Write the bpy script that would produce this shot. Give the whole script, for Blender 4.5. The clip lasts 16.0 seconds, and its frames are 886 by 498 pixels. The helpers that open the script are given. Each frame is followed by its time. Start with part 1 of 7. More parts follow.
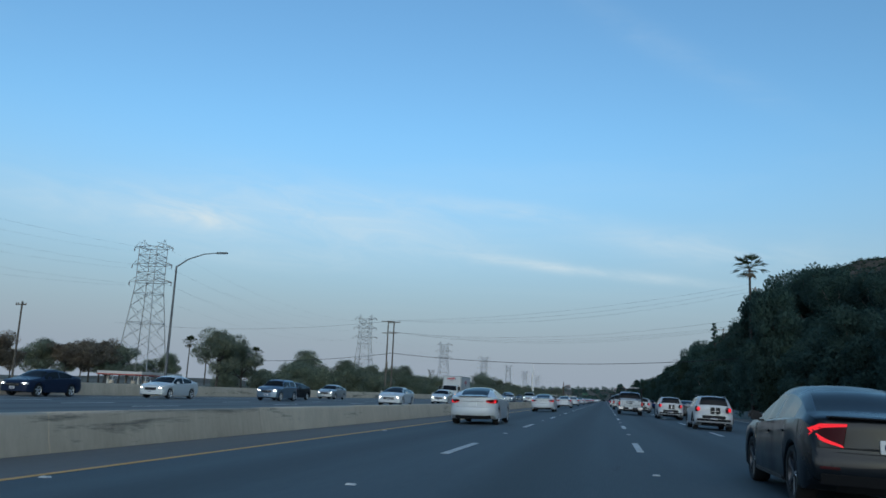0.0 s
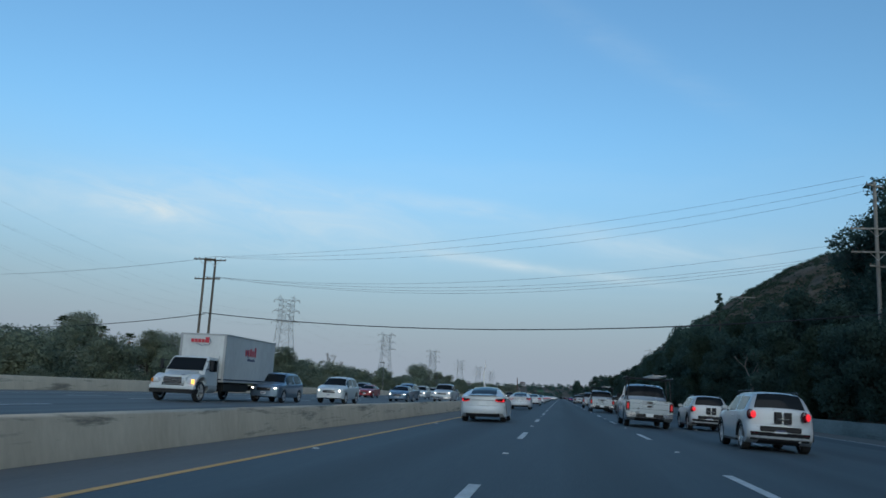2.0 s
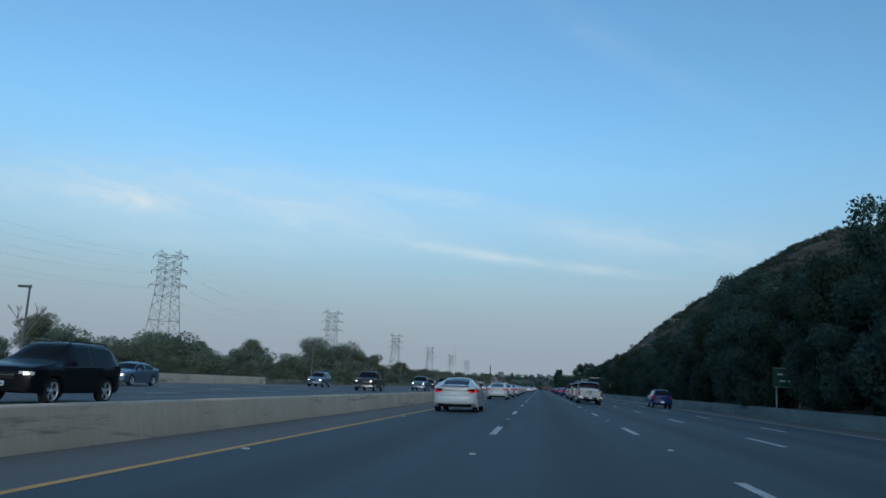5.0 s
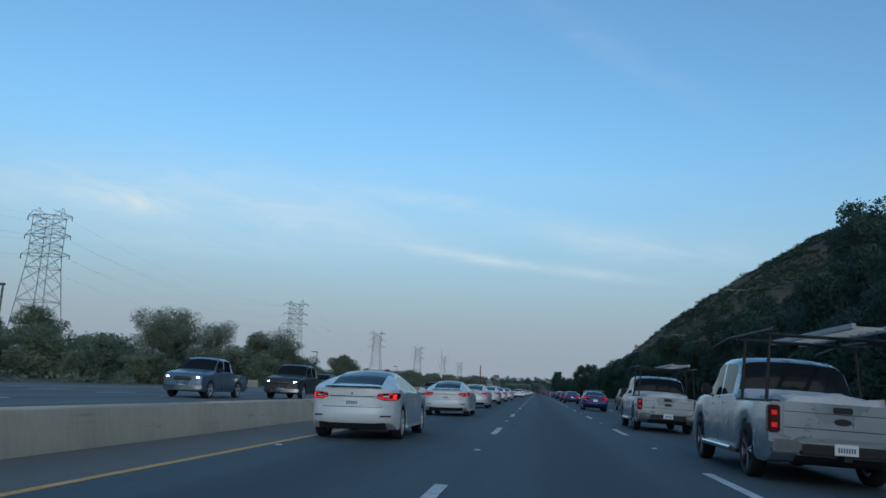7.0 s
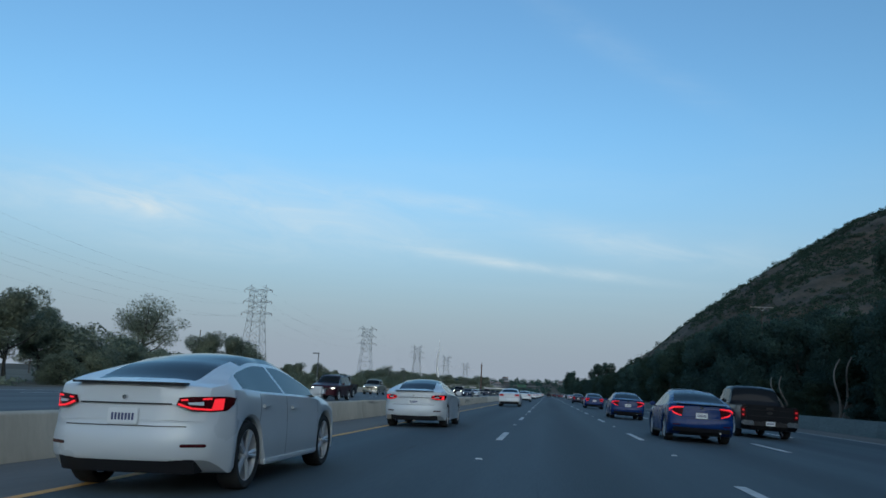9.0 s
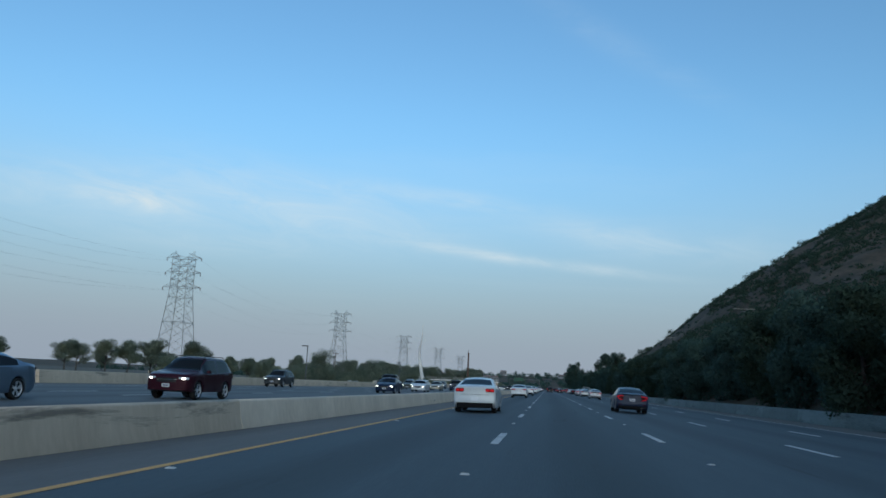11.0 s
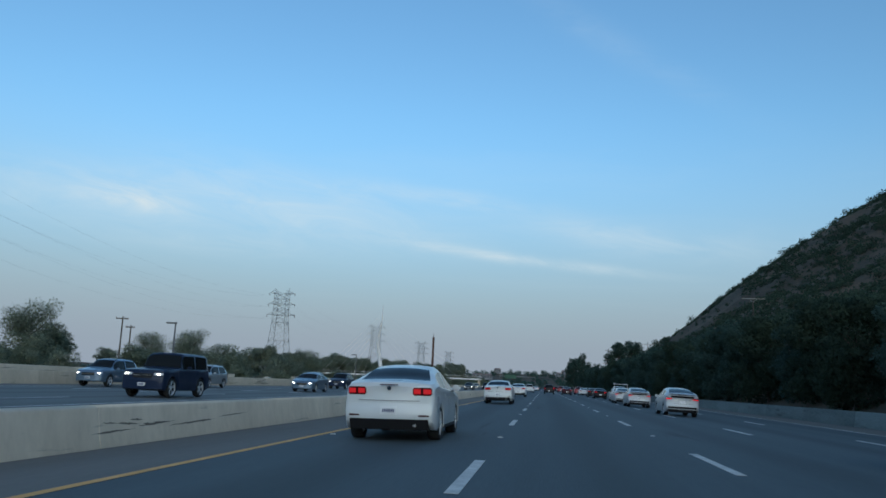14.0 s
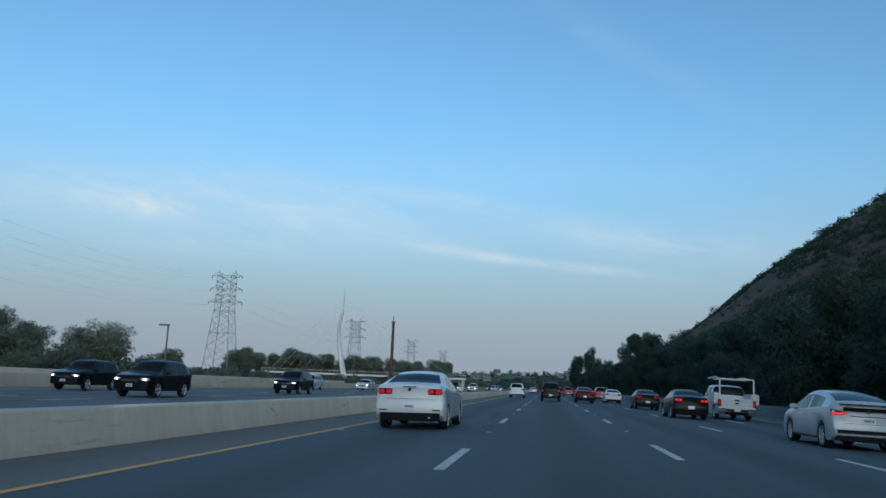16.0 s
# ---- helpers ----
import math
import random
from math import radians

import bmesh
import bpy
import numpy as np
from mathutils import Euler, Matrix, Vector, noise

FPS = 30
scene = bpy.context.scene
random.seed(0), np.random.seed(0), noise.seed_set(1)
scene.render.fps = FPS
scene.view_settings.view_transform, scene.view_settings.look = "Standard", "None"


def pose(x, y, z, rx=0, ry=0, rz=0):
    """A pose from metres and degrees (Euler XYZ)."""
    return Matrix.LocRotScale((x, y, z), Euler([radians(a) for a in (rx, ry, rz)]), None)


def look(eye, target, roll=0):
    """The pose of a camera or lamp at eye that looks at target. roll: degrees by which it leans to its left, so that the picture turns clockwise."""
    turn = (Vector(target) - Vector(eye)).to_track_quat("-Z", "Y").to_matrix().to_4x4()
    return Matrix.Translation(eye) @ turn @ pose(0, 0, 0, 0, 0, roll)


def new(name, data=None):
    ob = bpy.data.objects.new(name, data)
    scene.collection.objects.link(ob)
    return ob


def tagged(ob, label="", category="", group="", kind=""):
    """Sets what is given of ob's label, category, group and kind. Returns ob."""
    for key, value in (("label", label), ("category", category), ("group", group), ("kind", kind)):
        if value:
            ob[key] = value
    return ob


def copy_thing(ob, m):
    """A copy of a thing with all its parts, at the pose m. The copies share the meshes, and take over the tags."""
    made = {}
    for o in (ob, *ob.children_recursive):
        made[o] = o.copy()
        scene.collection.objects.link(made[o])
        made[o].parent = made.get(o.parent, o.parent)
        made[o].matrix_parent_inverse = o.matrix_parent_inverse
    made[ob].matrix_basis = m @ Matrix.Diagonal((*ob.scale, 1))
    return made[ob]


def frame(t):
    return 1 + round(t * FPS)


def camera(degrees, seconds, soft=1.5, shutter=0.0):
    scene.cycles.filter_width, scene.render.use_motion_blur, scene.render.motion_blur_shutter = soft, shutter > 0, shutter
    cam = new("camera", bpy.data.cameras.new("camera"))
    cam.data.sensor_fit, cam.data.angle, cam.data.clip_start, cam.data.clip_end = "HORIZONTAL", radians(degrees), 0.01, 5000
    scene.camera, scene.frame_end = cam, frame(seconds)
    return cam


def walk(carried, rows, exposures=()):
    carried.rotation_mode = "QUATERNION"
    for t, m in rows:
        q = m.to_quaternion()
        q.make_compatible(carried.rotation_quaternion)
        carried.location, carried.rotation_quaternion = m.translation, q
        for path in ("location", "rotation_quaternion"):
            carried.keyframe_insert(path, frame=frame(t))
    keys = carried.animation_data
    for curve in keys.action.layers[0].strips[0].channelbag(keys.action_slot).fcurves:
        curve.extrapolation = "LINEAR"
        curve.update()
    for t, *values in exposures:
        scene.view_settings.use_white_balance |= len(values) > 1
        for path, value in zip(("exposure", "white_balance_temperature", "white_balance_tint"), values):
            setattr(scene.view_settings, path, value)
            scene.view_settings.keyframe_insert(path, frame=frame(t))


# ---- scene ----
cam = camera(58.5, 16.0, soft=1.6, shutter=0.0)
# seconds, eye x y z, turn x y z
PATH = [
    (0, 1.051, 0.626, 1.08, 100.343, -2.416, 11.399),
    (0.5, 0.288, 16.409, 1.08, 100.199, -2.533, 10.77),
    (1, -0.335, 33.034, 1.08, 100.213, -2.416, 9.923),
    (1.5, -0.471, 50.156, 1.08, 100.236, -2.514, 9.087),
    (2, -0.829, 67.535, 1.08, 100.238, -2.844, 8.26),
    (2.5, -0.905, 85.014, 1.08, 100.274, -3.034, 7.532),
    (3, -0.941, 102.507, 1.08, 100.307, -3.01, 7.231),
    (3.5, -1.213, 119.978, 1.08, 99.882, -3.483, 7.074),
    (4, -0.995, 137.427, 1.08, 99.602, -3.271, 7.07),
    (6.5, -0.722, 225.638, 1.08, 99.851, -2.539, 6.661),
    (7, -0.786, 243.765, 1.08, 99.926, -2.974, 6.64),
    (7.5, -0.493, 262.115, 1.08, 100.012, -2.76, 6.903),
    (8, -0.753, 280.685, 1.08, 100.03, -2.963, 7.098),
    (8.5, -0.684, 299.458, 1.08, 100.041, -2.804, 7.259),
    (9, -0.739, 318.398, 1.08, 100.073, -2.774, 7.39),
    (9.5, -0.794, 337.458, 1.08, 100.032, -2.797, 7.486),
    (12, -0.909, 432.321, 1.08, 99.556, -2.673, 7.332),
    (12.5, -1.006, 450.761, 1.08, 99.613, -2.656, 7.353),
    (13, -1.001, 468.926, 1.08, 99.661, -2.655, 7.315),
    (13.5, -0.944, 486.817, 1.08, 99.649, -2.701, 7.249),
    (14, -0.916, 504.475, 1.08, 99.645, -2.469, 7.175),
    (14.5, -0.803, 521.982, 1.08, 99.616, -2.453, 7.147),
    (15, -0.666, 539.474, 1.08, 99.642, -2.395, 7.141),
    (15.5, -0.604, 557.145, 1.08, 99.69, -2.19, 7.226),
    (16, -0.457, 575.261, 1.08, 99.776, -2.282, 7.296),
]
EXPOSURE, KELVIN, TINT = 0.72, 6680, 8
walk(cam, [(r[0], pose(*r[1:])) for r in PATH], exposures=[(0.0, EXPOSURE, KELVIN, TINT), (16.0, EXPOSURE, KELVIN, TINT)])

# ---------------------------------------------------------------- world and light
SUN_ELEVATION, SUN_TURN = 8.0, 160.0      # dusk, the sun low behind, a little to the right


def node(nt, kind, x=0, y=0, **sets):
    n = nt.nodes.new(kind)
    n.location = (x, y)
    for k, v in sets.items():
        if k in n.inputs:
            n.inputs[k].default_value = v
    return n


def make_world():
    w = bpy.data.worlds.new("dusk_sky")
    scene.world = w
    w.use_nodes = True
    nt = w.node_tree
    nt.nodes.clear()
    out = node(nt, "ShaderNodeOutputWorld")
    bg = node(nt, "ShaderNodeBackground")
    sky = node(nt, "ShaderNodeTexSky")
    sky.sky_type = "NISHITA"
    sky.sun_disc = False
    sky.sun_elevation = radians(SUN_ELEVATION)
    sky.sun_rotation = radians(SUN_TURN)
    sky.air_density, sky.dust_density, sky.ozone_density = 1.0, 1.2, 1.6
    # thin high cloud streaks: noise on the sky's dome seen as a flat layer
    tc = node(nt, "ShaderNodeTexCoord")
    sep = node(nt, "ShaderNodeSeparateXYZ")
    nt.links.new(tc.outputs["Generated"], sep.inputs[0])
    up = node(nt, "ShaderNodeMath")
    up.operation = "MAXIMUM"
    up.inputs[1].default_value = 0.03
    nt.links.new(sep.outputs["Z"], up.inputs[0])
    comb = node(nt, "ShaderNodeCombineXYZ")
    for axis in "XY":
        d = node(nt, "ShaderNodeMath")
        d.operation = "DIVIDE"
        nt.links.new(sep.outputs[axis], d.inputs[0])
        nt.links.new(up.outputs[0], d.inputs[1])
        nt.links.new(d.outputs[0], comb.inputs[axis])
    mp = node(nt, "ShaderNodeMapping")
    mp.inputs["Rotation"].default_value = (0, 0, radians(-34))
    mp.inputs["Scale"].default_value = (0.30, 0.8, 1.0)
    nt.links.new(comb.outputs[0], mp.inputs[0])
    n1 = node(nt, "ShaderNodeTexNoise", Scale=0.9, Detail=5.0, Roughness=0.55, Distortion=0.6)
    nt.links.new(mp.outputs[0], n1.inputs["Vector"])
    r1 = node(nt, "ShaderNodeValToRGB")
    r1.color_ramp.elements[0].position, r1.color_ramp.elements[1].position = 0.52, 0.84
    nt.links.new(n1.outputs["Fac"], r1.inputs[0])
    # haze towards the horizon
    hz = node(nt, "ShaderNodeMapRange")
    hz.interpolation_type = "SMOOTHSTEP"
    for k, v in (("From Min", 0.02), ("From Max", 0.34), ("To Min", 0.97), ("To Max", 0.0)):
        hz.inputs[k].default_value = v
    nt.links.new(sep.outputs["Z"], hz.inputs[0])
    grade = node(nt, "ShaderNodeMix")
    grade.data_type, grade.blend_type = "RGBA", "MULTIPLY"
    grade.inputs["Factor"].default_value = 1.0
    nt.links.new(sky.outputs[0], grade.inputs["A"])
    grade.inputs["B"].default_value = SKY_TINT
    mh = node(nt, "ShaderNodeMix")
    mh.data_type = "RGBA"
    nt.links.new(hz.outputs[0], mh.inputs["Factor"])
    nt.links.new(grade.outputs["Result"], mh.inputs["A"])
    mh.inputs["B"].default_value = SKY_HAZE
    def calc(op, a, b=0.0, c=None):
        m = node(nt, "ShaderNodeMath")
        m.operation = op
        for i, q in enumerate((a, b) if c is None else (a, b, c)):
            if isinstance(q, (int, float)):
                m.inputs[i].default_value = q
            else:
                nt.links.new(q, m.inputs[i])
        return m.outputs[0]

    # faint broad veils high up, none in the haze, and a few long wisps (bearing, height, half length, half width, slope, weight)
    bearing = calc("MULTIPLY", calc("ARCTAN2", sep.outputs["X"], sep.outputs["Y"]), 57.2958)
    height = calc("MULTIPLY", calc("ARCSINE", sep.outputs["Z"]), 57.2958)
    veil = calc("MULTIPLY", calc("MULTIPLY", r1.outputs[0], 0.20), calc("SUBTRACT", 1.0, hz.outputs[0]))
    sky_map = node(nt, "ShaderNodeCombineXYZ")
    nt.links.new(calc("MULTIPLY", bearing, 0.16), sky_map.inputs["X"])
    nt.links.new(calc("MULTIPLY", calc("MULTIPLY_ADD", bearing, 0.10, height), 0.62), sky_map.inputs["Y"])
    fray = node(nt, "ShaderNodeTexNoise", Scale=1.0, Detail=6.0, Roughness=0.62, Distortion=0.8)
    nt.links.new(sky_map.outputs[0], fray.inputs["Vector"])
    torn = node(nt, "ShaderNodeMapRange")
    for k, v in (("From Min", 0.34), ("From Max", 0.72)):
        torn.inputs[k].default_value = v
    nt.links.new(fray.outputs["Fac"], torn.inputs[0])
    wisps = 0.0
    for az, el, long_, wide, slope, weight in WISPS:
        along = calc("SUBTRACT", bearing, az)
        across = calc("SUBTRACT", calc("MULTIPLY_ADD", along, -slope, height), el)
        q = calc("ADD", calc("POWER", calc("ABSOLUTE", calc("DIVIDE", along, long_)), 2.0), calc("POWER", calc("ABSOLUTE", calc("DIVIDE", across, wide)), 2.0))
        wisps = calc("MULTIPLY_ADD", calc("EXPONENT", calc("MULTIPLY", q, -1.0)), weight, wisps)
    wisps = calc("MULTIPLY", wisps, calc("MULTIPLY_ADD", torn.outputs[0], 0.75, 0.25))
    both = node(nt, "ShaderNodeMath")
    both.operation, both.use_clamp = "ADD", True
    nt.links.new(veil, both.inputs[0])
    nt.links.new(wisps, both.inputs[1])
    cl = both
    mc = node(nt, "ShaderNodeMix")
    mc.data_type = "RGBA"
    nt.links.new(cl.outputs[0], mc.inputs["Factor"])
    nt.links.new(mh.outputs["Result"], mc.inputs["A"])
    mc.inputs["B"].default_value = SKY_CLOUD
    nt.links.new(mc.outputs["Result"], bg.inputs["Color"])
    bg.inputs["Strength"].default_value = SKY_STRENGTH
    nt.links.new(bg.outputs[0], out.inputs[0])


SKY_STRENGTH = 0.15
WISPS = ((-2.0, 9.1, 8.0, 0.36, -0.105, 0.80), (4.0, 11.0, 5.0, 0.9, -0.12, 0.42), (-30.0, 11.4, 3.2, 0.75, -0.05, 0.85), (-31.0, 11.8, 13.0, 1.7, 0.02, 0.46), (-7.0, 13.3, 5.5, 0.55, -0.09, 0.50),
         (-19.0, 13.2, 9.0, 1.5, -0.10, 0.36), (-15.0, 10.6, 9.0, 1.2, -0.06, 0.34), (5.0, 24.0, 8.0, 1.1, -0.55, 0.10), (-24.0, 9.0, 9.0, 0.9, -0.02, 0.28), (11.0, 10.0, 7.0, 1.3, -0.05, 0.26),
         (60.0, 18.0, 22.0, 2.5, 0.1, 0.3), (150.0, 14.0, 25.0, 2.5, 0.0, 0.3), (-95.0, 16.0, 25.0, 2.2, -0.05, 0.3), (-150.0, 20.0, 20.0, 3.0, 0.1, 0.25))
SKY_TINT = (0.58, 0.86, 1.08, 1)
SKY_HAZE = (1.22, 1.48, 1.89, 1)
SKY_CLOUD = (2.65, 3.1, 3.4, 1)
make_world()
sun_data = bpy.data.lights.new("sun", "SUN")
sun_data.energy, sun_data.angle, sun_data.color = 0.50, radians(50), (0.92, 0.95, 1.0)
sun = new("sun", sun_data)
sun.matrix_world = look((0, 0, 0), (-0.14, 0.92, -0.36))

# ---------------------------------------------------------------- materials


def principled(name, color, rough=0.6, metal=0.0, coat=0.0, emit=None, strength=0.0, spec=0.5):
    m = bpy.data.materials.new(name)
    m.use_nodes = True
    b = m.node_tree.nodes["Principled BSDF"]
    b.inputs["Base Color"].default_value = (*color, 1)
    b.inputs["Roughness"].default_value = rough
    b.inputs["Metallic"].default_value = metal
    b.inputs["Coat Weight"].default_value = coat
    b.inputs["Specular IOR Level"].default_value = spec
    if emit:
        b.inputs["Emission Color"].default_value = (*emit, 1)
        b.inputs["Emission Strength"].default_value = strength
    return m


def grained(name, dark, light, scale, fine, rough=0.85, bump=0.3, stretch=(1, 1, 1), island=0.0, per_object=0.0, spec=0.4):
    """A rough surface: large stains and fine grain between two colours, with relief."""
    m = principled(name, light, rough, spec=spec)
    nt = m.node_tree
    b = nt.nodes["Principled BSDF"]
    tc = node(nt, "ShaderNodeTexCoord")
    mp = node(nt, "ShaderNodeMapping")
    mp.inputs["Scale"].default_value = stretch
    geo = node(nt, "ShaderNodeNewGeometry")
    nt.links.new(geo.outputs["Position"], mp.inputs[0])
    n1 = node(nt, "ShaderNodeTexNoise", Scale=scale, Detail=5.0, Roughness=0.6)
    n2 = node(nt, "ShaderNodeTexNoise", Scale=fine, Detail=3.0, Roughness=0.65)
    for n in (n1, n2):
        nt.links.new(mp.outputs[0], n.inputs["Vector"])
    mix = node(nt, "ShaderNodeMath")
    mix.operation = "MULTIPLY_ADD"
    mix.inputs[1].default_value = 0.65
    nt.links.new(n1.outputs["Fac"], mix.inputs[0])
    half = node(nt, "ShaderNodeMath")
    half.operation = "MULTIPLY"
    half.inputs[1].default_value = 0.35
    nt.links.new(n2.outputs["Fac"], half.inputs[0])
    nt.links.new(half.outputs[0], mix.inputs[2])
    fac = mix.outputs[0]
    if island or per_object:
        src = geo.outputs["Random Per Island"] if island else node(nt, "ShaderNodeObjectInfo").outputs["Random"]
        add = node(nt, "ShaderNodeMath")
        add.operation = "MULTIPLY_ADD"
        add.inputs[1].default_value = island or per_object
        nt.links.new(src, add.inputs[0])
        nt.links.new(fac, add.inputs[2])
        sub = node(nt, "ShaderNodeMath")
        sub.operation = "SUBTRACT"
        sub.inputs[1].default_value = 0.5 * (island or per_object)
        nt.links.new(add.outputs[0], sub.inputs[0])
        fac = sub.outputs[0]
    ramp = node(nt, "ShaderNodeValToRGB")
    ramp.color_ramp.elements[0].color, ramp.color_ramp.elements[1].color = (*dark, 1), (*light, 1)
    ramp.color_ramp.elements[0].position, ramp.color_ramp.elements[1].position = 0.32, 0.68
    nt.links.new(fac, ramp.inputs[0])
    nt.links.new(ramp.outputs[0], b.inputs["Base Color"])
    if bump:
        bp = node(nt, "ShaderNodeBump", Strength=bump, Distance=0.02)
        nt.links.new(n2.outputs["Fac"], bp.inputs["Height"])
        nt.links.new(bp.outputs[0], b.inputs["Normal"])
    return m


def asphalt(name, dark, light):
    """Asphalt with aggregate, long streaks along the lanes and darker wheel paths."""
    m = grained(name, dark, light, 0.35, 30.0, 0.8, 0.25, stretch=(1.6, 0.06, 1))
    nt = m.node_tree
    b = nt.nodes["Principled BSDF"]
    geo = node(nt, "ShaderNodeNewGeometry")
    sep = node(nt, "ShaderNodeSeparateXYZ")
    nt.links.new(geo.outputs["Position"], sep.inputs[0])
    wav = node(nt, "ShaderNodeMath")       # oil and rubber bands, one per lane of 3.62 m
    wav.operation = "MULTIPLY"
    wav.inputs[1].default_value = 2 * math.pi / 3.62
    nt.links.new(sep.outputs["X"], wav.inputs[0])
    cosn = node(nt, "ShaderNodeMath")
    cosn.operation = "COSINE"
    nt.links.new(wav.outputs[0], cosn.inputs[0])
    band = node(nt, "ShaderNodeMapRange")
    for k, v in (("From Min", 0.1), ("From Max", 1.0), ("To Min", 0.0), ("To Max", 0.48)):
        band.inputs[k].default_value = v
    nt.links.new(cosn.outputs[0], band.inputs[0])
    old = b.inputs["Base Color"].links[0].from_socket
    mx = node(nt, "ShaderNodeMix")
    mx.data_type = "RGBA"
    nt.links.new(band.outputs[0], mx.inputs["Factor"])
    nt.links.new(old, mx.inputs["A"])
    mx.inputs["B"].default_value = (dark[0] * 0.55, dark[1] * 0.55, dark[2] * 0.55, 1)
    nt.links.new(mx.outputs["Result"], b.inputs["Base Color"])
    return m


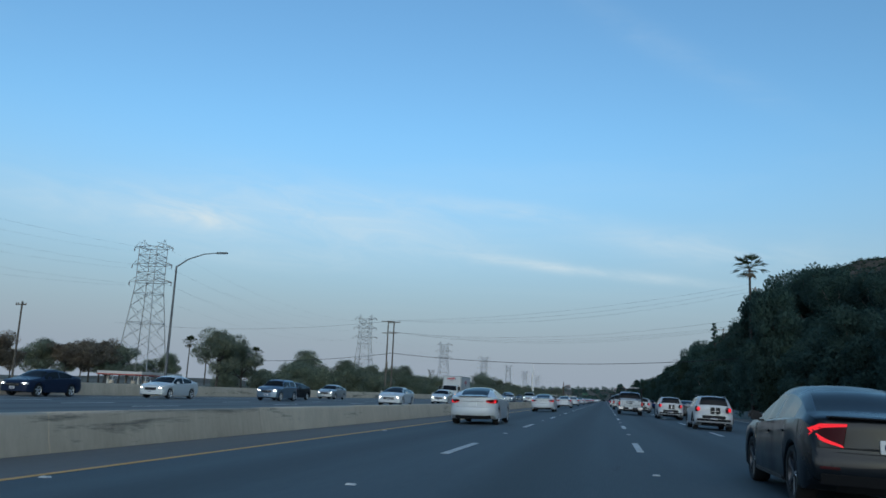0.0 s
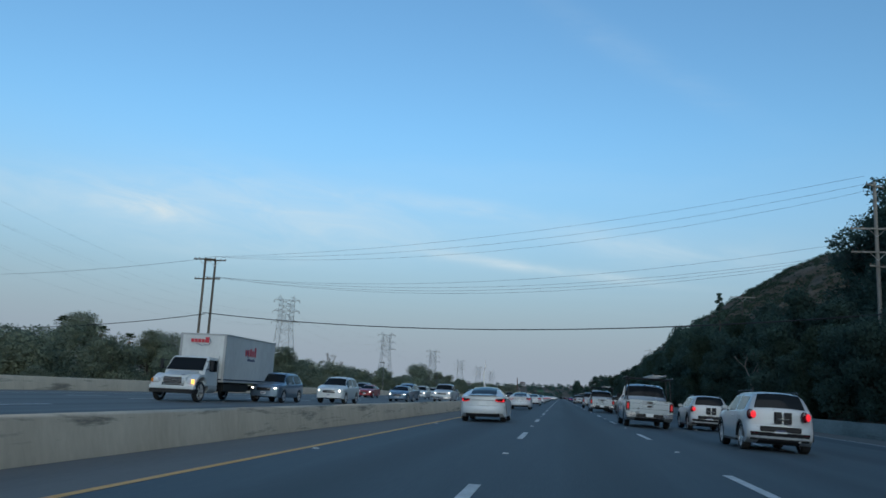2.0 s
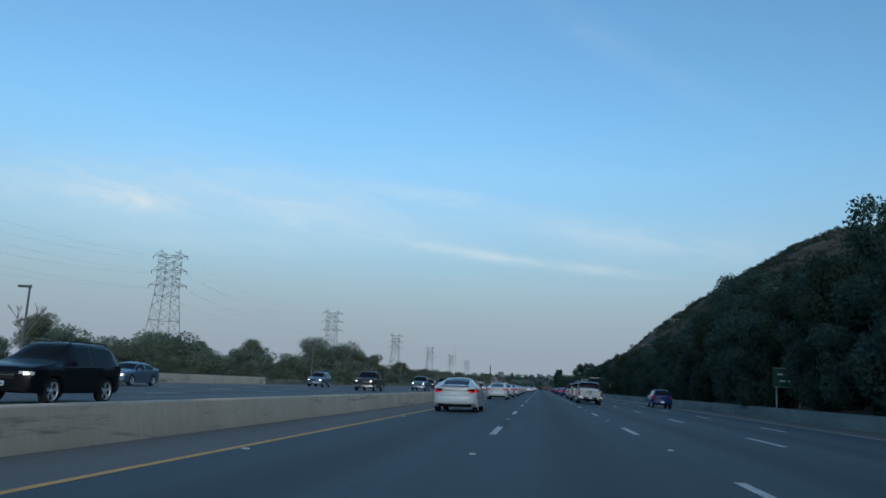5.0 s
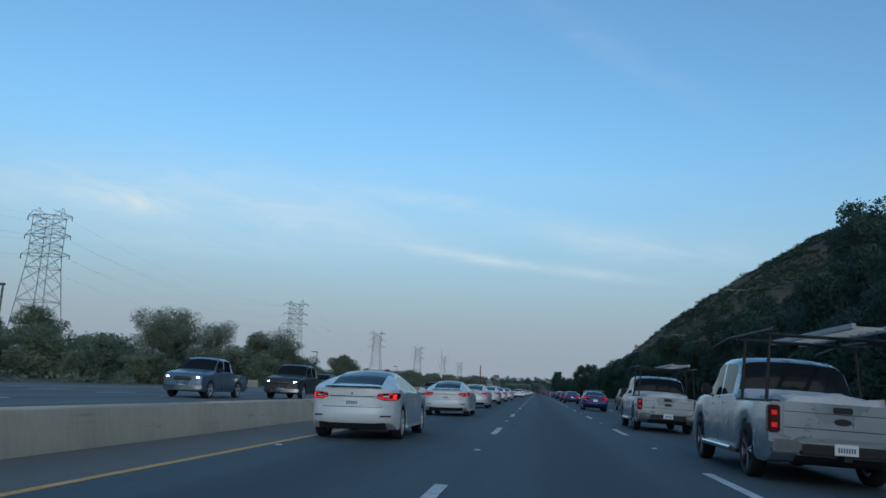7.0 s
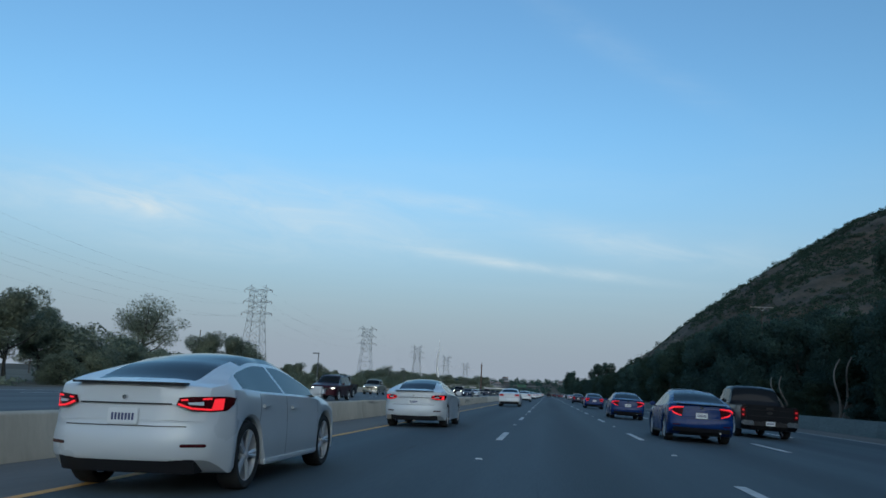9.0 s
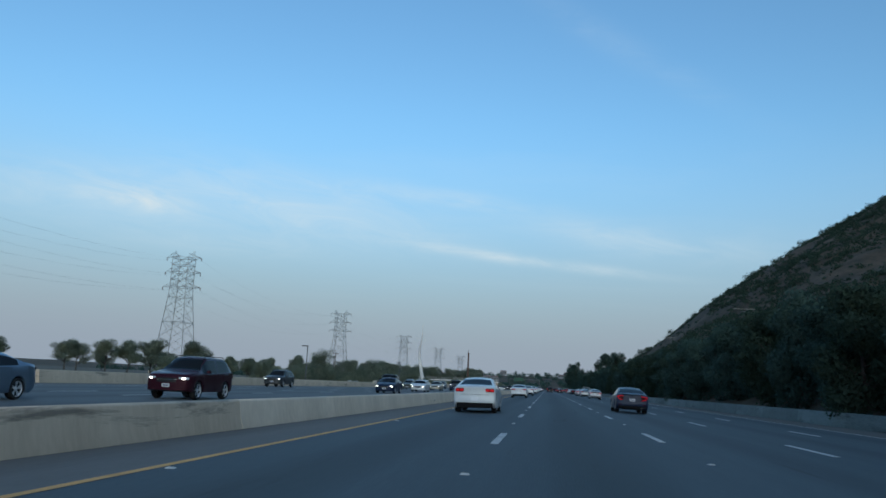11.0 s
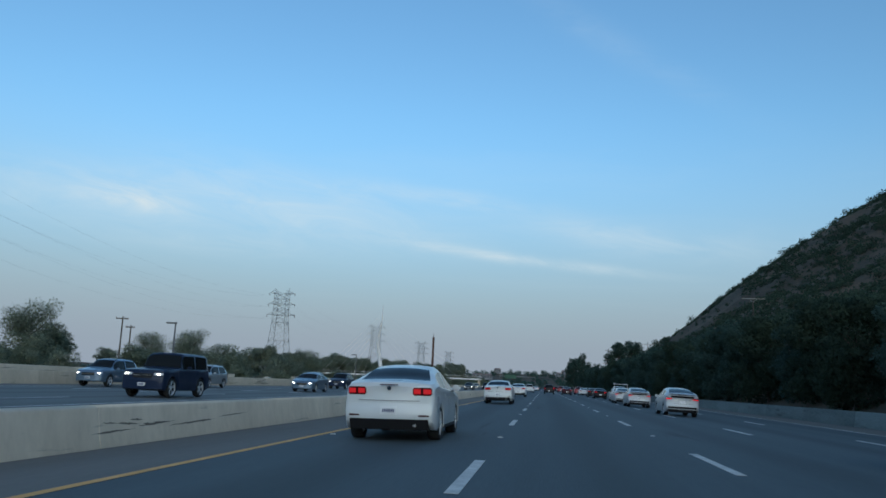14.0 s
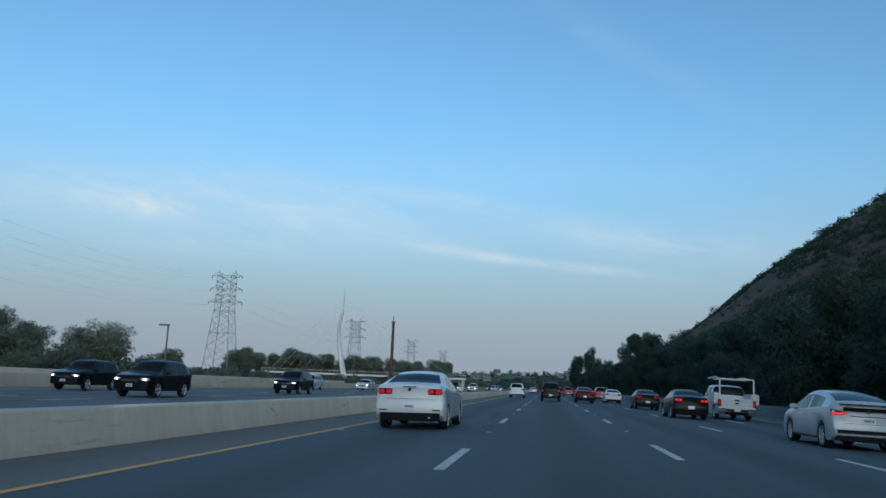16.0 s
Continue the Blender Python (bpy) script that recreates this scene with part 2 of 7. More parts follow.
MAT = {
    "asphalt": asphalt("worn_asphalt", (0.045, 0.064, 0.074), (0.076, 0.104, 0.119)),
    # Paler than the near lanes: haze and grazing sheen are mixed into the grey.
    "asphalt_pale": asphalt("sun_bleached_asphalt", (0.085, 0.096, 0.100), (0.140, 0.152, 0.155)),
    "shoulder": grained("shoulder_asphalt", (0.110, 0.104, 0.096), (0.178, 0.168, 0.155), 0.4, 25.0, 0.9, 0.3, stretch=(1.2, 0.1, 1)),
    "concrete": grained("barrier_concrete", (0.47, 0.37, 0.275), (0.66, 0.535, 0.405), 0.8, 9.0, 0.9, 0.25, stretch=(1, 0.8, 0.22), per_object=0.16),
    "pale_concrete": grained("newer_barrier_concrete", (0.56, 0.455, 0.35), (0.78, 0.65, 0.51), 0.8, 9.0, 0.9, 0.2, stretch=(1, 0.6, 0.22), per_object=0.16),
    # Median concrete made darker: the slope trees' shade is put into this colour.
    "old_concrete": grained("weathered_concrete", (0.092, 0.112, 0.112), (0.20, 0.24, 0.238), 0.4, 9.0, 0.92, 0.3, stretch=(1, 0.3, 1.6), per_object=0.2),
    "scraped": grained("scraped_concrete", (0.15, 0.125, 0.10), (0.28, 0.235, 0.19), 2.0, 18.0, 0.95, 0.3),
    "white_paint": grained("road_paint_white", (0.36, 0.36, 0.35), (0.66, 0.66, 0.64), 3.0, 30.0, 0.7, 0.1),
    "yellow_paint": grained("road_paint_yellow", (0.58, 0.28, 0.075), (0.80, 0.41, 0.12), 1.5, 30.0, 0.7, 0.1),
    "dirt": grained("dry_ground", (0.06, 0.055, 0.04), (0.16, 0.135, 0.095), 0.08, 2.0, 0.95, 0.4),
    "hill": grained("hillside_scrub", (0.017, 0.020, 0.014), (0.128, 0.088, 0.056), 0.04, 0.45, 0.95, 0.6, stretch=(1, 0.6, 2.2)),
    # Far-side foliage is lighter than real leaves: its colour carries the haze.
    "leaf": grained("leaves_green", (0.125, 0.152, 0.112), (0.28, 0.31, 0.215), 0.25, 3.0, 0.8, 0.0, island=0.12),
    "leaf_dark": grained("leaves_dark", (0.040, 0.072, 0.060), (0.092, 0.150, 0.122), 0.2, 3.0, 0.85, 0.0, island=0.14),
    "leaf_dry": grained("leaves_rusty", (0.15, 0.12, 0.09), (0.27, 0.22, 0.165), 0.25, 3.0, 0.85, 0.0, island=0.12),
    # Tone raised here too, standing in for haze.
    "leaf_grey": grained("leaves_grey_green", (0.135, 0.160, 0.122), (0.29, 0.315, 0.225), 0.25, 3.0, 0.8, 0.0, island=0.12),
    "leaf_mid": grained("leaves_mid_green", (0.032, 0.054, 0.038), (0.076, 0.112, 0.078), 0.2, 3.0, 0.85, 0.0, island=0.14),
    "palm": grained("palm_fronds", (0.014, 0.026, 0.012), (0.05, 0.07, 0.03), 0.5, 6.0, 0.6, 0.0, island=0.3),
    "bark": grained("bark", (0.035, 0.030, 0.025), (0.12, 0.105, 0.09), 1.2, 14.0, 0.9, 0.6, stretch=(1, 1, 0.25)),
    "pale_bark": grained("pale_bark", (0.10, 0.09, 0.075), (0.25, 0.23, 0.20), 1.2, 14.0, 0.9, 0.5, stretch=(1, 1, 0.25)),
    "pole_wood": grained("weathered_pole_wood", (0.06, 0.05, 0.042), (0.17, 0.145, 0.12), 0.8, 18.0, 0.9, 0.4, stretch=(1, 1, 0.08)),
    "pole_pale": grained("grey_pole_wood", (0.15, 0.14, 0.125), (0.32, 0.30, 0.27), 0.8, 18.0, 0.9, 0.4, stretch=(1, 1, 0.08)),
    "lamp_grey": grained("weathered_lamp_steel", (0.09, 0.095, 0.10), (0.17, 0.175, 0.18), 0.6, 10.0, 0.6, 0.05),
    "house_wall": grained("far_house_wall", (0.15, 0.155, 0.165), (0.25, 0.255, 0.27), 0.1, 3.0, 0.85, 0.1),
    "galvanised": grained("galvanised_steel", (0.28, 0.285, 0.29), (0.42, 0.42, 0.42), 0.6, 10.0, 0.55, 0.05),
    "wire": principled("dark_wire", (0.03, 0.03, 0.035), 0.6),
    "insulator": principled("insulator_brown", (0.10, 0.05, 0.035), 0.3),
    "rust": grained("rusted_steel", (0.07, 0.042, 0.034), (0.15, 0.085, 0.065), 0.7, 9.0, 0.85, 0.3),
    "mast_white": grained("white_mast_paint", (0.62, 0.58, 0.56), (0.78, 0.75, 0.73), 0.2, 5.0, 0.5, 0.03),
    "wall_white": grained("white_wall", (0.50, 0.48, 0.45), (0.66, 0.64, 0.60), 0.3, 6.0, 0.85, 0.1),
    "red_band": grained("red_fascia", (0.34, 0.05, 0.04), (0.44, 0.08, 0.06), 0.5, 6.0, 0.6, 0.05),
    "roof_tile": grained("far_roofs", (0.14, 0.09, 0.075), (0.24, 0.17, 0.15), 0.3, 6.0, 0.85, 0.2),
    "window_dark": principled("dark_window", (0.02, 0.025, 0.03), 0.15),
    "rubber": grained("tyre_rubber", (0.012, 0.012, 0.012), (0.028, 0.028, 0.028), 3.0, 40.0, 0.85, 0.2),
    "black_plastic": principled("black_plastic", (0.016, 0.016, 0.018), 0.5, spec=0.25),
    "underbody": principled("underbody_dark", (0.018, 0.018, 0.019), 0.9),
    "car_glass": principled("tinted_car_glass", (0.012, 0.014, 0.016), 0.07, spec=0.10),
    "alloy": principled("alloy_rim", (0.52, 0.53, 0.55), 0.38, 0.35),
    "dark_alloy": principled("dark_alloy_rim", (0.12, 0.12, 0.13), 0.35, 0.8),
    "chrome": principled("chrome_trim", (0.6, 0.61, 0.62), 0.14, 1.0),
    "tail_red": principled("tail_lens_red", (0.055, 0.004, 0.006), 0.18, coat=0.3),
    "tail_lit": principled("tail_lamp_lit", (0.4, 0.015, 0.02), 0.25, emit=(1.0, 0.03, 0.04), strength=0.17, spec=0.25),
    "brake_lit": principled("brake_lamp_lit", (0.5, 0.02, 0.03), 0.25, emit=(1.0, 0.03, 0.045), strength=0.46, spec=0.25),
    "head_lit": principled("headlamp_lit", (0.8, 0.8, 0.8), 0.15, emit=(1.0, 0.95, 0.86), strength=6.0),
    "head_off": principled("headlamp_lens", (0.55, 0.57, 0.6), 0.1, coat=0.6),
    "truck_white": grained("cargo_box_white", (0.44, 0.44, 0.44), (0.62, 0.62, 0.61), 0.4, 5.0, 0.55, 0.04, stretch=(1, 1, 0.4)),
    "amber_lit": principled("turn_lamp_lit", (0.7, 0.28, 0.03), 0.25, emit=(1.0, 0.42, 0.06), strength=2.5),
    "amber": principled("amber_reflector", (0.6, 0.2, 0.02), 0.25),
    "plate": principled("plate_white", (0.62, 0.63, 0.64), 0.45),
    "plate_ink": principled("plate_ink", (0.05, 0.06, 0.14), 0.5),
    "decal_red": principled("decal_red", (0.5, 0.03, 0.05), 0.5),
    "sign_green": grained("sign_green", (0.02, 0.08, 0.05), (0.03, 0.11, 0.07), 0.5, 6.0, 0.5, 0.02),
    "tarp": grained("pale_load_sheet", (0.35, 0.36, 0.38), (0.55, 0.56, 0.58), 1.5, 9.0, 0.7, 0.4),
}


def scuff(m, dark, scale, stretch, start):
    """Adds dark rubber scuffs and damp patches to a surface."""
    nt = m.node_tree
    b = nt.nodes["Principled BSDF"]
    geo = node(nt, "ShaderNodeNewGeometry")
    mp = node(nt, "ShaderNodeMapping")
    mp.inputs["Scale"].default_value = stretch
    nt.links.new(geo.outputs["Position"], mp.inputs[0])
    n = node(nt, "ShaderNodeTexNoise", Scale=scale, Detail=6.0, Roughness=0.7, Distortion=0.4)
    nt.links.new(mp.outputs[0], n.inputs["Vector"])
    rr = node(nt, "ShaderNodeMapRange")
    for k, v in (("From Min", start), ("From Max", start + 0.10), ("To Min", 0.0), ("To Max", 0.72)):
        rr.inputs[k].default_value = v
    nt.links.new(n.outputs["Fac"], rr.inputs[0])
    mx = node(nt, "ShaderNodeMix")
    mx.data_type = "RGBA"
    nt.links.new(rr.outputs[0], mx.inputs["Factor"])
    nt.links.new(b.inputs["Base Color"].links[0].from_socket, mx.inputs["A"])
    mx.inputs["B"].default_value = (*dark, 1)
    nt.links.new(mx.outputs["Result"], b.inputs["Base Color"])


def leafy(m):
    """Lets light through thin leaves."""
    nt = m.node_tree
    b = nt.nodes["Principled BSDF"]
    b.inputs["Specular IOR Level"].default_value = 0.06
    tr = node(nt, "ShaderNodeBsdfTranslucent")
    nt.links.new(b.inputs["Base Color"].links[0].from_socket, tr.inputs["Color"])
    mx = node(nt, "ShaderNodeMixShader")
    mx.inputs[0].default_value = 0.45
    nt.links.new(b.outputs[0], mx.inputs[1])
    nt.links.new(tr.outputs[0], mx.inputs[2])
    nt.links.new(mx.outputs[0], nt.nodes["Material Output"].inputs["Surface"])


for key in ("leaf", "leaf_dark", "leaf_dry", "leaf_grey", "leaf_mid", "palm"):
    leafy(MAT[key])
scuff(MAT["concrete"], (0.10, 0.088, 0.075), 1.0, (1, 0.22, 2.6), 0.56)
scuff(MAT["pale_concrete"], (0.16, 0.14, 0.12), 1.0, (1, 0.22, 2.6), 0.60)
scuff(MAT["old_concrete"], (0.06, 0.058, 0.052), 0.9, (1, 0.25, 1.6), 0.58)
scuff(MAT["asphalt"], (0.022, 0.023, 0.024), 1.0, (0.9, 0.05, 1), 0.62)


def paint(name, color, metallic=0.0, rough=0.32, coat=0.40):
    """Car paint: clear coat over a faintly uneven colour."""
    key = "paint_" + name
    if key not in MAT:
        m = principled(key, color, rough, metallic, coat=coat if max(color) > 0.12 else coat * 0.32, spec=0.5 if max(color) > 0.12 else 0.12)
        nt = m.node_tree
        b = nt.nodes["Principled BSDF"]
        b.inputs["Coat Roughness"].default_value = 0.06
        n = node(nt, "ShaderNodeTexNoise", Scale=1.3, Detail=6.0)
        geo = node(nt, "ShaderNodeTexCoord")
        nt.links.new(geo.outputs["Object"], n.inputs["Vector"])
        rr = node(nt, "ShaderNodeMapRange")
        for k, v in (("From Min", 0.3), ("From Max", 0.7), ("To Min", rough - 0.07), ("To Max", rough + 0.12)):
            rr.inputs[k].default_value = v
        nt.links.new(n.outputs["Fac"], rr.inputs[0])
        nt.links.new(rr.outputs[0], b.inputs["Roughness"])
        MAT[key] = m
    return MAT[key]


# ---------------------------------------------------------------- building helpers
class Geo:
    """Verts and faces of one mesh."""

    def __init__(self):
        self.v, self.f = [], []

    def add(self, verts, faces):
        o = len(self.v)
        self.v += [tuple(p) for p in verts]
        self.f += [tuple(i + o for i in face) for face in faces]
        return self

    def box(self, x0, x1, y0, y1, z0, z1):
        return self.add([(x0, y0, z0), (x1, y0, z0), (x1, y1, z0), (x0, y1, z0), (x0, y0, z1), (x1, y0, z1), (x1, y1, z1), (x0, y1, z1)],
                        [(3, 2, 1, 0), (4, 5, 6, 7), (0, 1, 5, 4), (1, 2, 6, 5), (2, 3, 7, 6), (3, 0, 4, 7)])

    def tube(self, a, b, r0, r1=None, n=6, caps=True):
        r1 = r0 if r1 is None else r1
        a, b = Vector(a), Vector(b)
        d = (b - a).normalized()
        s = d.cross(Vector((0, 0, 1)) if abs(d.z) < 0.9 else Vector((1, 0, 0))).normalized()
        t = d.cross(s)
        ring = [(math.cos(2 * math.pi * i / n), math.sin(2 * math.pi * i / n)) for i in range(n)]
        vs = [a + r0 * (c * s + q * t) for c, q in ring] + [b + r1 * (c * s + q * t) for c, q in ring]
        fs = [(i, i + n, (i + 1) % n + n, (i + 1) % n) for i in range(n)]
        if caps:
            fs += [tuple(range(n)), tuple(reversed(range(n, 2 * n)))]
        return self.add(vs, fs)

    def path(self, pts, r0, r1=None, n=6):
        """One bent tube through the points, tapering from r0 to r1."""
        r1 = r0 if r1 is None else r1
        pts = [Vector(p) for p in pts]
        k = len(pts) - 1
        vs, side = [], None
        for i, p in enumerate(pts):
            d = (pts[min(k, i + 1)] - pts[max(0, i - 1)]).normalized()
            if side is None:
                side = d.cross(Vector((0, 0, 1)) if abs(d.z) < 0.9 else Vector((1, 0, 0))).normalized()
            side = (side - d * side.dot(d)).normalized()
            t = d.cross(side)
            rad = r0 + (r1 - r0) * i / k
            vs += [p + rad * (math.cos(2 * math.pi * j / n) * side + math.sin(2 * math.pi * j / n) * t) for j in range(n)]
        fs = [(i * n + j, i * n + n + j, i * n + n + (j + 1) % n, i * n + (j + 1) % n) for i in range(k) for j in range(n)]
        return self.add(vs, fs + [tuple(range(n)), tuple(reversed(range(k * n, k * n + n)))])

    def lathe_x(self, prof, c=(0, 0, 0), n=20):
        """Rings about the x axis: prof is a list of (x, radius)."""
        m = len(prof)
        vs = [(c[0] + x, c[1] + r * math.cos(2 * math.pi * i / n), c[2] + r * math.sin(2 * math.pi * i / n)) for i in range(n) for x, r in prof]
        fs = [(i * m + j, i * m + j + 1, (i + 1) % n * m + j + 1, (i + 1) % n * m + j) for i in range(n) for j in range(m - 1)]
        return self.add(vs, fs)

    def extrude_y(self, prof, y0, y1):
        """A closed outline of (x, z), drawn out along y."""
        n = len(prof)
        vs = [(x, y0, z) for x, z in prof] + [(x, y1, z) for x, z in prof]
        fs = [(i, (i + 1) % n, (i + 1) % n + n, i + n) for i in range(n)] + [tuple(reversed(range(n))), tuple(range(n, 2 * n))]
        return self.add(vs, fs)


def mesh_of(name, g, mat, bevel=0.0, smooth=35.0, segs=2):
    me = bpy.data.meshes.new(name)
    me.from_pydata(g.v, [], g.f)
    if bevel:
        bm = bmesh.new()
        bm.from_mesh(me)
        bmesh.ops.bevel(bm, geom=[e for e in bm.edges if len(e.link_faces) == 2 and e.calc_face_angle(0) > 0.6], offset=bevel, segments=segs, affect="EDGES", clamp_overlap=True)
        bm.to_mesh(me)
        bm.free()
    for m in (mat if isinstance(mat, (list, tuple)) else [mat]):
        me.materials.append(MAT[m] if isinstance(m, str) else m)
    if smooth:
        me.shade_smooth()
        me.set_sharp_from_angle(angle=radians(smooth))
    return me


def part(name, g, mat, parent=None, label="", bevel=0.0, smooth=35.0, kind="", segs=2):
    me = g if isinstance(g, bpy.types.Mesh) else mesh_of(name, g, mat, bevel, smooth, segs)
    ob = new(name, me)
    ob.parent = parent
    return tagged(ob, label=label, kind=kind)


def thing(name, label, category, at=None, group="", kind=""):
    ob = new(name)
    ob.empty_display_size = 0.3
    if at is not None:
        ob.matrix_world = at
    return tagged(ob, label, category, group, kind)


def fall(x):
    """The carriageway's crown: level in the middle, dropping to the outer lanes and to the median."""
    if x < -1.81:
        return float(np.interp(x, (-9.6, -7.95, -1.81), (0.0, -0.123, 0.0)))
    return -0.022 * max(0.0, x - 1.8)


# ---------------------------------------------------------------- ground, hill and road
def smooth01(a, b, x):
    t = min(1.0, max(0.0, (x - a) / (b - a)))
    return t * t * (3 - 2 * t)


FAR_PROFILE = ((16.9, -0.34), (24, 1.5), (40, 9), (72, 29), (110, 58), (165, 102), (215, 134), (265, 165), (302, 182), (330, 186), (420, 168), (600, 110), (1100, 30))
NEAR_PROFILE = ((16.9, -0.34), (24, 3.2), (45, 12), (80, 22), (200, 34), (420, 40), (1100, 20))


def hill_z(x, y):
    far = float(np.interp(x, [p[0] for p in FAR_PROFILE], [p[1] for p in FAR_PROFILE]))
    near = float(np.interp(x, [p[0] for p in NEAR_PROFILE], [p[1] for p in NEAR_PROFILE]))
    b = smooth01(480, 1090, y)
    z = near + (far - near) * b
    z *= 1 - 0.80 * smooth01(1075, 1420, y)
    if x > 20:
        z += (noise.noise((x * 0.02, y * 0.02, 3.1)) * 5 + noise.noise((x * 0.07, y * 0.07, 8.0)) * 1.6) * smooth01(20, 90, x) * smooth01(300, 700, y)
    return z


def sheet(name, xs, ys, zf, mat, kind="structure", label="", category=""):
    g = Geo()
    n = len(xs)
    g.add([(x, y, zf(x, y)) for y in ys for x in xs], [(j * n + i, j * n + i + 1, (j + 1) * n + i + 1, (j + 1) * n + i) for j in range(len(ys) - 1) for i in range(n - 1)])
    ob = part(name, g, mat, smooth=60)
    return tagged(ob, label, category, kind=kind)


def ground_z(x, y):
    if x > -32.6:
        return -0.62
    return 0.0 + 0.5 * noise.noise((x * 0.03, y * 0.03, 0.7)) * smooth01(-34, -60, x)


sheet("ground", [-4000, -2000, -900, -500, -300, -220, -160, -130, -110, -95, -80, -70, -60, -52, -46, -41, -37, -34, -32.7, -32.5, 0, 18, 40, 400, 1200, 2500, 4000],
      [-900, -400, -200] + list(range(-120, 1000, 20)) + [1050, 1120, 1200, 1320, 1500, 1800, 2300, 3000, 4700], ground_z, "dirt",
      label="dry brown ground beside the freeway", category="ground")
sheet("hill", [16.9, 20, 24, 29, 35, 42] + list(range(50, 360, 6)) + [380, 420, 480, 600, 800, 1100], list(range(-160, 480, 20)) + list(range(480, 1120, 7)) + [1140, 1170, 1210, 1260, 1330, 1420, 1560, 1800],
      hill_z, "hill", label="steep brown scrubby hillside above the freeway", category="hill")

Y0, Y1 = -60.0, 1500.0
YS = [Y0 + (Y1 - Y0) * i / 52 for i in range(53)]
MEDIAN_X, RIGHT_X, LEFT_X = -7.80, 16.45, -31.7
road = sheet("road", [-5.5, -1.81, 1.8, 5.43, 9.05, 12.67], YS, lambda x, y: fall(x), "asphalt", label="grey worn asphalt freeway lanes with dark wheel tracks", category="road")
road_far = sheet("road_oncoming", [-28.4, -24.7, -20.9, -17.2, -13.4, -9.6], YS, lambda x, y: 0.0, "asphalt_pale", label="grey asphalt lanes of the opposite carriageway", category="road")
sheet("shoulder_median", [-9.6, -7.95, -5.5], YS, lambda x, y: fall(x), "shoulder", label="dark asphalt shoulder along the median barrier", category="shoulder")
sheet("shoulder_outer", [12.67, 16.9], YS, lambda x, y: fall(x), "shoulder", label="dark asphalt shoulder along the outer barrier", category="shoulder")
sheet("shoulder_oncoming", [-32.5, -28.4], YS, lambda x, y: 0.0, "shoulder", label="asphalt shoulder of the opposite carriageway", category="shoulder")


def stripe(name, x, half, mat, parent, label):
    g = Geo()
    n = len(YS)
    g.add([(x + s * half, y, fall(x + s * half) + 0.005) for y in YS for s in (-1, 1)], [(2 * i, 2 * i + 1, 2 * i + 3, 2 * i + 2) for i in range(n - 1)])
    return part(name, g, mat, parent, label)


stripe("edge_line", -5.5, 0.07, "yellow_paint", road, "worn yellow edge line")
stripe("edge_line", 12.5, 0.08, "white_paint", road, "worn white edge line")
stripe("edge_line", -28.2, 0.08, "white_paint", road_far, "worn white edge line")
g = Geo()                                       # the inner line drifts away from the median along the road
g.add([(float(np.interp(y, (0, 165, 525, 900), (-11.3, -12.35, -14.65, -14.7))) + q * .09, y, .006) for y in YS for q in (-1, 1)], [(2 * i, 2 * i + 1, 2 * i + 3, 2 * i + 2) for i in range(len(YS) - 1)])
part("edge_line", g, "white_paint", road_far, "worn pale edge line")

PERIOD, DASH = 14.63, 3.66
dash_g = Geo().box(-0.075, 0.075, -DASH / 2, DASH / 2, 0.003, 0.009)
dash_me = mesh_of("lane_dash", dash_g, "white_paint")
mark_g = Geo().add([(-.06, -.05, 0), (.06, -.05, 0), (.06, .05, 0), (-.06, .05, 0), (-.045, -.022, .018), (.045, -.022, .018), (.045, .022, .018), (-.045, .022, .018)],
                   [(4, 5, 6, 7), (0, 1, 5, 4), (1, 2, 6, 5), (2, 3, 7, 6), (3, 0, 4, 7)])
mark_me = mesh_of("pavement_marker", mark_g, "white_paint", smooth=0)
LINES = ((-1.81, 17.0), (1.81, 20.6), (5.43, 20.2), (9.05, 18.0))
rest = Geo()
for x, y0 in LINES:
    k = int((Y0 - y0) / PERIOD) + 1
    while y0 + PERIOD * k < Y1 - 20:
        y = y0 + PERIOD * k
        if -20 < y < 760 and not (x > 9 and y > 560):
            part("lane_dash", dash_me, None, road).location = (x, y, fall(x))
            if x < 5:
                part("pavement_marker", mark_me, None, road).location = (x, y + PERIOD / 2, fall(x) + 0.001)
        else:
            rest.add([(vx + x, vy + y, vz + fall(x)) for vx, vy, vz in dash_g.v], dash_g.f)
        k += 1
for x in (-18.2, -21.5, -24.9):
    y = Y0 + 5
    while y < Y1 - 20:
        rest.add([(vx + x, vy + y, vz) for vx, vy, vz in dash_g.v], dash_g.f)
        y += PERIOD
part("far_lane_dashes", rest, "white_paint", road_far, "worn white lane dashes", kind="stuff")
k = 0
while k * PERIOD < 640:
    part("pavement_marker", mark_me, None, road).location = (-5.28, 9 + k * PERIOD, fall(-5.28) + 0.001)
    k += 1


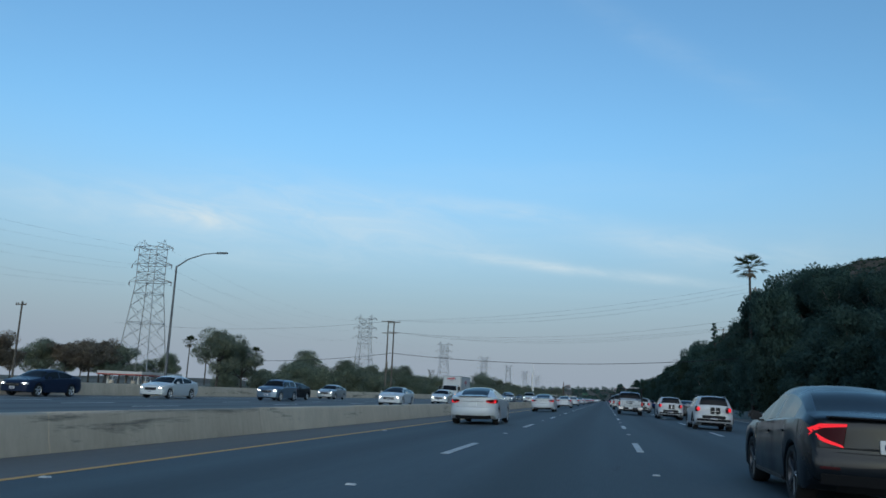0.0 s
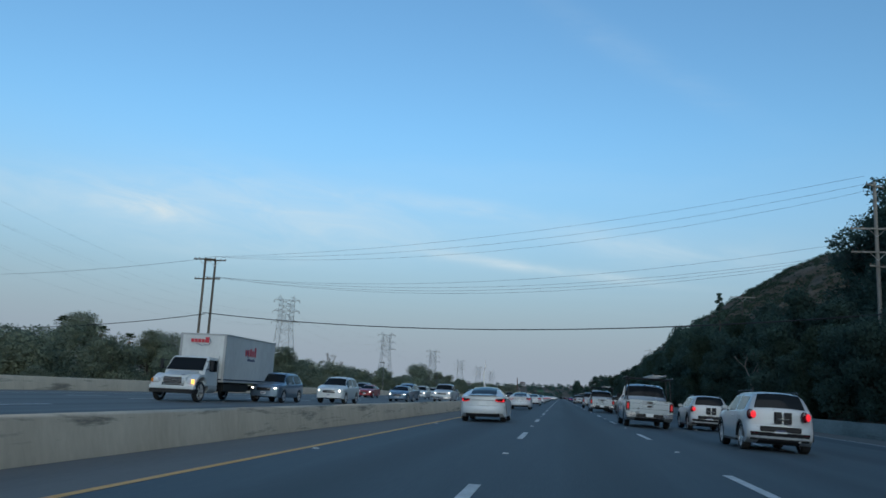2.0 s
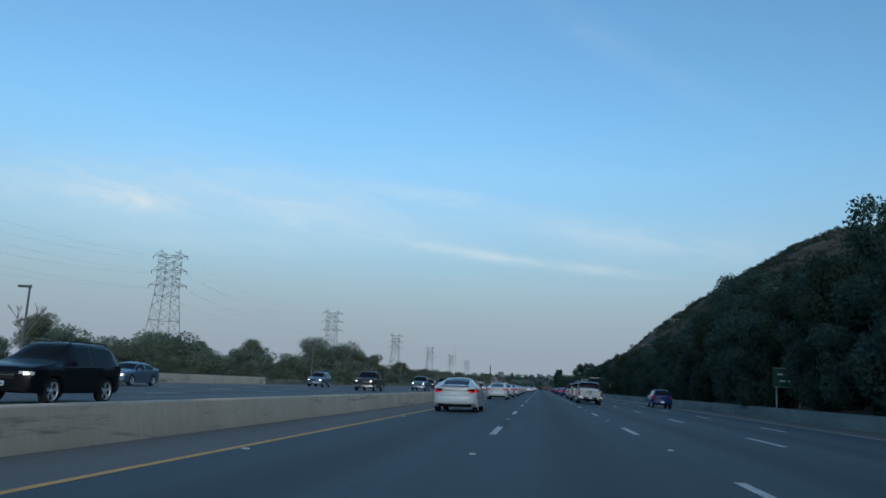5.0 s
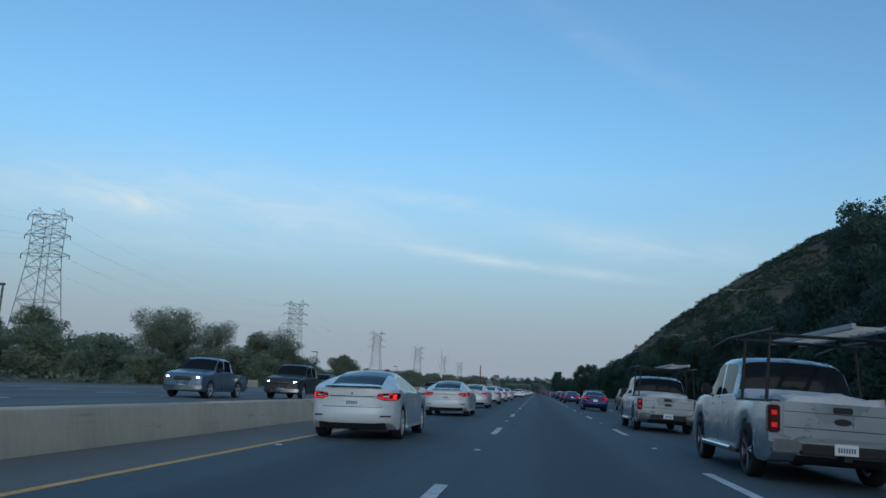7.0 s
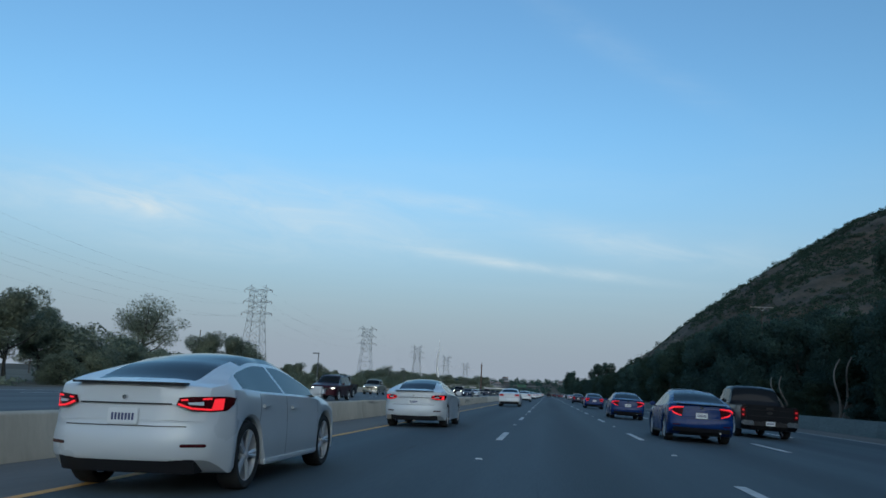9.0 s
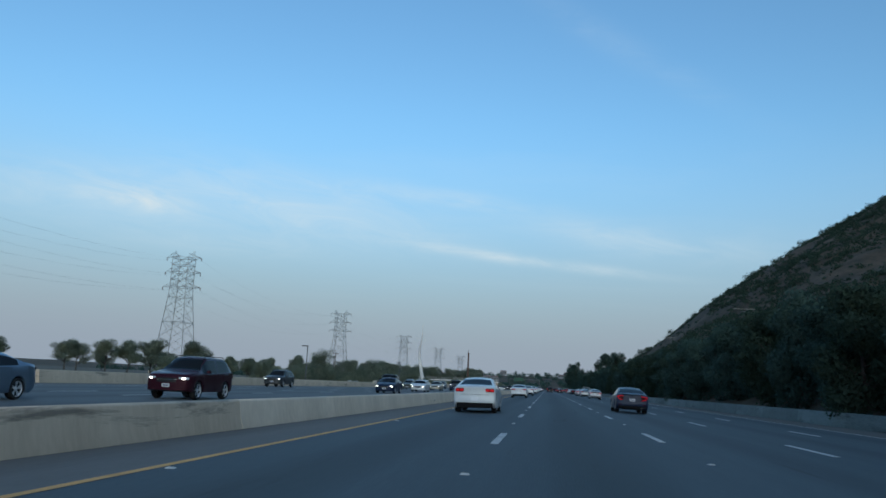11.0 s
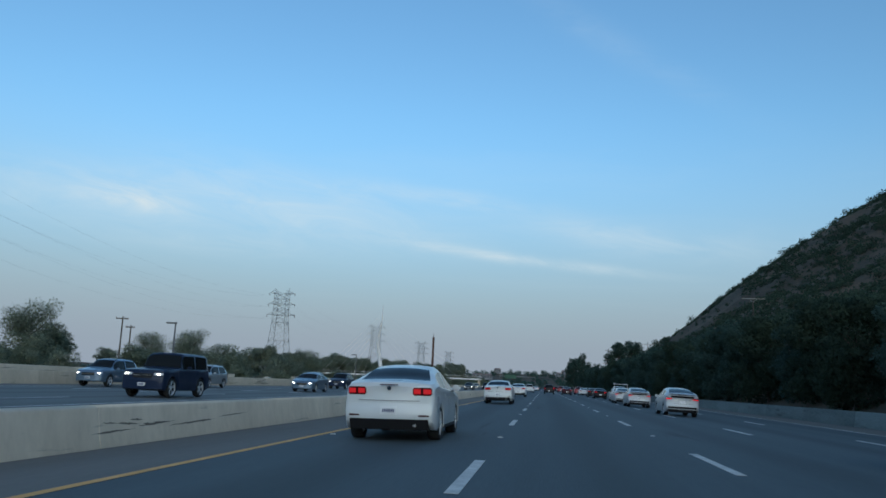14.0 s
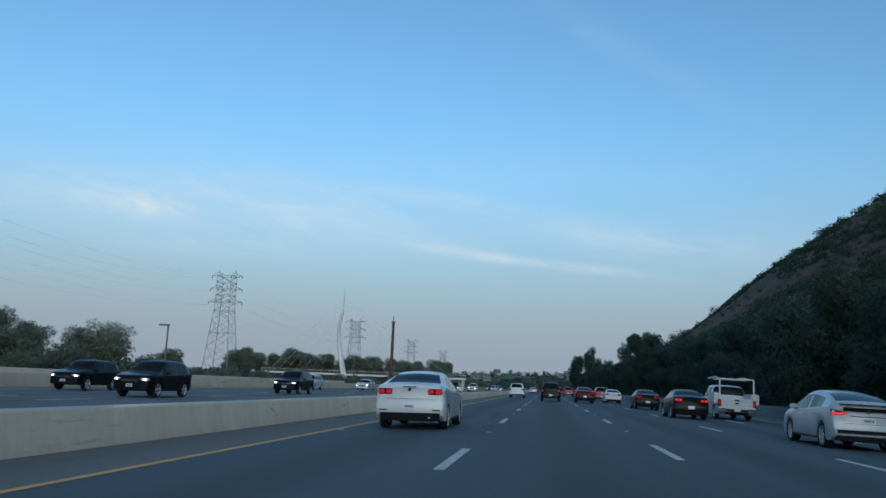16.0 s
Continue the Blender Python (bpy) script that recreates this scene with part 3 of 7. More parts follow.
def barrier(name, x, z, base, top, height, y0, y1, step, label, skip=(), mat="concrete"):
    """A concrete barrier cast in lengths, each a piece with chamfered ends and sloping faces."""
    root = thing(name, label, "barrier", kind="structure")
    b, t, h = base / 2, top / 2, height
    prof = [(-b, -0.02), (b, -0.02), (b, 0.05), (t + 0.55 * (b - t), 0.35 * h), (t, h - 0.03), (t - 0.03, h), (-t + 0.03, h), (-t, h - 0.03), (-t - 0.55 * (b - t), 0.35 * h), (-b, 0.05)]
    g = Geo().extrude_y(prof, -step / 2 + 0.005, step / 2 - 0.005)
    me = mesh_of("barrier_length", g, mat, bevel=0.008, segs=1)
    core = part("barrier_core", Geo().extrude_y([(px * 0.93, pz * 0.985) for px, pz in prof], y0 + 1, y1 - 1), "underbody", root) if not skip else None
    if core:
        core.location = (x, 0, z)
    y = y0
    while y < y1:
        if not any(a <= y <= c for a, c in skip):
            part("barrier_length", me, None, root).location = (x, y + step / 2, z)
        y += step
    return root


barrier("median_barrier", MEDIAN_X, -0.12, 0.56, 0.34, 0.63, -60, 412, 8.0, "stained beige-grey concrete median barrier between the carriageways")
barrier("median_barrier", MEDIAN_X, -0.12, 0.56, 0.34, 0.63, 412, 1200, 8.0, "pale concrete median barrier between the carriageways", mat="pale_concrete")
barrier("outer_barrier", RIGHT_X, fall(RIGHT_X), 0.50, 0.24, 0.86, -60, 1100, 9.0, "stained grey concrete barrier at the foot of the hill, darkened with painted tree shade", mat="old_concrete")
barrier("side_barrier", LEFT_X, 0, 0.45, 0.22, 0.80, -60, 1100, 10.0, "pale concrete wall along the far shoulder", skip=((255, 300), (330, 430)))
barrier("frontage_wall", -34.4, -.1, 0.30, 0.26, 1.22, 548, 700, 10.0, "pale low concrete wall behind the far barrier", mat="pale_concrete", skip=((588, 600),))


def scrapes(y, z, length, rise, seed):
    """Dark gouges that a vehicle left on the median barrier's face, thin flakes a few millimetres proud of it."""
    r = random.Random(seed)
    root = thing("scrape_marks", "dark scrape marks and chips on the concrete barrier", "scrape mark", kind="structure")
    for k in range(5):
        yy, zz = y + length * (k / 5 + r.uniform(-.03, .08)), z + rise * k / 5 + r.uniform(-.05, .05)
        run, tall = length * r.uniform(.16, .36), r.uniform(.006, .018)
        g = Geo()
        n = 12
        pts = []
        for i in range(n + 1):
            f = i / n
            half = tall * math.sin(math.pi * min(1, f * 1.15 if f < .87 else 1)) * r.uniform(.5, 1.3) + .002
            mid = zz + rise / length * run * f + r.uniform(-.006, .006)
            pts += [(yy + run * f, mid - half), (yy + run * f, mid + half)]

        def face(zc):
            h = zc + .12
            return MEDIAN_X + (.28 - (h - .05) * .05 / .17 if h < .2205 else .2305 - (h - .2205) * .0605 / .3795) + .004

        g.add([(face(c), b, c) for b, c in pts], [(2 * i, 2 * i + 2, 2 * i + 3, 2 * i + 1) for i in range(n)])
        part("gouge", g, "scraped", root, smooth=40)
    return root


scrapes(515.8, .10, 5.6, .14, 3)
scrapes(516.1, .30, 2.0, -.10, 4)
scrapes(595.6, .30, .6, -.22, 5)
scrapes(150.0, .22, 2.4, .02, 6)
scrapes(158.5, .08, 2.6, .04, 7)

# ---------------------------------------------------------------- trees


def leaf_cloud(blobs, count, size, seed, shell=0.55, flat=1.0):
    """Many small leaf sprays in and round a set of blobs (centre, radii)."""
    r = np.random.default_rng(seed)
    vol = np.array([b[1][0] * b[1][1] * b[1][2] for b in blobs]) ** 0.67
    pick = r.choice(len(blobs), count, p=vol / vol.sum())
    d = r.normal(size=(count, 3))
    d /= np.linalg.norm(d, axis=1)[:, None]
    rad = (shell + (1 - shell) * r.random(count) ** 0.6)[:, None] * (0.82 + 0.36 * r.random(count))[:, None]
    c = np.array([b[0] for b in blobs])[pick] + d * rad * np.array([b[1] for b in blobs])[pick]
    a = r.normal(size=(count, 3))
    a /= np.linalg.norm(a, axis=1)[:, None]
    b = np.cross(a, r.normal(size=(count, 3)))
    b /= np.linalg.norm(b, axis=1)[:, None]
    s = size * (0.6 + 0.9 * r.random(count))[:, None]
    a, b = a * s, b * s * 0.62 * flat
    face = np.cross(a, b)                       # turn every spray outwards
    b *= np.sign((face * d).sum(1))[:, None]
    v = np.stack([c - a, c + 0.8 * a - b, c + 0.6 * a + b], 1).reshape(-1, 3)
    face = -np.cross(v[1::3] - v[0::3], v[2::3] - v[0::3])
    face = np.sign((face * d).sum(1))[:, None] * face / np.linalg.norm(face, axis=1)[:, None]
    g = Geo().add(v.tolist(), [(3 * i, 3 * i + 1, 3 * i + 2) for i in range(count)])
    out = d + 0.8 * face + np.array((0, 0, 0.2))
    g.normals = np.repeat(out / np.linalg.norm(out, axis=1)[:, None], 3, 0)
    return g


def soften(me, normals, first=0):
    """Lets each leaf spray take the shading of its clump; the stems before them keep their own."""
    allv = np.zeros((len(me.vertices), 3))
    allv[first:] = normals
    me.normals_split_custom_set_from_vertices(allv.tolist())
    return me


def tree(name, label, height, spread, seed, leaf="leaf", count=2600, leaf_size=0.30, crown_from=0.25, limbs=6, bark="bark", airy=0.0, trunk=0.028, narrow=1.0):
    """A tapered trunk, forking limbs and an uneven crown of leaf sprays; built once at the origin and then copied."""
    r = random.Random(seed)
    root = thing(name, label, "tree")
    tg = Geo()
    lean = (r.uniform(-.05, .05) * height, r.uniform(-.05, .05) * height)
    top = Vector((lean[0], lean[1], height * (0.55 + 0.25 * narrow)))
    fork = Vector((lean[0] * .4, lean[1] * .4, height * crown_from * 0.9 + 0.2))
    tg.path([(0, 0, -0.8), (lean[0] * .15, lean[1] * .15, fork.z * .5), fork, (fork + top) / 2 + Vector((r.uniform(-.3, .3), r.uniform(-.3, .3), 0)), top], height * trunk, height * trunk * 0.22, 7)
    blobs = []
    for i in range(limbs):
        a = 2 * math.pi * (i + r.random() * .7) / limbs
        zz = fork.z + (top.z - fork.z) * r.uniform(0.05, 0.75)
        s0 = fork.lerp(top, (zz - fork.z) / max(0.1, top.z - fork.z))
        out = spread * r.uniform(0.45, 0.95) * (1 - 0.45 * (zz - fork.z) / max(.1, height - fork.z))
        end = s0 + Vector((math.cos(a) * out, math.sin(a) * out, r.uniform(.12, .35) * height * narrow))
        mid = s0.lerp(end, .5) + Vector((0, 0, -0.04 * height))
        tg.path([s0, mid, end], height * trunk * 0.42, height * trunk * 0.10, 5)
        for c, q in ((end, 1.0), (mid.lerp(end, .45), .8)):
            rr = spread * r.uniform(.26, .44) * q
            blobs.append((tuple(c), (rr, rr, rr * r.uniform(.55, .95) * (1 + narrow) / 2)))
    for _ in range(limbs // 2 + 2):
        rr = spread * r.uniform(.28, .5)
        blobs.append(((top.x + r.uniform(-.35, .35) * spread, top.y + r.uniform(-.35, .35) * spread, r.uniform(.6, .93) * height), (rr, rr, rr * .7 * narrow + 0.04 * height)))
    if crown_from < 0.15:                       # leafy to the ground
        for _ in range(limbs + 3):
            a = r.random() * 6.283
            rr = spread * r.uniform(.35, .55)
            blobs.append(((math.cos(a) * spread * .5, math.sin(a) * spread * .5, height * r.uniform(.06, .5)), (rr, rr, rr * .9)))
    crown = leaf_cloud(blobs, count, leaf_size, seed, 0.30 if airy else 0.5)
    if name == "bush":                          # stems and leaves as one mesh
        stems, first = len(tg.f), len(tg.v)
        me = mesh_of(name, tg.add(crown.v, crown.f), [bark, leaf], smooth=0)
        me.polygons.foreach_set("material_index", [int(i >= stems) for i in range(len(tg.f))])
        bpy.data.objects.remove(root)
        return tagged(part(name, soften(me, crown.normals, first), None), label, "bush")
    part("trunk", tg, bark, root, smooth=60)
    part("crown", soften(mesh_of("crown", crown, leaf, smooth=0), crown.normals), None, root)
    return root


def palm(label, height, seed, thick=0.22, fronds=34, reach=1.9):
    r = random.Random(seed)
    root = thing("palm_tree", label, "palm tree")
    tg = Geo()
    bend = r.uniform(-.25, .25)
    pts = [(bend * (i / 8) ** 2, 0, height * i / 8 - (0.6 if i == 0 else 0)) for i in range(9)]
    tg.path(pts, thick, thick * .72, 8)
    part("trunk", tg, "bark", root, smooth=60)
    fg, dg = Geo(), Geo()
    for i in range(fronds):
        a = 2.4 * i + r.uniform(-.3, .3)
        e = -0.9 + 2.15 * (i + .5) / fronds + r.uniform(-.2, .2) if i > fronds * .2 else r.uniform(-1.4, -1.0)
        g = fg if e > -0.95 else dg
        L = reach * r.uniform(.85, 1.15) * (0.62 if e < -0.95 else 1)
        base = Vector((bend, 0, height))
        dirv = Vector((math.cos(a) * math.cos(e), math.sin(a) * math.cos(e), math.sin(e)))
        stem = base + dirv * L * .5
        g.tube(base, stem, .03, .018, 4)
        side = dirv.cross(Vector((0, 0, 1))).normalized()
        for k in range(11):                    # a fan of narrow drooping leaflets
            w = (k - 5) / 5 * .95
            d = (dirv * math.cos(w) + side * math.sin(w)).normalized()
            tip = stem + d * L * .60 + Vector((0, 0, -0.10 * L * r.uniform(.4, 1.6)))
            mid = stem + d * L * .34
            q = (side * math.cos(w) - dirv * math.sin(w)) * .055 * L / 1.9
            g.add([stem, mid + q, tip, mid - q], [(0, 1, 2, 3)])
    part("fronds", fg, "palm", root, smooth=0)
    part("dead_fronds", dg, "leaf_dry", root, "dry hanging fronds", smooth=0)
    return root


def dead_tree(label, height, seed):
    r = random.Random(seed)
    root = thing("bare_tree", label, "tree")
    g = Geo()

    def grow(p, d, L, rad, depth):
        q = p + d * L
        g.tube(p, q, rad, rad * .6, 5)
        if depth:
            for _ in range(2 if depth > 2 else 3):
                n = (d + Vector((r.uniform(-.7, .7), r.uniform(-.7, .7), r.uniform(-.1, .5)))).normalized()
                grow(q, n, L * r.uniform(.55, .8), rad * .6, depth - 1)
    grow(Vector((0, 0, -.5)), Vector((.1, 0, 1)).normalized(), height * .38, height * .028, 4)
    part("branches", g, "pale_bark", root, smooth=60)
    return root


def place(ob, x, y, z, s=1.0, sz=None, turn=0.0):
    """Moves the first of a kind to its place."""
    ob.matrix_world = pose(x, y, z, 0, 0, turn) @ Matrix.Diagonal((s, s, sz or s, 1))
    return ob


def again(ob, x, y, z, s=1.0, sz=None, turn=0.0, label=""):
    c = copy_thing(ob, pose(x, y, z, 0, 0, turn))
    c.scale = (s, s, sz or s)
    if label:
        tagged(c, label)
    return c


rt = random.Random(11)
# right side: dense dark trees on the cut slope, tall near the start, a clipped wall of green further on
DENSE = [tree("roadside_tree", "dense dark green tree on the slope behind the barrier", 10, 3.6, 21 + i, "leaf_dark" if i != 2 else "leaf_mid", 17000, 0.155, 0.08, 10) for i in range(4)]
TALL = [tree("eucalyptus_tree", "tall dark eucalyptus with round leaf clumps on the slope", 15, 4.2, 41 + i, "leaf_dark", 19000, 0.17, 0.12, 13, "pale_bark", narrow=1.1) for i in range(3)]
used = set()


def grow_from(kit, *a, **k):
    ob = kit[rt.randrange(len(kit))]
    if ob.name in used:
        return again(ob, *a, **k)
    used.add(ob.name)
    return place(ob, *a, **k)


def top_right(y):
    """Heights of the front and the back row's tops."""
    ys = [-20, 60, 100, 120, 137, 152, 200, 250, 320, 420, 500, 800, 1000]
    return (float(np.interp(y, ys, [8, 8, 7.4, 6.8, 7.6, 9.5, 10.5, 10.5, 9, 9.5, 8.4, 8.8, 10])), float(np.interp(y, ys, [10, 10, 9.5, 9.0, 9.4, 12.5, 14.5, 15.5, 12.5, 9.5, 8.2, 8.8, 10])))


y = -8.0
while y < 1010:
    t = top_right(y)
    for row, x in enumerate((19.0, 25.0) if y < 460 else (19.3,)):
        xx = x + rt.uniform(-.9, .9)
        if row == 0 and (144 < y < 160 or 366 < y < 392):      # gaps that show pale trunks
            xx += 2.0
        z = hill_z(xx, y) - 0.3
        h = (t[row] - z) * rt.uniform(.72, 1.10)
        if y > 420:
            h = (t[0] - z) * rt.uniform(.88, 1.05)
        h = max(3.0, h)
        grow_from(DENSE, xx, y + rt.uniform(-1.4, 1.4), z, h / 10 * rt.uniform(.85, 1.0) * (0.85 if h > 9 else 1.15), h / 10, rt.uniform(0, 360))
    y += 5.6 if y < 420 else 7.5
for y, x, top in ((66, 33, 14), (78, 35, 15), (92, 35, 16), (104, 34, 17), (113, 36, 19), (121, 33, 20), (130, 35, 22), (138, 33, 23), (144, 37, 24.5), (150, 34, 25), (157, 38, 26.5), (164, 41, 27), (171, 42, 26.5), (162, 35, 23), (174, 37, 21), (222, 31, 16), (246, 32, 17), (262, 31, 16.5), (290, 35, 18.5), (304, 32, 17), (312, 35, 22), (321, 35, 17), (333, 37, 18), (342, 39, 25), (349, 41, 27.5), (356, 43, 25)):
    z = hill_z(x, y) - .3
    grow_from(TALL, x, y, z, (top - z) / 15 * 1.22, (top - z) / 15, rt.uniform(0, 360))
def conifer_tree(label, height, spread, seed):
    """A straight trunk with tiers of short drooping boughs, uneven and open."""
    r = random.Random(seed)
    root = thing("conifer_tree", label, "tree")
    tg = Geo().path([(0, 0, -.8), (.05, 0, height * .5), (0, .05, height * .98)], height * .022, height * .004, 7)
    blobs = []
    for k in range(34):
        f = .10 + .90 * k / 34
        a = 2.4 * k + r.uniform(-.5, .5)
        out = spread * (1.06 - f) * r.uniform(.5, 1.15)
        z = height * f
        tip = Vector((math.cos(a) * out, math.sin(a) * out, z - .12 * out))
        tg.tube((0, 0, z), tip, .035, .015, 4)
        for q in (.55, 1.0):
            rr = (.34 + .30 * (1 - f)) * r.uniform(.7, 1.2)
            blobs.append(((tip.x * q, tip.y * q, z - .1 * out * q), (rr, rr, rr * .75)))
    part("trunk", tg, "bark", root, smooth=60)
    part("crown", leaf_cloud(blobs, 6500, .11, seed, .2), "leaf_dark", root, smooth=0)
    return root


conifer = conifer_tree("slim dark conifer standing above the slope", 11, 2.9, 90)
place(conifer, 31.2, 236, hill_z(31.2, 236) - .3, 1.35, (24.4 - hill_z(31.2, 236)) / 11)
for x, y, h, wide in ((17.5, 905, 18.5, .62), (20.6, 915, 14, .7), (23, 900, 10, .8), (26, 930, 12, .8), (32, 906, 15, .9), (36, 905, 17, 1.0), (41, 910, 16, 1.1), (46, 930, 15, 1.0), (18.6, 1130, 21, .8), (21.5, 1124, 23, .8)):
    again(TALL[int(x) % 3], x, y, hill_z(x, y) - .3, h / 15 * wide, h / 15, rt.uniform(0, 360), "tall dark tree beside the freeway")
right_palm = palm("tall fan palm with a skirt of dry fronds on the slope", 16.6, 5, 0.17, 26, 1.9)
place(right_palm, 16.95, 94.3, -.1, 1.0)

for x, y, h in ((18.4, 89.5, 13.0), (19.0, 93.0, 14.0), (18.3, 97.0, 13.4)):
    grow_from(DENSE, x, y, hill_z(x, y) - .3, h / 10 * .62, h / 10, rt.uniform(0, 360))

# left side: scrub and trees between the freeway and the pylons
BUSH = [tree("bush", "dense green bush beyond the far wall", 4.2, 2.6, 61 + i, ("leaf", "leaf_grey", "leaf")[i], 9000, 0.10, 0.05, 8) for i in range(3)]
BROAD = [tree("broadleaf_tree", "broad green tree beyond the freeway", 9, 3.6, 71 + i, ("leaf", "leaf_grey")[i], 15000, 0.115, 0.2, 12) for i in range(2)]
RUST = [tree("broadleaf_tree", "rust-tinged tree behind the canopy", 9, 3.6, 73, "leaf_dry", 15000, 0.115, 0.2, 12)]
AIRY = [tree("open_crowned_tree", "open-crowned grey-green tree with visible limbs", 10, 4.4, 81 + i, "leaf_grey", 10000, 0.105, 0.32, 12, "bark", airy=1) for i in range(2)]
y = 104.0
while y < 1150:
    for x0, lo, hi in ((-37.5, .55, .95), (-45, .8, 1.25), (-54, .9, 1.4)):
        clear = 440 < y < 532          # open ground round the tower's feet
        if rt.random() < (0.10 if clear else 0.86):
            s = rt.uniform(lo, hi) * (0.7 if y < 128 else 1.0) * (0.8 if x0 > -40 else 1.0) * (0.5 if 655 < y < 850 else 1.0) * (0.72 if 520 < y < 610 else 1.0)
            grow_from(BUSH, x0 + rt.uniform(-2.5, 2.5), y + rt.uniform(-3, 3), ground_z(x0, y) - .1, s * rt.uniform(1.0, 1.4), s, rt.uniform(0, 360))
    y += 9.0
y = 112.0
while y < 1300:
    x = rt.uniform(-95, -60)
    s = rt.uniform(.55, .95) * (0.75 if 510 < y < 620 else 1.0)
    if not 640 < y < 690 and not (690 <= y < 866 and x > -112):
        grow_from(BROAD, x, y, ground_z(x, y) - .1, s * 1.15, s, rt.uniform(0, 360))
    y += rt.uniform(7, 13)
for y in range(60, 1500, 26):
    x = rt.uniform(-190, -105)
    s = rt.uniform(.6, 1.1)
    grow_from(BROAD, x, y + rt.uniform(-9, 9), -.1, s * 1.3, s, rt.uniform(0, 360))
for x, y, h, kit in ((-45.5, 91, 7.6, BROAD[1:]), (-45, 97, 6.4, BROAD[1:]), (-50, 342, 8.6, AIRY), (-52, 352, 10.2, AIRY), (-50, 362, 9.2, AIRY), (-47, 374, 8.6, BROAD), (-46, 385, 6.5, BROAD),
                     (-68, 444, 13.2, AIRY), (-44, 415, 6.8, BROAD), (-46, 432, 7.4, BROAD), (-55, 167, 7.0, BROAD), (-56, 176, 7.5, AIRY), (-55, 184, 6.4, BROAD), (-52, 200, 7.2, AIRY), (-53, 214, 7.8, BROAD), (-55, 222, 6.2, BROAD), (-45, 379, 7.7, BROAD), (-55, 582, 7.6, AIRY), (-55, 609, 6.2, AIRY), (-50, 646, 5.6, BROAD), (-50, 655, 5.4, BROAD), (-48, 606, 6.6, AIRY), (-50, 640, 6.3, BROAD), (-47, 655, 6.2, AIRY), (-60, 580, 6.0, BROAD), (-58, 590, 5.8, BROAD)):
    grow_from(kit, x, y, ground_z(x, y) - .1, h / (10 if kit is AIRY else 9) * 1.05, h / (10 if kit is AIRY else 9), rt.uniform(0, 360))
for _ in range(32):                             # tall growth beyond the footbridge
    x, y, h = rt.uniform(-155, -50), rt.uniform(884, 985), rt.uniform(10, 13.6)
    grow_from(BROAD, x, y, -.1, h / 9 * 1.2, h / 9, rt.uniform(0, 360))
for x, y, s in ((-70, 101, .72), (-76, 112, .80), (-67, 95, .6), (-82, 100, .55), (-88, 120, .8), (-70, 83, .68), (-95, 92, .6)):
    grow_from(RUST, x, y, -.1, s * 1.1, s, rt.uniform(0, 360))
left_palm = palm("far fan palm above the tree line", 19, 6, .32, 40, 3.4)
place(left_palm, -203, 366, 0, 1.1)
for x, y, s in ((-194, 380, .98), (-207, 392, 1.05), (-190, 396, .9), (-187, 410, 1.0)):
    again(left_palm, x, y, 0, s * 1.1, s, rt.uniform(0, 360))
snag = dead_tree("bare leafless tree among the bushes", 8.5, 3)
place(snag, -50, 236, 0)
again(snag, -52, 246, 0, .85, turn=140)
again(snag, 18.0, 151, 0.3, .75, turn=60, label="pale bare tree on the slope behind the barrier")


def bent_trunk(label, height, lean, seed):
    r = random.Random(seed)
    root = thing("bare_tree", label, "tree")
    for k in range(2):
        s = 1 if k else -1
        ph = r.uniform(0, 1)
        part("trunk", Geo().path([(lean * .5 * f * f + .55 * math.sin(5.6 * f + ph) * f, s * (.25 + 1.1 * f) + .42 * math.sin(5.3 * f + 2 * ph), -.6 + (height + .6) * f) for f in (i / 12 for i in range(13))], .10, .04, 7), "pale_bark", root, smooth=60)
    return root


place(bent_trunk("pale crooked trunks without leaves behind the barrier", 4.2, 1.0, 1), 18.3, 374, .2)
place(bent_trunk("pale crooked trunks without leaves behind the barrier", 3.2, -1.4, 2), 18.2, 386, .2)

for y, s in ((364, .30), (369, .24), (378, .28), (382, .22), (390, .32), (395, .3), (145, .26), (157, .3)):
    again(DENSE[y % 4], 18.0, y, hill_z(18.0, y) - .2, s * 1.2, s, rt.uniform(0, 360), "small dark bush at the foot of the slope")
# scrub on the hillside
blobs = []
r = random.Random(5)
for _ in range(18000):
    x, y = r.uniform(30, 330), r.uniform(360, 1085)
    if noise.noise((x * .016, y * .016, 5.0)) < -0.16 and r.random() < .80:
        continue
    s = r.uniform(.5, 1.7) if r.random() < .88 else r.uniform(1.8, 3.6)
    blobs.append(((x, y, hill_z(x, y) + s * .35), (s * 1.2, s * 1.2, s * .75)))
for x in range(70, 330, 17):
    s = r.uniform(2.2, 4.6)
    xx = x + r.uniform(-7, 7)
    blobs += [((xx + q * s, 1060 + r.uniform(-6, 6), hill_z(xx, 1060) + s * .5), (s * .8, s, s * .75)) for q in (-.5, .4)]
for _ in range(90):
    x = r.uniform(60, 330)
    s = r.uniform(1.2, 3.4)
    blobs.append(((x, 1062 + r.uniform(-14, 10), hill_z(x, 1062) + s * .4), (s, s, s)))
scrub = part("hillside_scrub", leaf_cloud(blobs, 400000, 0.47, 9, 0.2), "leaf_mid", smooth=0)
tagged(scrub, "dark scrub scattered over the brown hillside", "scrub", kind="stuff")
gg = leaf_cloud([((r.uniform(-36, -33), yy + r.uniform(-2, 2), .25), (1.3, 1.6, .45)) for yy in range(40, 900, 4) if r.random() < .7], 9000, .2, 19, .2)
tagged(part("verge_weeds", gg, "leaf_grey", smooth=0), "dry weeds along the far wall", "weeds", kind="stuff")

# ---------------------------------------------------------------- power lines
ARMS = ((42.0, 6.6), (36.6, 6.8), (31.2, 7.2))


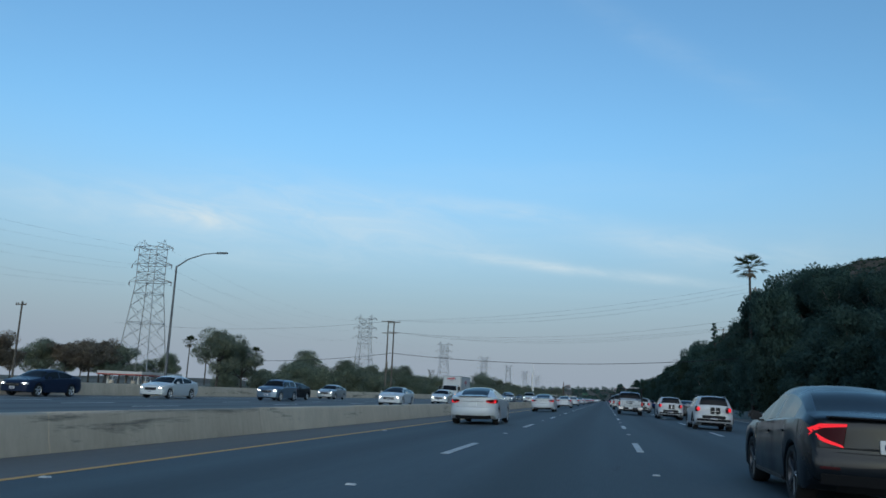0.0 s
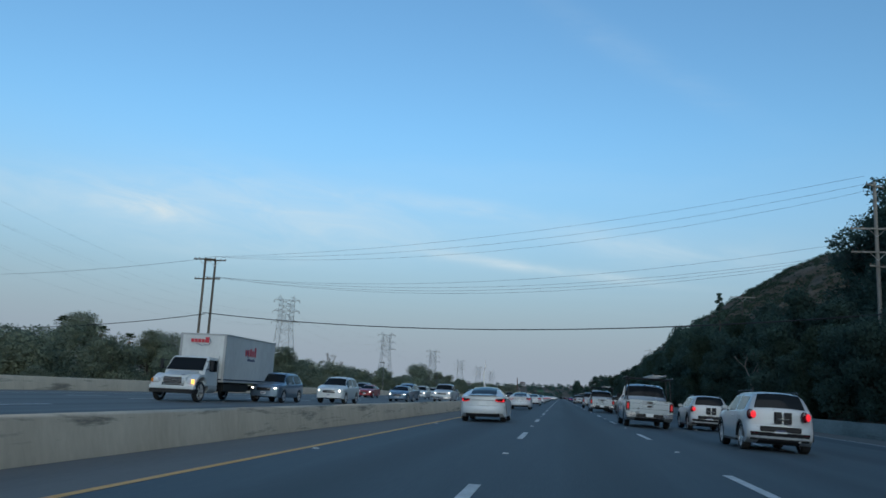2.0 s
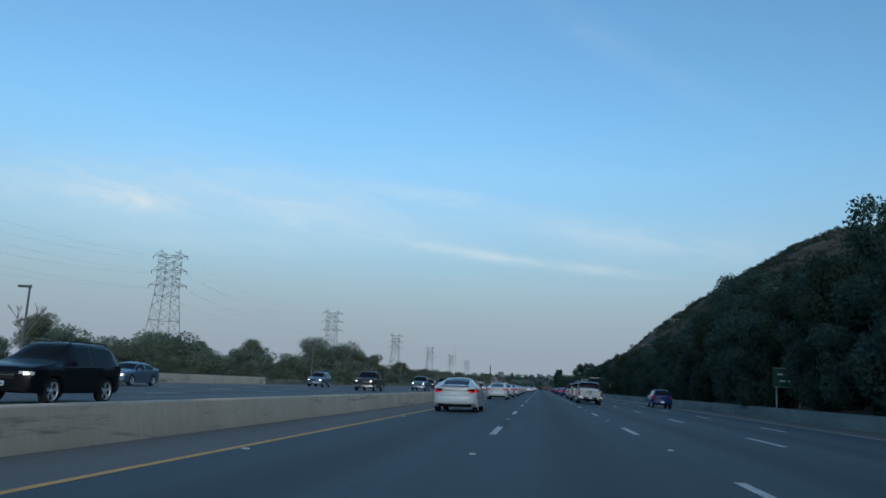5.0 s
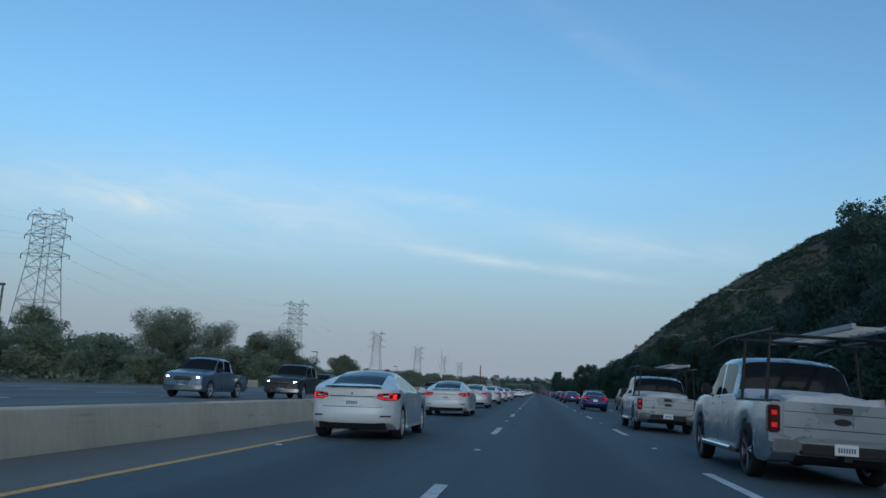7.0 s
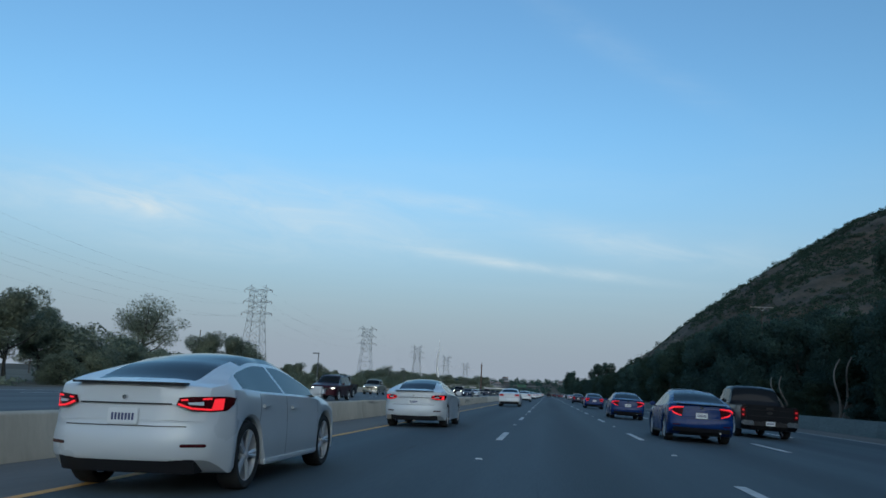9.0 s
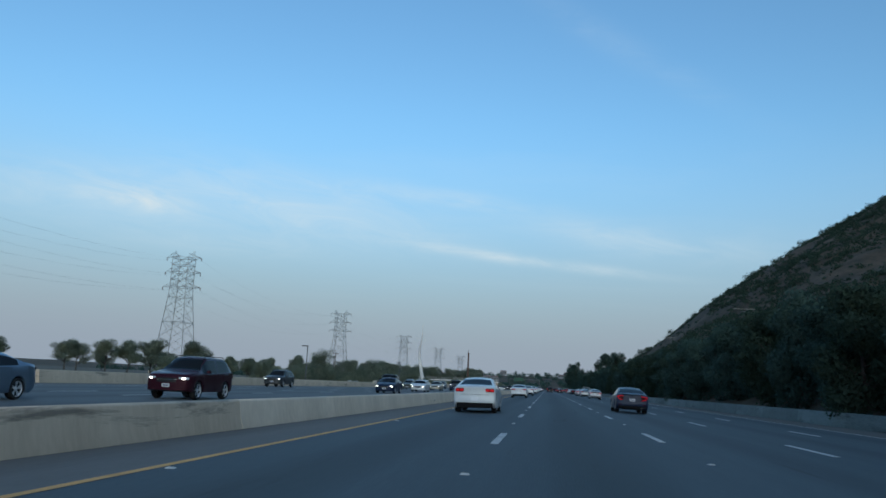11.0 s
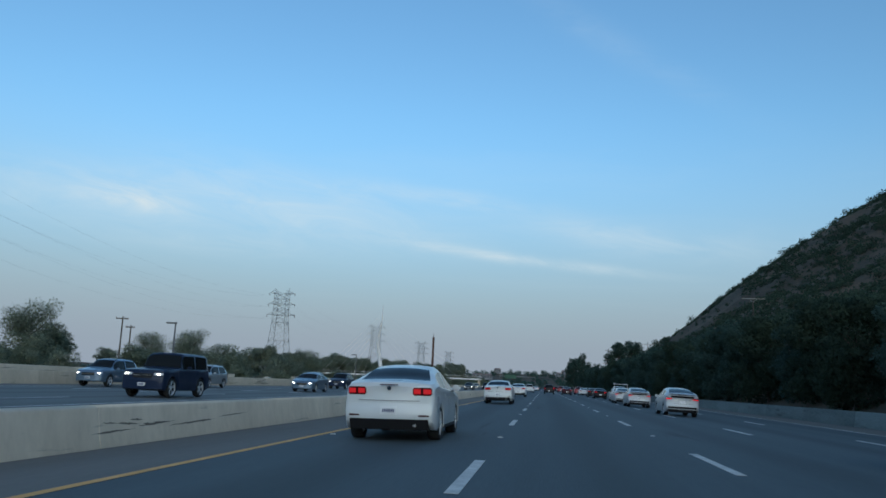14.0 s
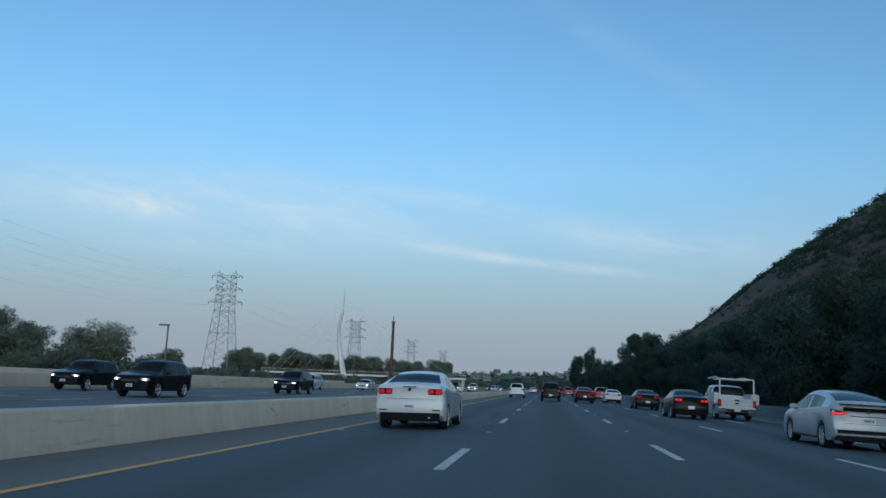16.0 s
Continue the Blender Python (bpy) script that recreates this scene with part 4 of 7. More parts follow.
def tower():
    root = thing("lattice_pylon", "tall galvanised steel lattice pylon carrying power lines", "pylon", group="row of pylons")

    def half(z):
        return 5.6 + (3.0 - 5.6) * min(1, z / 30.0)

    levels = [0.5, 7, 13, 18.5, 23.5, 27.5, 31.2, 34, 36.6, 39.3, 42.0]
    for sx in (-1, 1):
        for sy in (-1, 1):
            part("leg", Geo().path([(sx * half(z), sy * half(z), z) for z in levels], .17, .11, 5), "galvanised", root)
            part("footing", Geo().box(sx * 5.65 - .5, sx * 5.65 + .5, sy * 5.65 - .5, sy * 5.65 + .5, -.5, .9), "concrete", root, bevel=.05)
    br = Geo()
    for a, b in zip(levels, levels[1:]):
        ha, hb = half(a), half(b)
        for s in (-1, 1):
            br.tube((-ha, s * ha, a), (hb, s * hb, b), .07, n=4)
            br.tube((ha, s * ha, a), (-hb, s * hb, b), .07, n=4)
            br.tube((s * ha, -ha, a), (s * hb, hb, b), .07, n=4)
            br.tube((s * ha, ha, a), (s * hb, -hb, b), .07, n=4)
            if a in (13, 23.5, 31.2, 36.6) or b == 42.0:
                br.tube((-hb, s * hb, b), (hb, s * hb, b), .08, n=4)
                br.tube((s * hb, -hb, b), (s * hb, hb, b), .08, n=4)
    part("bracing", br, "galvanised", root)
    for z, reach in ARMS:
        tip, foot, hip = (reach, 0, z + .1), (3.0, 3.0, z), (3.0, 3.0, z + 1.3)

        def at(q, sx, sy):
            return (q[0] * sx, q[1] * sy, q[2])

        run = [at(tip, 1, 1), at(hip, 1, -1), at(hip, 1, 1), at(tip, 1, 1), at(foot, 1, -1), at(foot, -1, -1), at(tip, -1, 1), at(hip, -1, -1), at(hip, -1, 1), at(tip, -1, 1), at(foot, -1, 1), at(foot, 1, 1), at(tip, 1, 1)]
        part("crossarm", Geo().path(run, .10, n=4), "galvanised", root)
        for sx in (-1, 1):
            part("insulator", Geo().lathe_x([(0, 0), (0, .12), (.1, .16), (.2, .10), (.35, .16), (.5, .1), (.65, .16), (.8, .1), (.95, .14), (1.1, 0)], n=8), "insulator", root).matrix_local = pose(sx * reach, 0, z, 0, 90, 0)
    for sx in (-1, 1):
        part("peak", Geo().tube((sx * 3, 0, 42), (sx * 3.6, 0, 44.6), .12, .05, 5).tube((sx * 3, 3, 42), (sx * 3.6, 0, 44.6), .06, n=4).tube((sx * 3, -3, 42), (sx * 3.6, 0, 44.6), .06, n=4), "galvanised", root)
    return root


TOWERS = [(-139, -5), (-137.5, 221), (-136, 444), (-133.5, 666), (-132, 886), (-131, 1109), (-130, 1335), (-128, 1560)]
tw = tower()
place(tw, *TOWERS[0], 0)
for x, y in TOWERS[1:]:
    again(tw, x, y, 0, 1.0)


def span(g, a, b, sag, r, n=14):
    a, b = Vector(a), Vector(b)
    g.path([a.lerp(b, i / n) - Vector((0, 0, 4 * sag * (i / n) * (1 - i / n))) for i in range(n + 1)], r, n=4)


for i, (z, reach) in enumerate(ARMS):
    for sx in (-1, 1):
        for (xa, ya), (xb, yb) in zip(TOWERS, TOWERS[1:]):
            g = Geo()
            span(g, (xa + sx * reach, ya, z - 1.1), (xb + sx * reach, yb, z - 1.1), 6.5, .011)
            tagged(part("power_line", g, "wire", smooth=60), "thin conductor sagging between the pylons", "power line", "power lines")

# ---------------------------------------------------------------- wooden poles and the lines over the road


def wood_pole(name, label, height, arms, r=.16, base=-0.5, wood="pole_wood", arm=None):
    root = thing(name, label, "utility pole")
    part("pole", Geo().tube((0, 0, base), (0, 0, height), r, r * .7, 9), wood, root, smooth=60)
    for z, half_len, turn in arms:
        a = part("crossarm", Geo().box(-half_len, half_len, -.06, .06, -.07, .07), arm or wood, root, bevel=.01)
        a.matrix_local = pose(0, -.16, z, 0, 0, turn)
        for s in (-1, -.55, .55, 1):
            part("insulator", Geo().tube((0, 0, .05), (0, 0, .22), .05, .035, 6), "insulator", a).location = (s * half_len * .94, 0, 0)
        if half_len > 1.2:
            part("brace", Geo().tube((-.7, 0, 0), (0, 0, -.7), .025, n=4).tube((.7, 0, 0), (0, 0, -.7), .025, n=4), "galvanised", a)
    return root


ha = wood_pole("utility_pole", "tall weathered wooden pole with crossarms, one of a pair", 14.7, ((14.5, 1.3, 0), (12.25, 1.0, 0)), .17)
place(ha, -40.8, 151, 0)
hb = wood_pole("utility_pole", "tall weathered wooden pole with crossarms, one of a pair", 14.5, ((14.4, 1.3, 0), (12.3, .8, 0)), .17)
place(hb, -39.65, 151.1, 0)
rp = wood_pole("utility_pole", "tall wooden pole with several crossarms on the slope", 18.8, ((18.4, 1.1, 35), (14.7, 2.1, 0), (12.7, 2.1, 0), (11.5, .9, 25)), .20, -1, "pole_pale")
place(rp, 25.1, 137, 1.6, 1.0)
wires = (((-40, 150.0, 8.38), (25, 131.7, 8.73), 1.58, .045), ((-41.1, 150.6, 14.7), (24.3, 137, 20.9), 1.5, .010), ((-39.9, 150.6, 14.75), (24.8, 137, 20.3), 1.9, .010), ((-38.7, 150.6, 14.7), (26.0, 137, 20.0), 2.3, .010),
         ((-40.8, 150.6, 12.5), (23.4, 137, 15.2), 2.0, .010), ((-39.2, 150.6, 12.5), (26.6, 137, 14.8), 2.2, .010), ((-40.4, 150.6, 12.5), (25.4, 137, 14.4), 2.4, .010), ((-39.6, 150.6, 12.5), (24.4, 137, 14.0), 2.5, .010), ((-40, 150.6, 8.3), (-78, 158, 6.2), .7, .04), ((-40, 150.6, 14.6), (-110, 165, 14), 1.5, .016))
for a, b, sag, rad in wires:
    g = Geo()
    span(g, a, b, sag, rad, 20)
    tagged(part("overhead_cable", g, "wire", smooth=60), "thick dark cable across the freeway" if rad > .03 else "thin wire across the freeway", "cable", "overhead lines")


def poles(*rows):
    for x, y, h, arms, z in rows:
        place(wood_pole("utility_pole", "weathered wooden utility pole", h, arms, .13, wood="bark" if x > 0 else "pole_wood", arm="pole_pale" if x > 0 else None), x, y, z)


poles((-66, 70, 10.5, ((9.8, .9, 20), (8.8, .7, 20)), 0), (-64, 79, 9.4, ((9.0, .6, 10),), 0), (-72, 64, 7.4, ((7.0, .9, 30),), 0), (-75, 62, 7.4, ((7.0, .9, 30),), 0), (-58, 214, 9.0, (), 0),
                         (-70, 470, 10.5, (), 0), (-58, 606, 8.2, ((7.9, .8, 15),), 0), (-60, 612, 7.4, ((7.1, .6, 15),), 0))
poles((31, 915, 22, ((21, 1.5, 0), (19, 1.5, 0), (17, 1.2, 0)), 0), (27, 880, 16, ((15, 1.6, 0), (13.4, 1.2, 0)), 0),
                         (36, 800, 19, ((18.2, 2.0, 0),), 0), (38, 470, 17.4, ((16.8, 2.1, 0),), 2), (38, 560, 17.4, ((16.8, 2.1, 0),), 2), (38, 660, 18, ((17.4, 2.1, 0),), 2), (30, 209.5, 14.8, ((14.2, 2.1, 0),), 5.5), (34, 390, 20, ((19, 2.0, 0),), 2))


def street_lamp(label, height, reach, mat="lamp_grey"):
    root = thing("street_lamp", label, "street lamp")
    part("pole", Geo().tube((0, 0, -.3), (0, 0, height), .13, .075, 9), mat, root, smooth=60)
    part("base_plate", Geo().box(-.25, .25, -.25, .25, -.05, .12), "concrete", root, bevel=.02)
    part("arm", Geo().path([(0, 0, height - .1), (reach * .25, 0, height + .55), (reach * .6, 0, height + 1.0), (reach * .9, 0, height + 1.1)], .06, .04, 7), mat, root, smooth=60)
    part("lamp_head", Geo().box(reach * .88, reach * 1.12, -.14, .14, height + 1.02, height + 1.16), mat, root, bevel=.04)
    return root


big_lamp = street_lamp("tall grey street lamp with a curved arm, unlit", 10.6, 4.0)
place(big_lamp, -34.0, 60.0, 0)


def path_light(label):
    root = thing("path_light", label, "lamp post")
    part("pole", Geo().tube((0, 0, -.3), (0, 0, 5.4), .09, .07, 8), "lamp_grey", root, smooth=60)
    part("lamp_head", Geo().box(-.85, .12, -.12, .12, 5.32, 5.46), "lamp_grey", root, bevel=.03)
    return root


pl = path_light("slim grey lamp post with a flat head, unlit")
place(pl, -33.8, 501.6, 0)
for y in (222, 291, 361, 431, 572, 642, 712, 782, 852):
    again(pl, -33.8 - (1.5 if y < 300 else 0), y, 0, 1.0, 1.15 if y < 300 else 1.0)

# ---------------------------------------------------------------- far structures
bridge = thing("cable_stayed_footbridge", "white footbridge hung by cables from a leaning mast", "bridge", pose(-73.5, 858, 0))
part("mast", Geo().path([(1.2, 0, 0), (-.4, 0, 7), (-1.9, 0, 14), (-2.3, 0, 20), (-1.2, 0, 27)], 1.15, .45, 10), "mast_white", bridge, smooth=60)
part("mast_tip", Geo().tube((-1.0, 0, 27), (-.9, 0, 35), .2, .06, 7), "mast_white", bridge)
part("deck", Geo().box(-30, 45, -1.6, 1.6, 3.2, 3.8), "mast_white", bridge, bevel=.05)
rail = Geo().box(-30, 45, -1.62, -1.54, 4.75, 4.85)
for i in range(51):
    rail.box(-30 + i * 1.5, -29.94 + i * 1.5, -1.6, -1.55, 3.8, 4.8)
part("railing", rail, "mast_white", bridge)
for i in range(7):
    part("stay_cable", Geo().tube((-1.1, 0, 31 - i * 1.5), (-28 + i * 3.2, 0, 3.9), .025, n=4), "mast_white", bridge)
    part("stay_cable", Geo().tube((-1.1, 0, 31 - i * 1.5), (40 - i * 4.6, 0, 3.9), .018, n=4), "mast_white", bridge)
for x in (-29, 44):
    part("pier", Geo().box(x - .5, x + .5, -.9, .9, -.5, 3.2), "concrete", bridge, bevel=.06)
stack = thing("steel_mast", "tall rust-brown steel pole with a small antenna", "mast", pose(-37.5, 765, 0))
part("shaft", Geo().tube((0, 0, -.5), (0, 0, 15.8), .42, .34, 12), "rust", stack, smooth=60)
part("antenna", Geo().tube((0, 0, 15.8), (0, 0, 17.4), .12, .06, 7).box(-.5, .5, -.1, .1, 15.7, 15.9), "rust", stack)

canopy = thing("station_canopy", "low flat white canopy with a red band, on posts", "canopy", pose(-60, 98, -.35))
part("roof_slab", Geo().box(-3.2, 3.2, -5, 5, 2.15, 2.5), "wall_white", canopy, bevel=.03)
part("band", Geo().box(-3.23, 3.23, -5.03, 5.03, 2.02, 2.15), "red_band", canopy, "red fascia band")
for x in (-2.2, 2.2):
    for yy in (-4, 0, 4):
        part("post", Geo().tube((x, yy, -.2), (x, yy, 2.05), .14, n=8), "wall_white", canopy, smooth=60)


def shed(name, label, x, y, w, d, h, mat="wall_white", roof="roof_tile", z=0.0, windows=3):
    root = thing(name, label, "building", pose(x, y, z))
    part("wall", Geo().box(-w / 2, w / 2, -d / 2, d / 2, -.5, h), mat, root, bevel=.03)
    part("roof", Geo().add([(-w / 2 - .4, -d / 2 - .4, h), (w / 2 + .4, -d / 2 - .4, h), (w / 2 + .4, d / 2 + .4, h), (-w / 2 - .4, d / 2 + .4, h), (-w / 2 * .7, 0, h * 1.35), (w / 2 * .7, 0, h * 1.35)],
                           [(3, 2, 1, 0), (0, 1, 5, 4), (2, 3, 4, 5), (1, 2, 5), (3, 0, 4)]), roof, root, smooth=0)
    for i in range(windows):
        wx = (i + .5) / windows * w - w / 2
        part("window", Geo().box(wx - w * .09, wx + w * .09, -d / 2 - .03, -d / 2 + .02, h * .42, h * .8), "window_dark", root)
        part("window", Geo().box(w / 2 - .02, w / 2 + .03, (i + .5) / windows * d - d / 2 - d * .09, (i + .5) / windows * d - d / 2 + d * .09, h * .42, h * .8), "window_dark", root)
    return root


shed("low_building", "low pale building behind the wall", -88, 58, 14, 12, 3.0)
shed("low_building", "low pale building half hidden by bushes", -62, 178, 10, 6, 2.3)
shed("low_building", "low pale building half hidden by bushes", -66, 190, 7, 6, 2.4)
for i in range(6):
    yy = 500 + i * 34
    g = thing("concrete_ledge", "low pale concrete block beside the path", "ledge", pose(-37.5, yy + (i % 2) * 9, 0))
    part("block", Geo().box(-.3, .3, -4, 4, -.2, .95), "wall_white", g, bevel=.04)


def far_hill_z(x, y):
    e = smooth01(1750, 2250, y)
    return -1 + e * (24 + 9 * noise.noise((x * .004, 1.3, .2)) + 5 * noise.noise((x * .015, y * .01, 4.0))) * (1 - .45 * smooth01(150, 700, abs(x + 60)))


sheet("far_rise", list(range(-1500, 1501, 50)), list(range(1700, 3000, 60)), far_hill_z, "hill", label="low wooded rise with houses in the distance", category="hill")
rf = random.Random(8)
fb = []
for _ in range(900):
    x, y = rf.uniform(-700, 420), rf.uniform(1500, 2280)
    s = rf.uniform(3, 7)
    fb.append(((x, y, far_hill_z(x, y) + s * .5), (s * 1.3, s * 1.3, s)))
tagged(part("far_woods", leaf_cloud(fb, 60000, 1.4, 33, .2), "leaf_dark", smooth=0), "dark distant woods at the end of the road", "woods", kind="stuff")
for i in range(16):
    x, y = rf.uniform(-380, 160), rf.uniform(1950, 2230)
    shed("hillside_house", "pale house on the distant rise", x, y, rf.uniform(12, 22), 12, rf.uniform(5, 8), mat="house_wall", z=far_hill_z(x, y) + 2)
gantry = thing("sign_gantry", "overhead sign gantry far down the freeway", "sign gantry", pose(-20, 1080, 0))
for x in (-12.6, 12.6):
    part("post", Geo().tube((x, 0, -.3), (x, 0, 8.6), .22, n=8), "lamp_grey", gantry)
part("beam", Geo().box(-12.8, 12.8, -.25, .25, 7.9, 8.5), "lamp_grey", gantry, bevel=.03)
part("sign_panel", Geo().box(-9, -1, -.4, -.3, 6.6, 9.4), "sign_green", gantry, bevel=.02)


def road_sign(label, x, y, z, w, h, mat, bar, rows):
    root = thing("road_sign", label, "sign", pose(x, y, fall(x)))
    for s in (-.38, .38):
        part("post", Geo().box(s * w - .05, s * w + .05, .02, .10, -1.0, z + h * .95), "galvanised", root)
    p = part("panel", Geo().box(-w / 2, w / 2, -.02, .015, z, z + h), mat, root, bevel=.006)
    part("border", Geo().box(-w / 2 + .03, w / 2 - .03, -.024, -.019, z + h - .06, z + h - .035).box(-w / 2 + .03, w / 2 - .03, -.024, -.019, z + .035, z + .06), bar, p)
    for k, f in enumerate(rows):
        zz = z + h * (k + 1) / (len(rows) + 1)
        part("text_bar", Geo().box(-w * f / 2, w * f / 2, -.024, -.019, zz - .07, zz + .07), bar, p)
    return root


road_sign("green road sign with pale lines of writing behind the barrier", 17.9, 236, 2.4, 2.2, 1.5, "sign_green", "plate", (.55, .7))
road_sign("white road sign on the barrier's far side", 17.7, 81, 1.4, 1.7, .6, "plate", "plate_ink", (.6,))


# ---------------------------------------------------------------- vehicles
def curve_through(pts):
    """A smooth curve through (y, value) points that never overshoots."""
    ys, vs = [p[0] for p in pts], [p[1] for p in pts]
    n = len(ys)
    d = [(vs[i + 1] - vs[i]) / (ys[i + 1] - ys[i]) for i in range(n - 1)]
    m = [d[0]] + [0 if d[i - 1] * d[i] <= 0 else 2 * d[i - 1] * d[i] / (d[i - 1] + d[i]) for i in range(1, n - 1)] + [d[-1]]

    def at(y):
        if y <= ys[0]:
            return vs[0]
        if y >= ys[-1]:
            return vs[-1]
        i = max(k for k in range(n - 1) if ys[k] <= y)
        h = ys[i + 1] - ys[i]
        t = (y - ys[i]) / h
        return (2 * t ** 3 - 3 * t ** 2 + 1) * vs[i] + (t ** 3 - 2 * t ** 2 + t) * h * m[i] + (-2 * t ** 3 + 3 * t ** 2) * vs[i + 1] + (t ** 3 - t ** 2) * h * m[i + 1]
    return at


# y runs from the tail (0) to the nose; top: outline along the middle, belt: lower edge of the side glass
KINDS = {}
KINDS["sedan"] = dict(L=4.65, W=1.80, r=.33, axles=(.98, 3.70), top=((0, .74), (.04, 1.01), (.12, 1.09), (.62, 1.14), (1.45, 1.38), (2.05, 1.45), (2.55, 1.42), (2.8, 1.36), (3.55, 1.00), (4.25, .88), (4.55, .79), (4.65, .64)),
             belt=((0, .72), (.04, .96), (.6, 1.05), (1.4, 1.0), (3.3, .92), (3.6, .90), (4.25, .82), (4.55, .73), (4.65, .58)), rear=(.66, 1.42), wind=(2.84, 3.52), side=(1.02, 3.26), post=(2.02, 2.10), tail_z=(.86, 1.01))
KINDS["fastback"] = dict(L=4.69, W=1.85, r=.35, axles=(1.0, 3.87), top=((0, .72), (.03, .98), (.10, 1.05), (.36, 1.085), (1.10, 1.285), (1.9, 1.395), (2.5, 1.385), (2.85, 1.32), (3.75, .97), (4.35, .84), (4.6, .74), (4.69, .60)),
             belt=((0, .70), (.03, .93), (.5, 1.03), (1.4, .99), (3.3, .93), (3.75, .88), (4.3, .79), (4.6, .68), (4.69, .55)), rear=(.42, 1.30), wind=(2.62, 3.70), side=(.80, 3.42), post=(2.12, 2.18), tail_z=(.80, .945), glass_roof=True)
KINDS["coupe_sedan"] = dict(L=4.63, W=1.80, r=.34, axles=(.95, 3.65), top=((0, .72), (.03, .95), (.10, 1.03), (.42, 1.09), (1.25, 1.33), (1.9, 1.42), (2.4, 1.41), (2.7, 1.34), (3.5, .98), (4.25, .86), (4.52, .78), (4.63, .62)),
             belt=((0, .70), (.03, .92), (.5, 1.01), (1.4, .98), (3.2, .90), (3.5, .88), (4.25, .80), (4.52, .71), (4.63, .56)), rear=(.48, 1.35), wind=(2.68, 3.46), side=(.92, 3.16), post=(2.0, 2.07), tail_z=(.71, .985))
KINDS["hybrid"] = dict(L=4.57, W=1.76, r=.32, axles=(.90, 3.60), top=((0, .74), (.03, 1.0), (.10, 1.12), (.35, 1.20), (1.4, 1.42), (2.1, 1.47), (2.6, 1.43), (3.55, 1.0), (4.2, .84), (4.48, .68), (4.57, .48)),
             belt=((0, .72), (.03, .95), (.4, 1.06), (1.4, 1.00), (3.2, .92), (3.55, .90), (4.2, .76), (4.48, .62), (4.57, .44)), rear=(.38, 1.35), wind=(2.62, 3.50), side=(.95, 3.30), post=(1.98, 2.06), tail_z=(.76, .98))
KINDS["suv"] = dict(L=4.55, W=1.86, r=.36, axles=(.90, 3.58), top=((0, .78), (.04, 1.02), (.10, 1.16), (.42, 1.60), (.75, 1.68), (1.6, 1.70), (2.5, 1.67), (2.75, 1.60), (3.45, 1.14), (4.15, 1.02), (4.45, .95), (4.55, .78)),
             belt=((0, .76), (.04, .96), (.3, 1.12), (1.4, 1.06), (3.2, 1.02), (3.45, 1.03), (4.15, .94), (4.45, .88), (4.55, .72)), rear=(.12, .46), wind=(2.76, 3.42), side=(.52, 3.16), post=(1.72, 1.80), tail_z=(.86, 1.10), rails=True)
KINDS["compact"] = dict(L=4.10, W=1.79, r=.35, axles=(.72, 3.32), top=((0, .74), (.04, .98), (.10, 1.10), (.30, 1.50), (.6, 1.55), (1.6, 1.56), (2.3, 1.53), (2.5, 1.47), (3.0, 1.08), (3.8, .98), (4.02, .84), (4.10, .56)),
             belt=((0, .72), (.04, .94), (.25, 1.06), (1.4, 1.03), (2.8, 1.0), (3.0, .98), (3.8, .90), (4.02, .78), (4.10, .52)), rear=(.12, .34), wind=(2.52, 2.98), side=(.40, 2.78), post=(1.45, 1.53), tail_z=(.82, 1.06), rails=True)
KINDS["minivan"] = dict(L=5.0, W=1.95, r=.35, axles=(1.0, 4.05), top=((0, .80), (.04, 1.05), (.12, 1.25), (.42, 1.66), (.8, 1.74), (2.2, 1.77), (2.9, 1.70), (3.2, 1.60), (4.0, 1.12), (4.55, .96), (4.88, .86), (5.0, .70)),
             belt=((0, .78), (.04, 1.0), (.3, 1.14), (1.4, 1.08), (3.6, 1.0), (4.0, 1.0), (4.55, .88), (4.88, .80), (5.0, .64)), rear=(.14, .46), wind=(3.2, 3.96), side=(.55, 3.66), post=(1.95, 2.03), tail_z=(.85, 1.15))
KINDS["offroad"] = dict(L=4.4, W=1.88, r=.41, axles=(.80, 3.55), top=((0, .80), (.03, 1.20), (.06, 1.78), (.14, 1.84), (1.2, 1.86), (2.4, 1.84), (2.52, 1.78), (2.8, 1.24), (3.9, 1.16), (4.32, 1.10), (4.4, .70)),
             belt=((0, .78), (.03, 1.12), (.2, 1.20), (1.4, 1.18), (2.8, 1.16), (3.9, 1.08), (4.32, 1.02), (4.4, .62)), rear=(.035, .058), wind=(2.54, 2.78), side=(.22, 2.6), post=(1.35, 1.45), tail_z=(.92, 1.14))
KINDS["pickup"] = dict(L=5.75, W=2.0, r=.41, axles=(1.25, 4.75), top=((0, 1.16), (1.95, 1.17), (2.02, 1.30), (2.22, 1.78), (2.6, 1.88), (3.4, 1.89), (3.7, 1.82), (4.35, 1.30), (5.2, 1.20), (5.6, 1.12), (5.75, .98)),
             belt=((0, 1.15), (1.95, 1.16), (2.1, 1.24), (4.1, 1.20), (4.35, 1.20), (5.2, 1.10), (5.6, 1.04), (5.75, .92)), rear=(2.04, 2.26), wind=(3.72, 4.32), side=(2.30, 4.10), post=(3.10, 3.20), tail_z=(.72, 1.10), bed=1.86)
WHEELS = {}


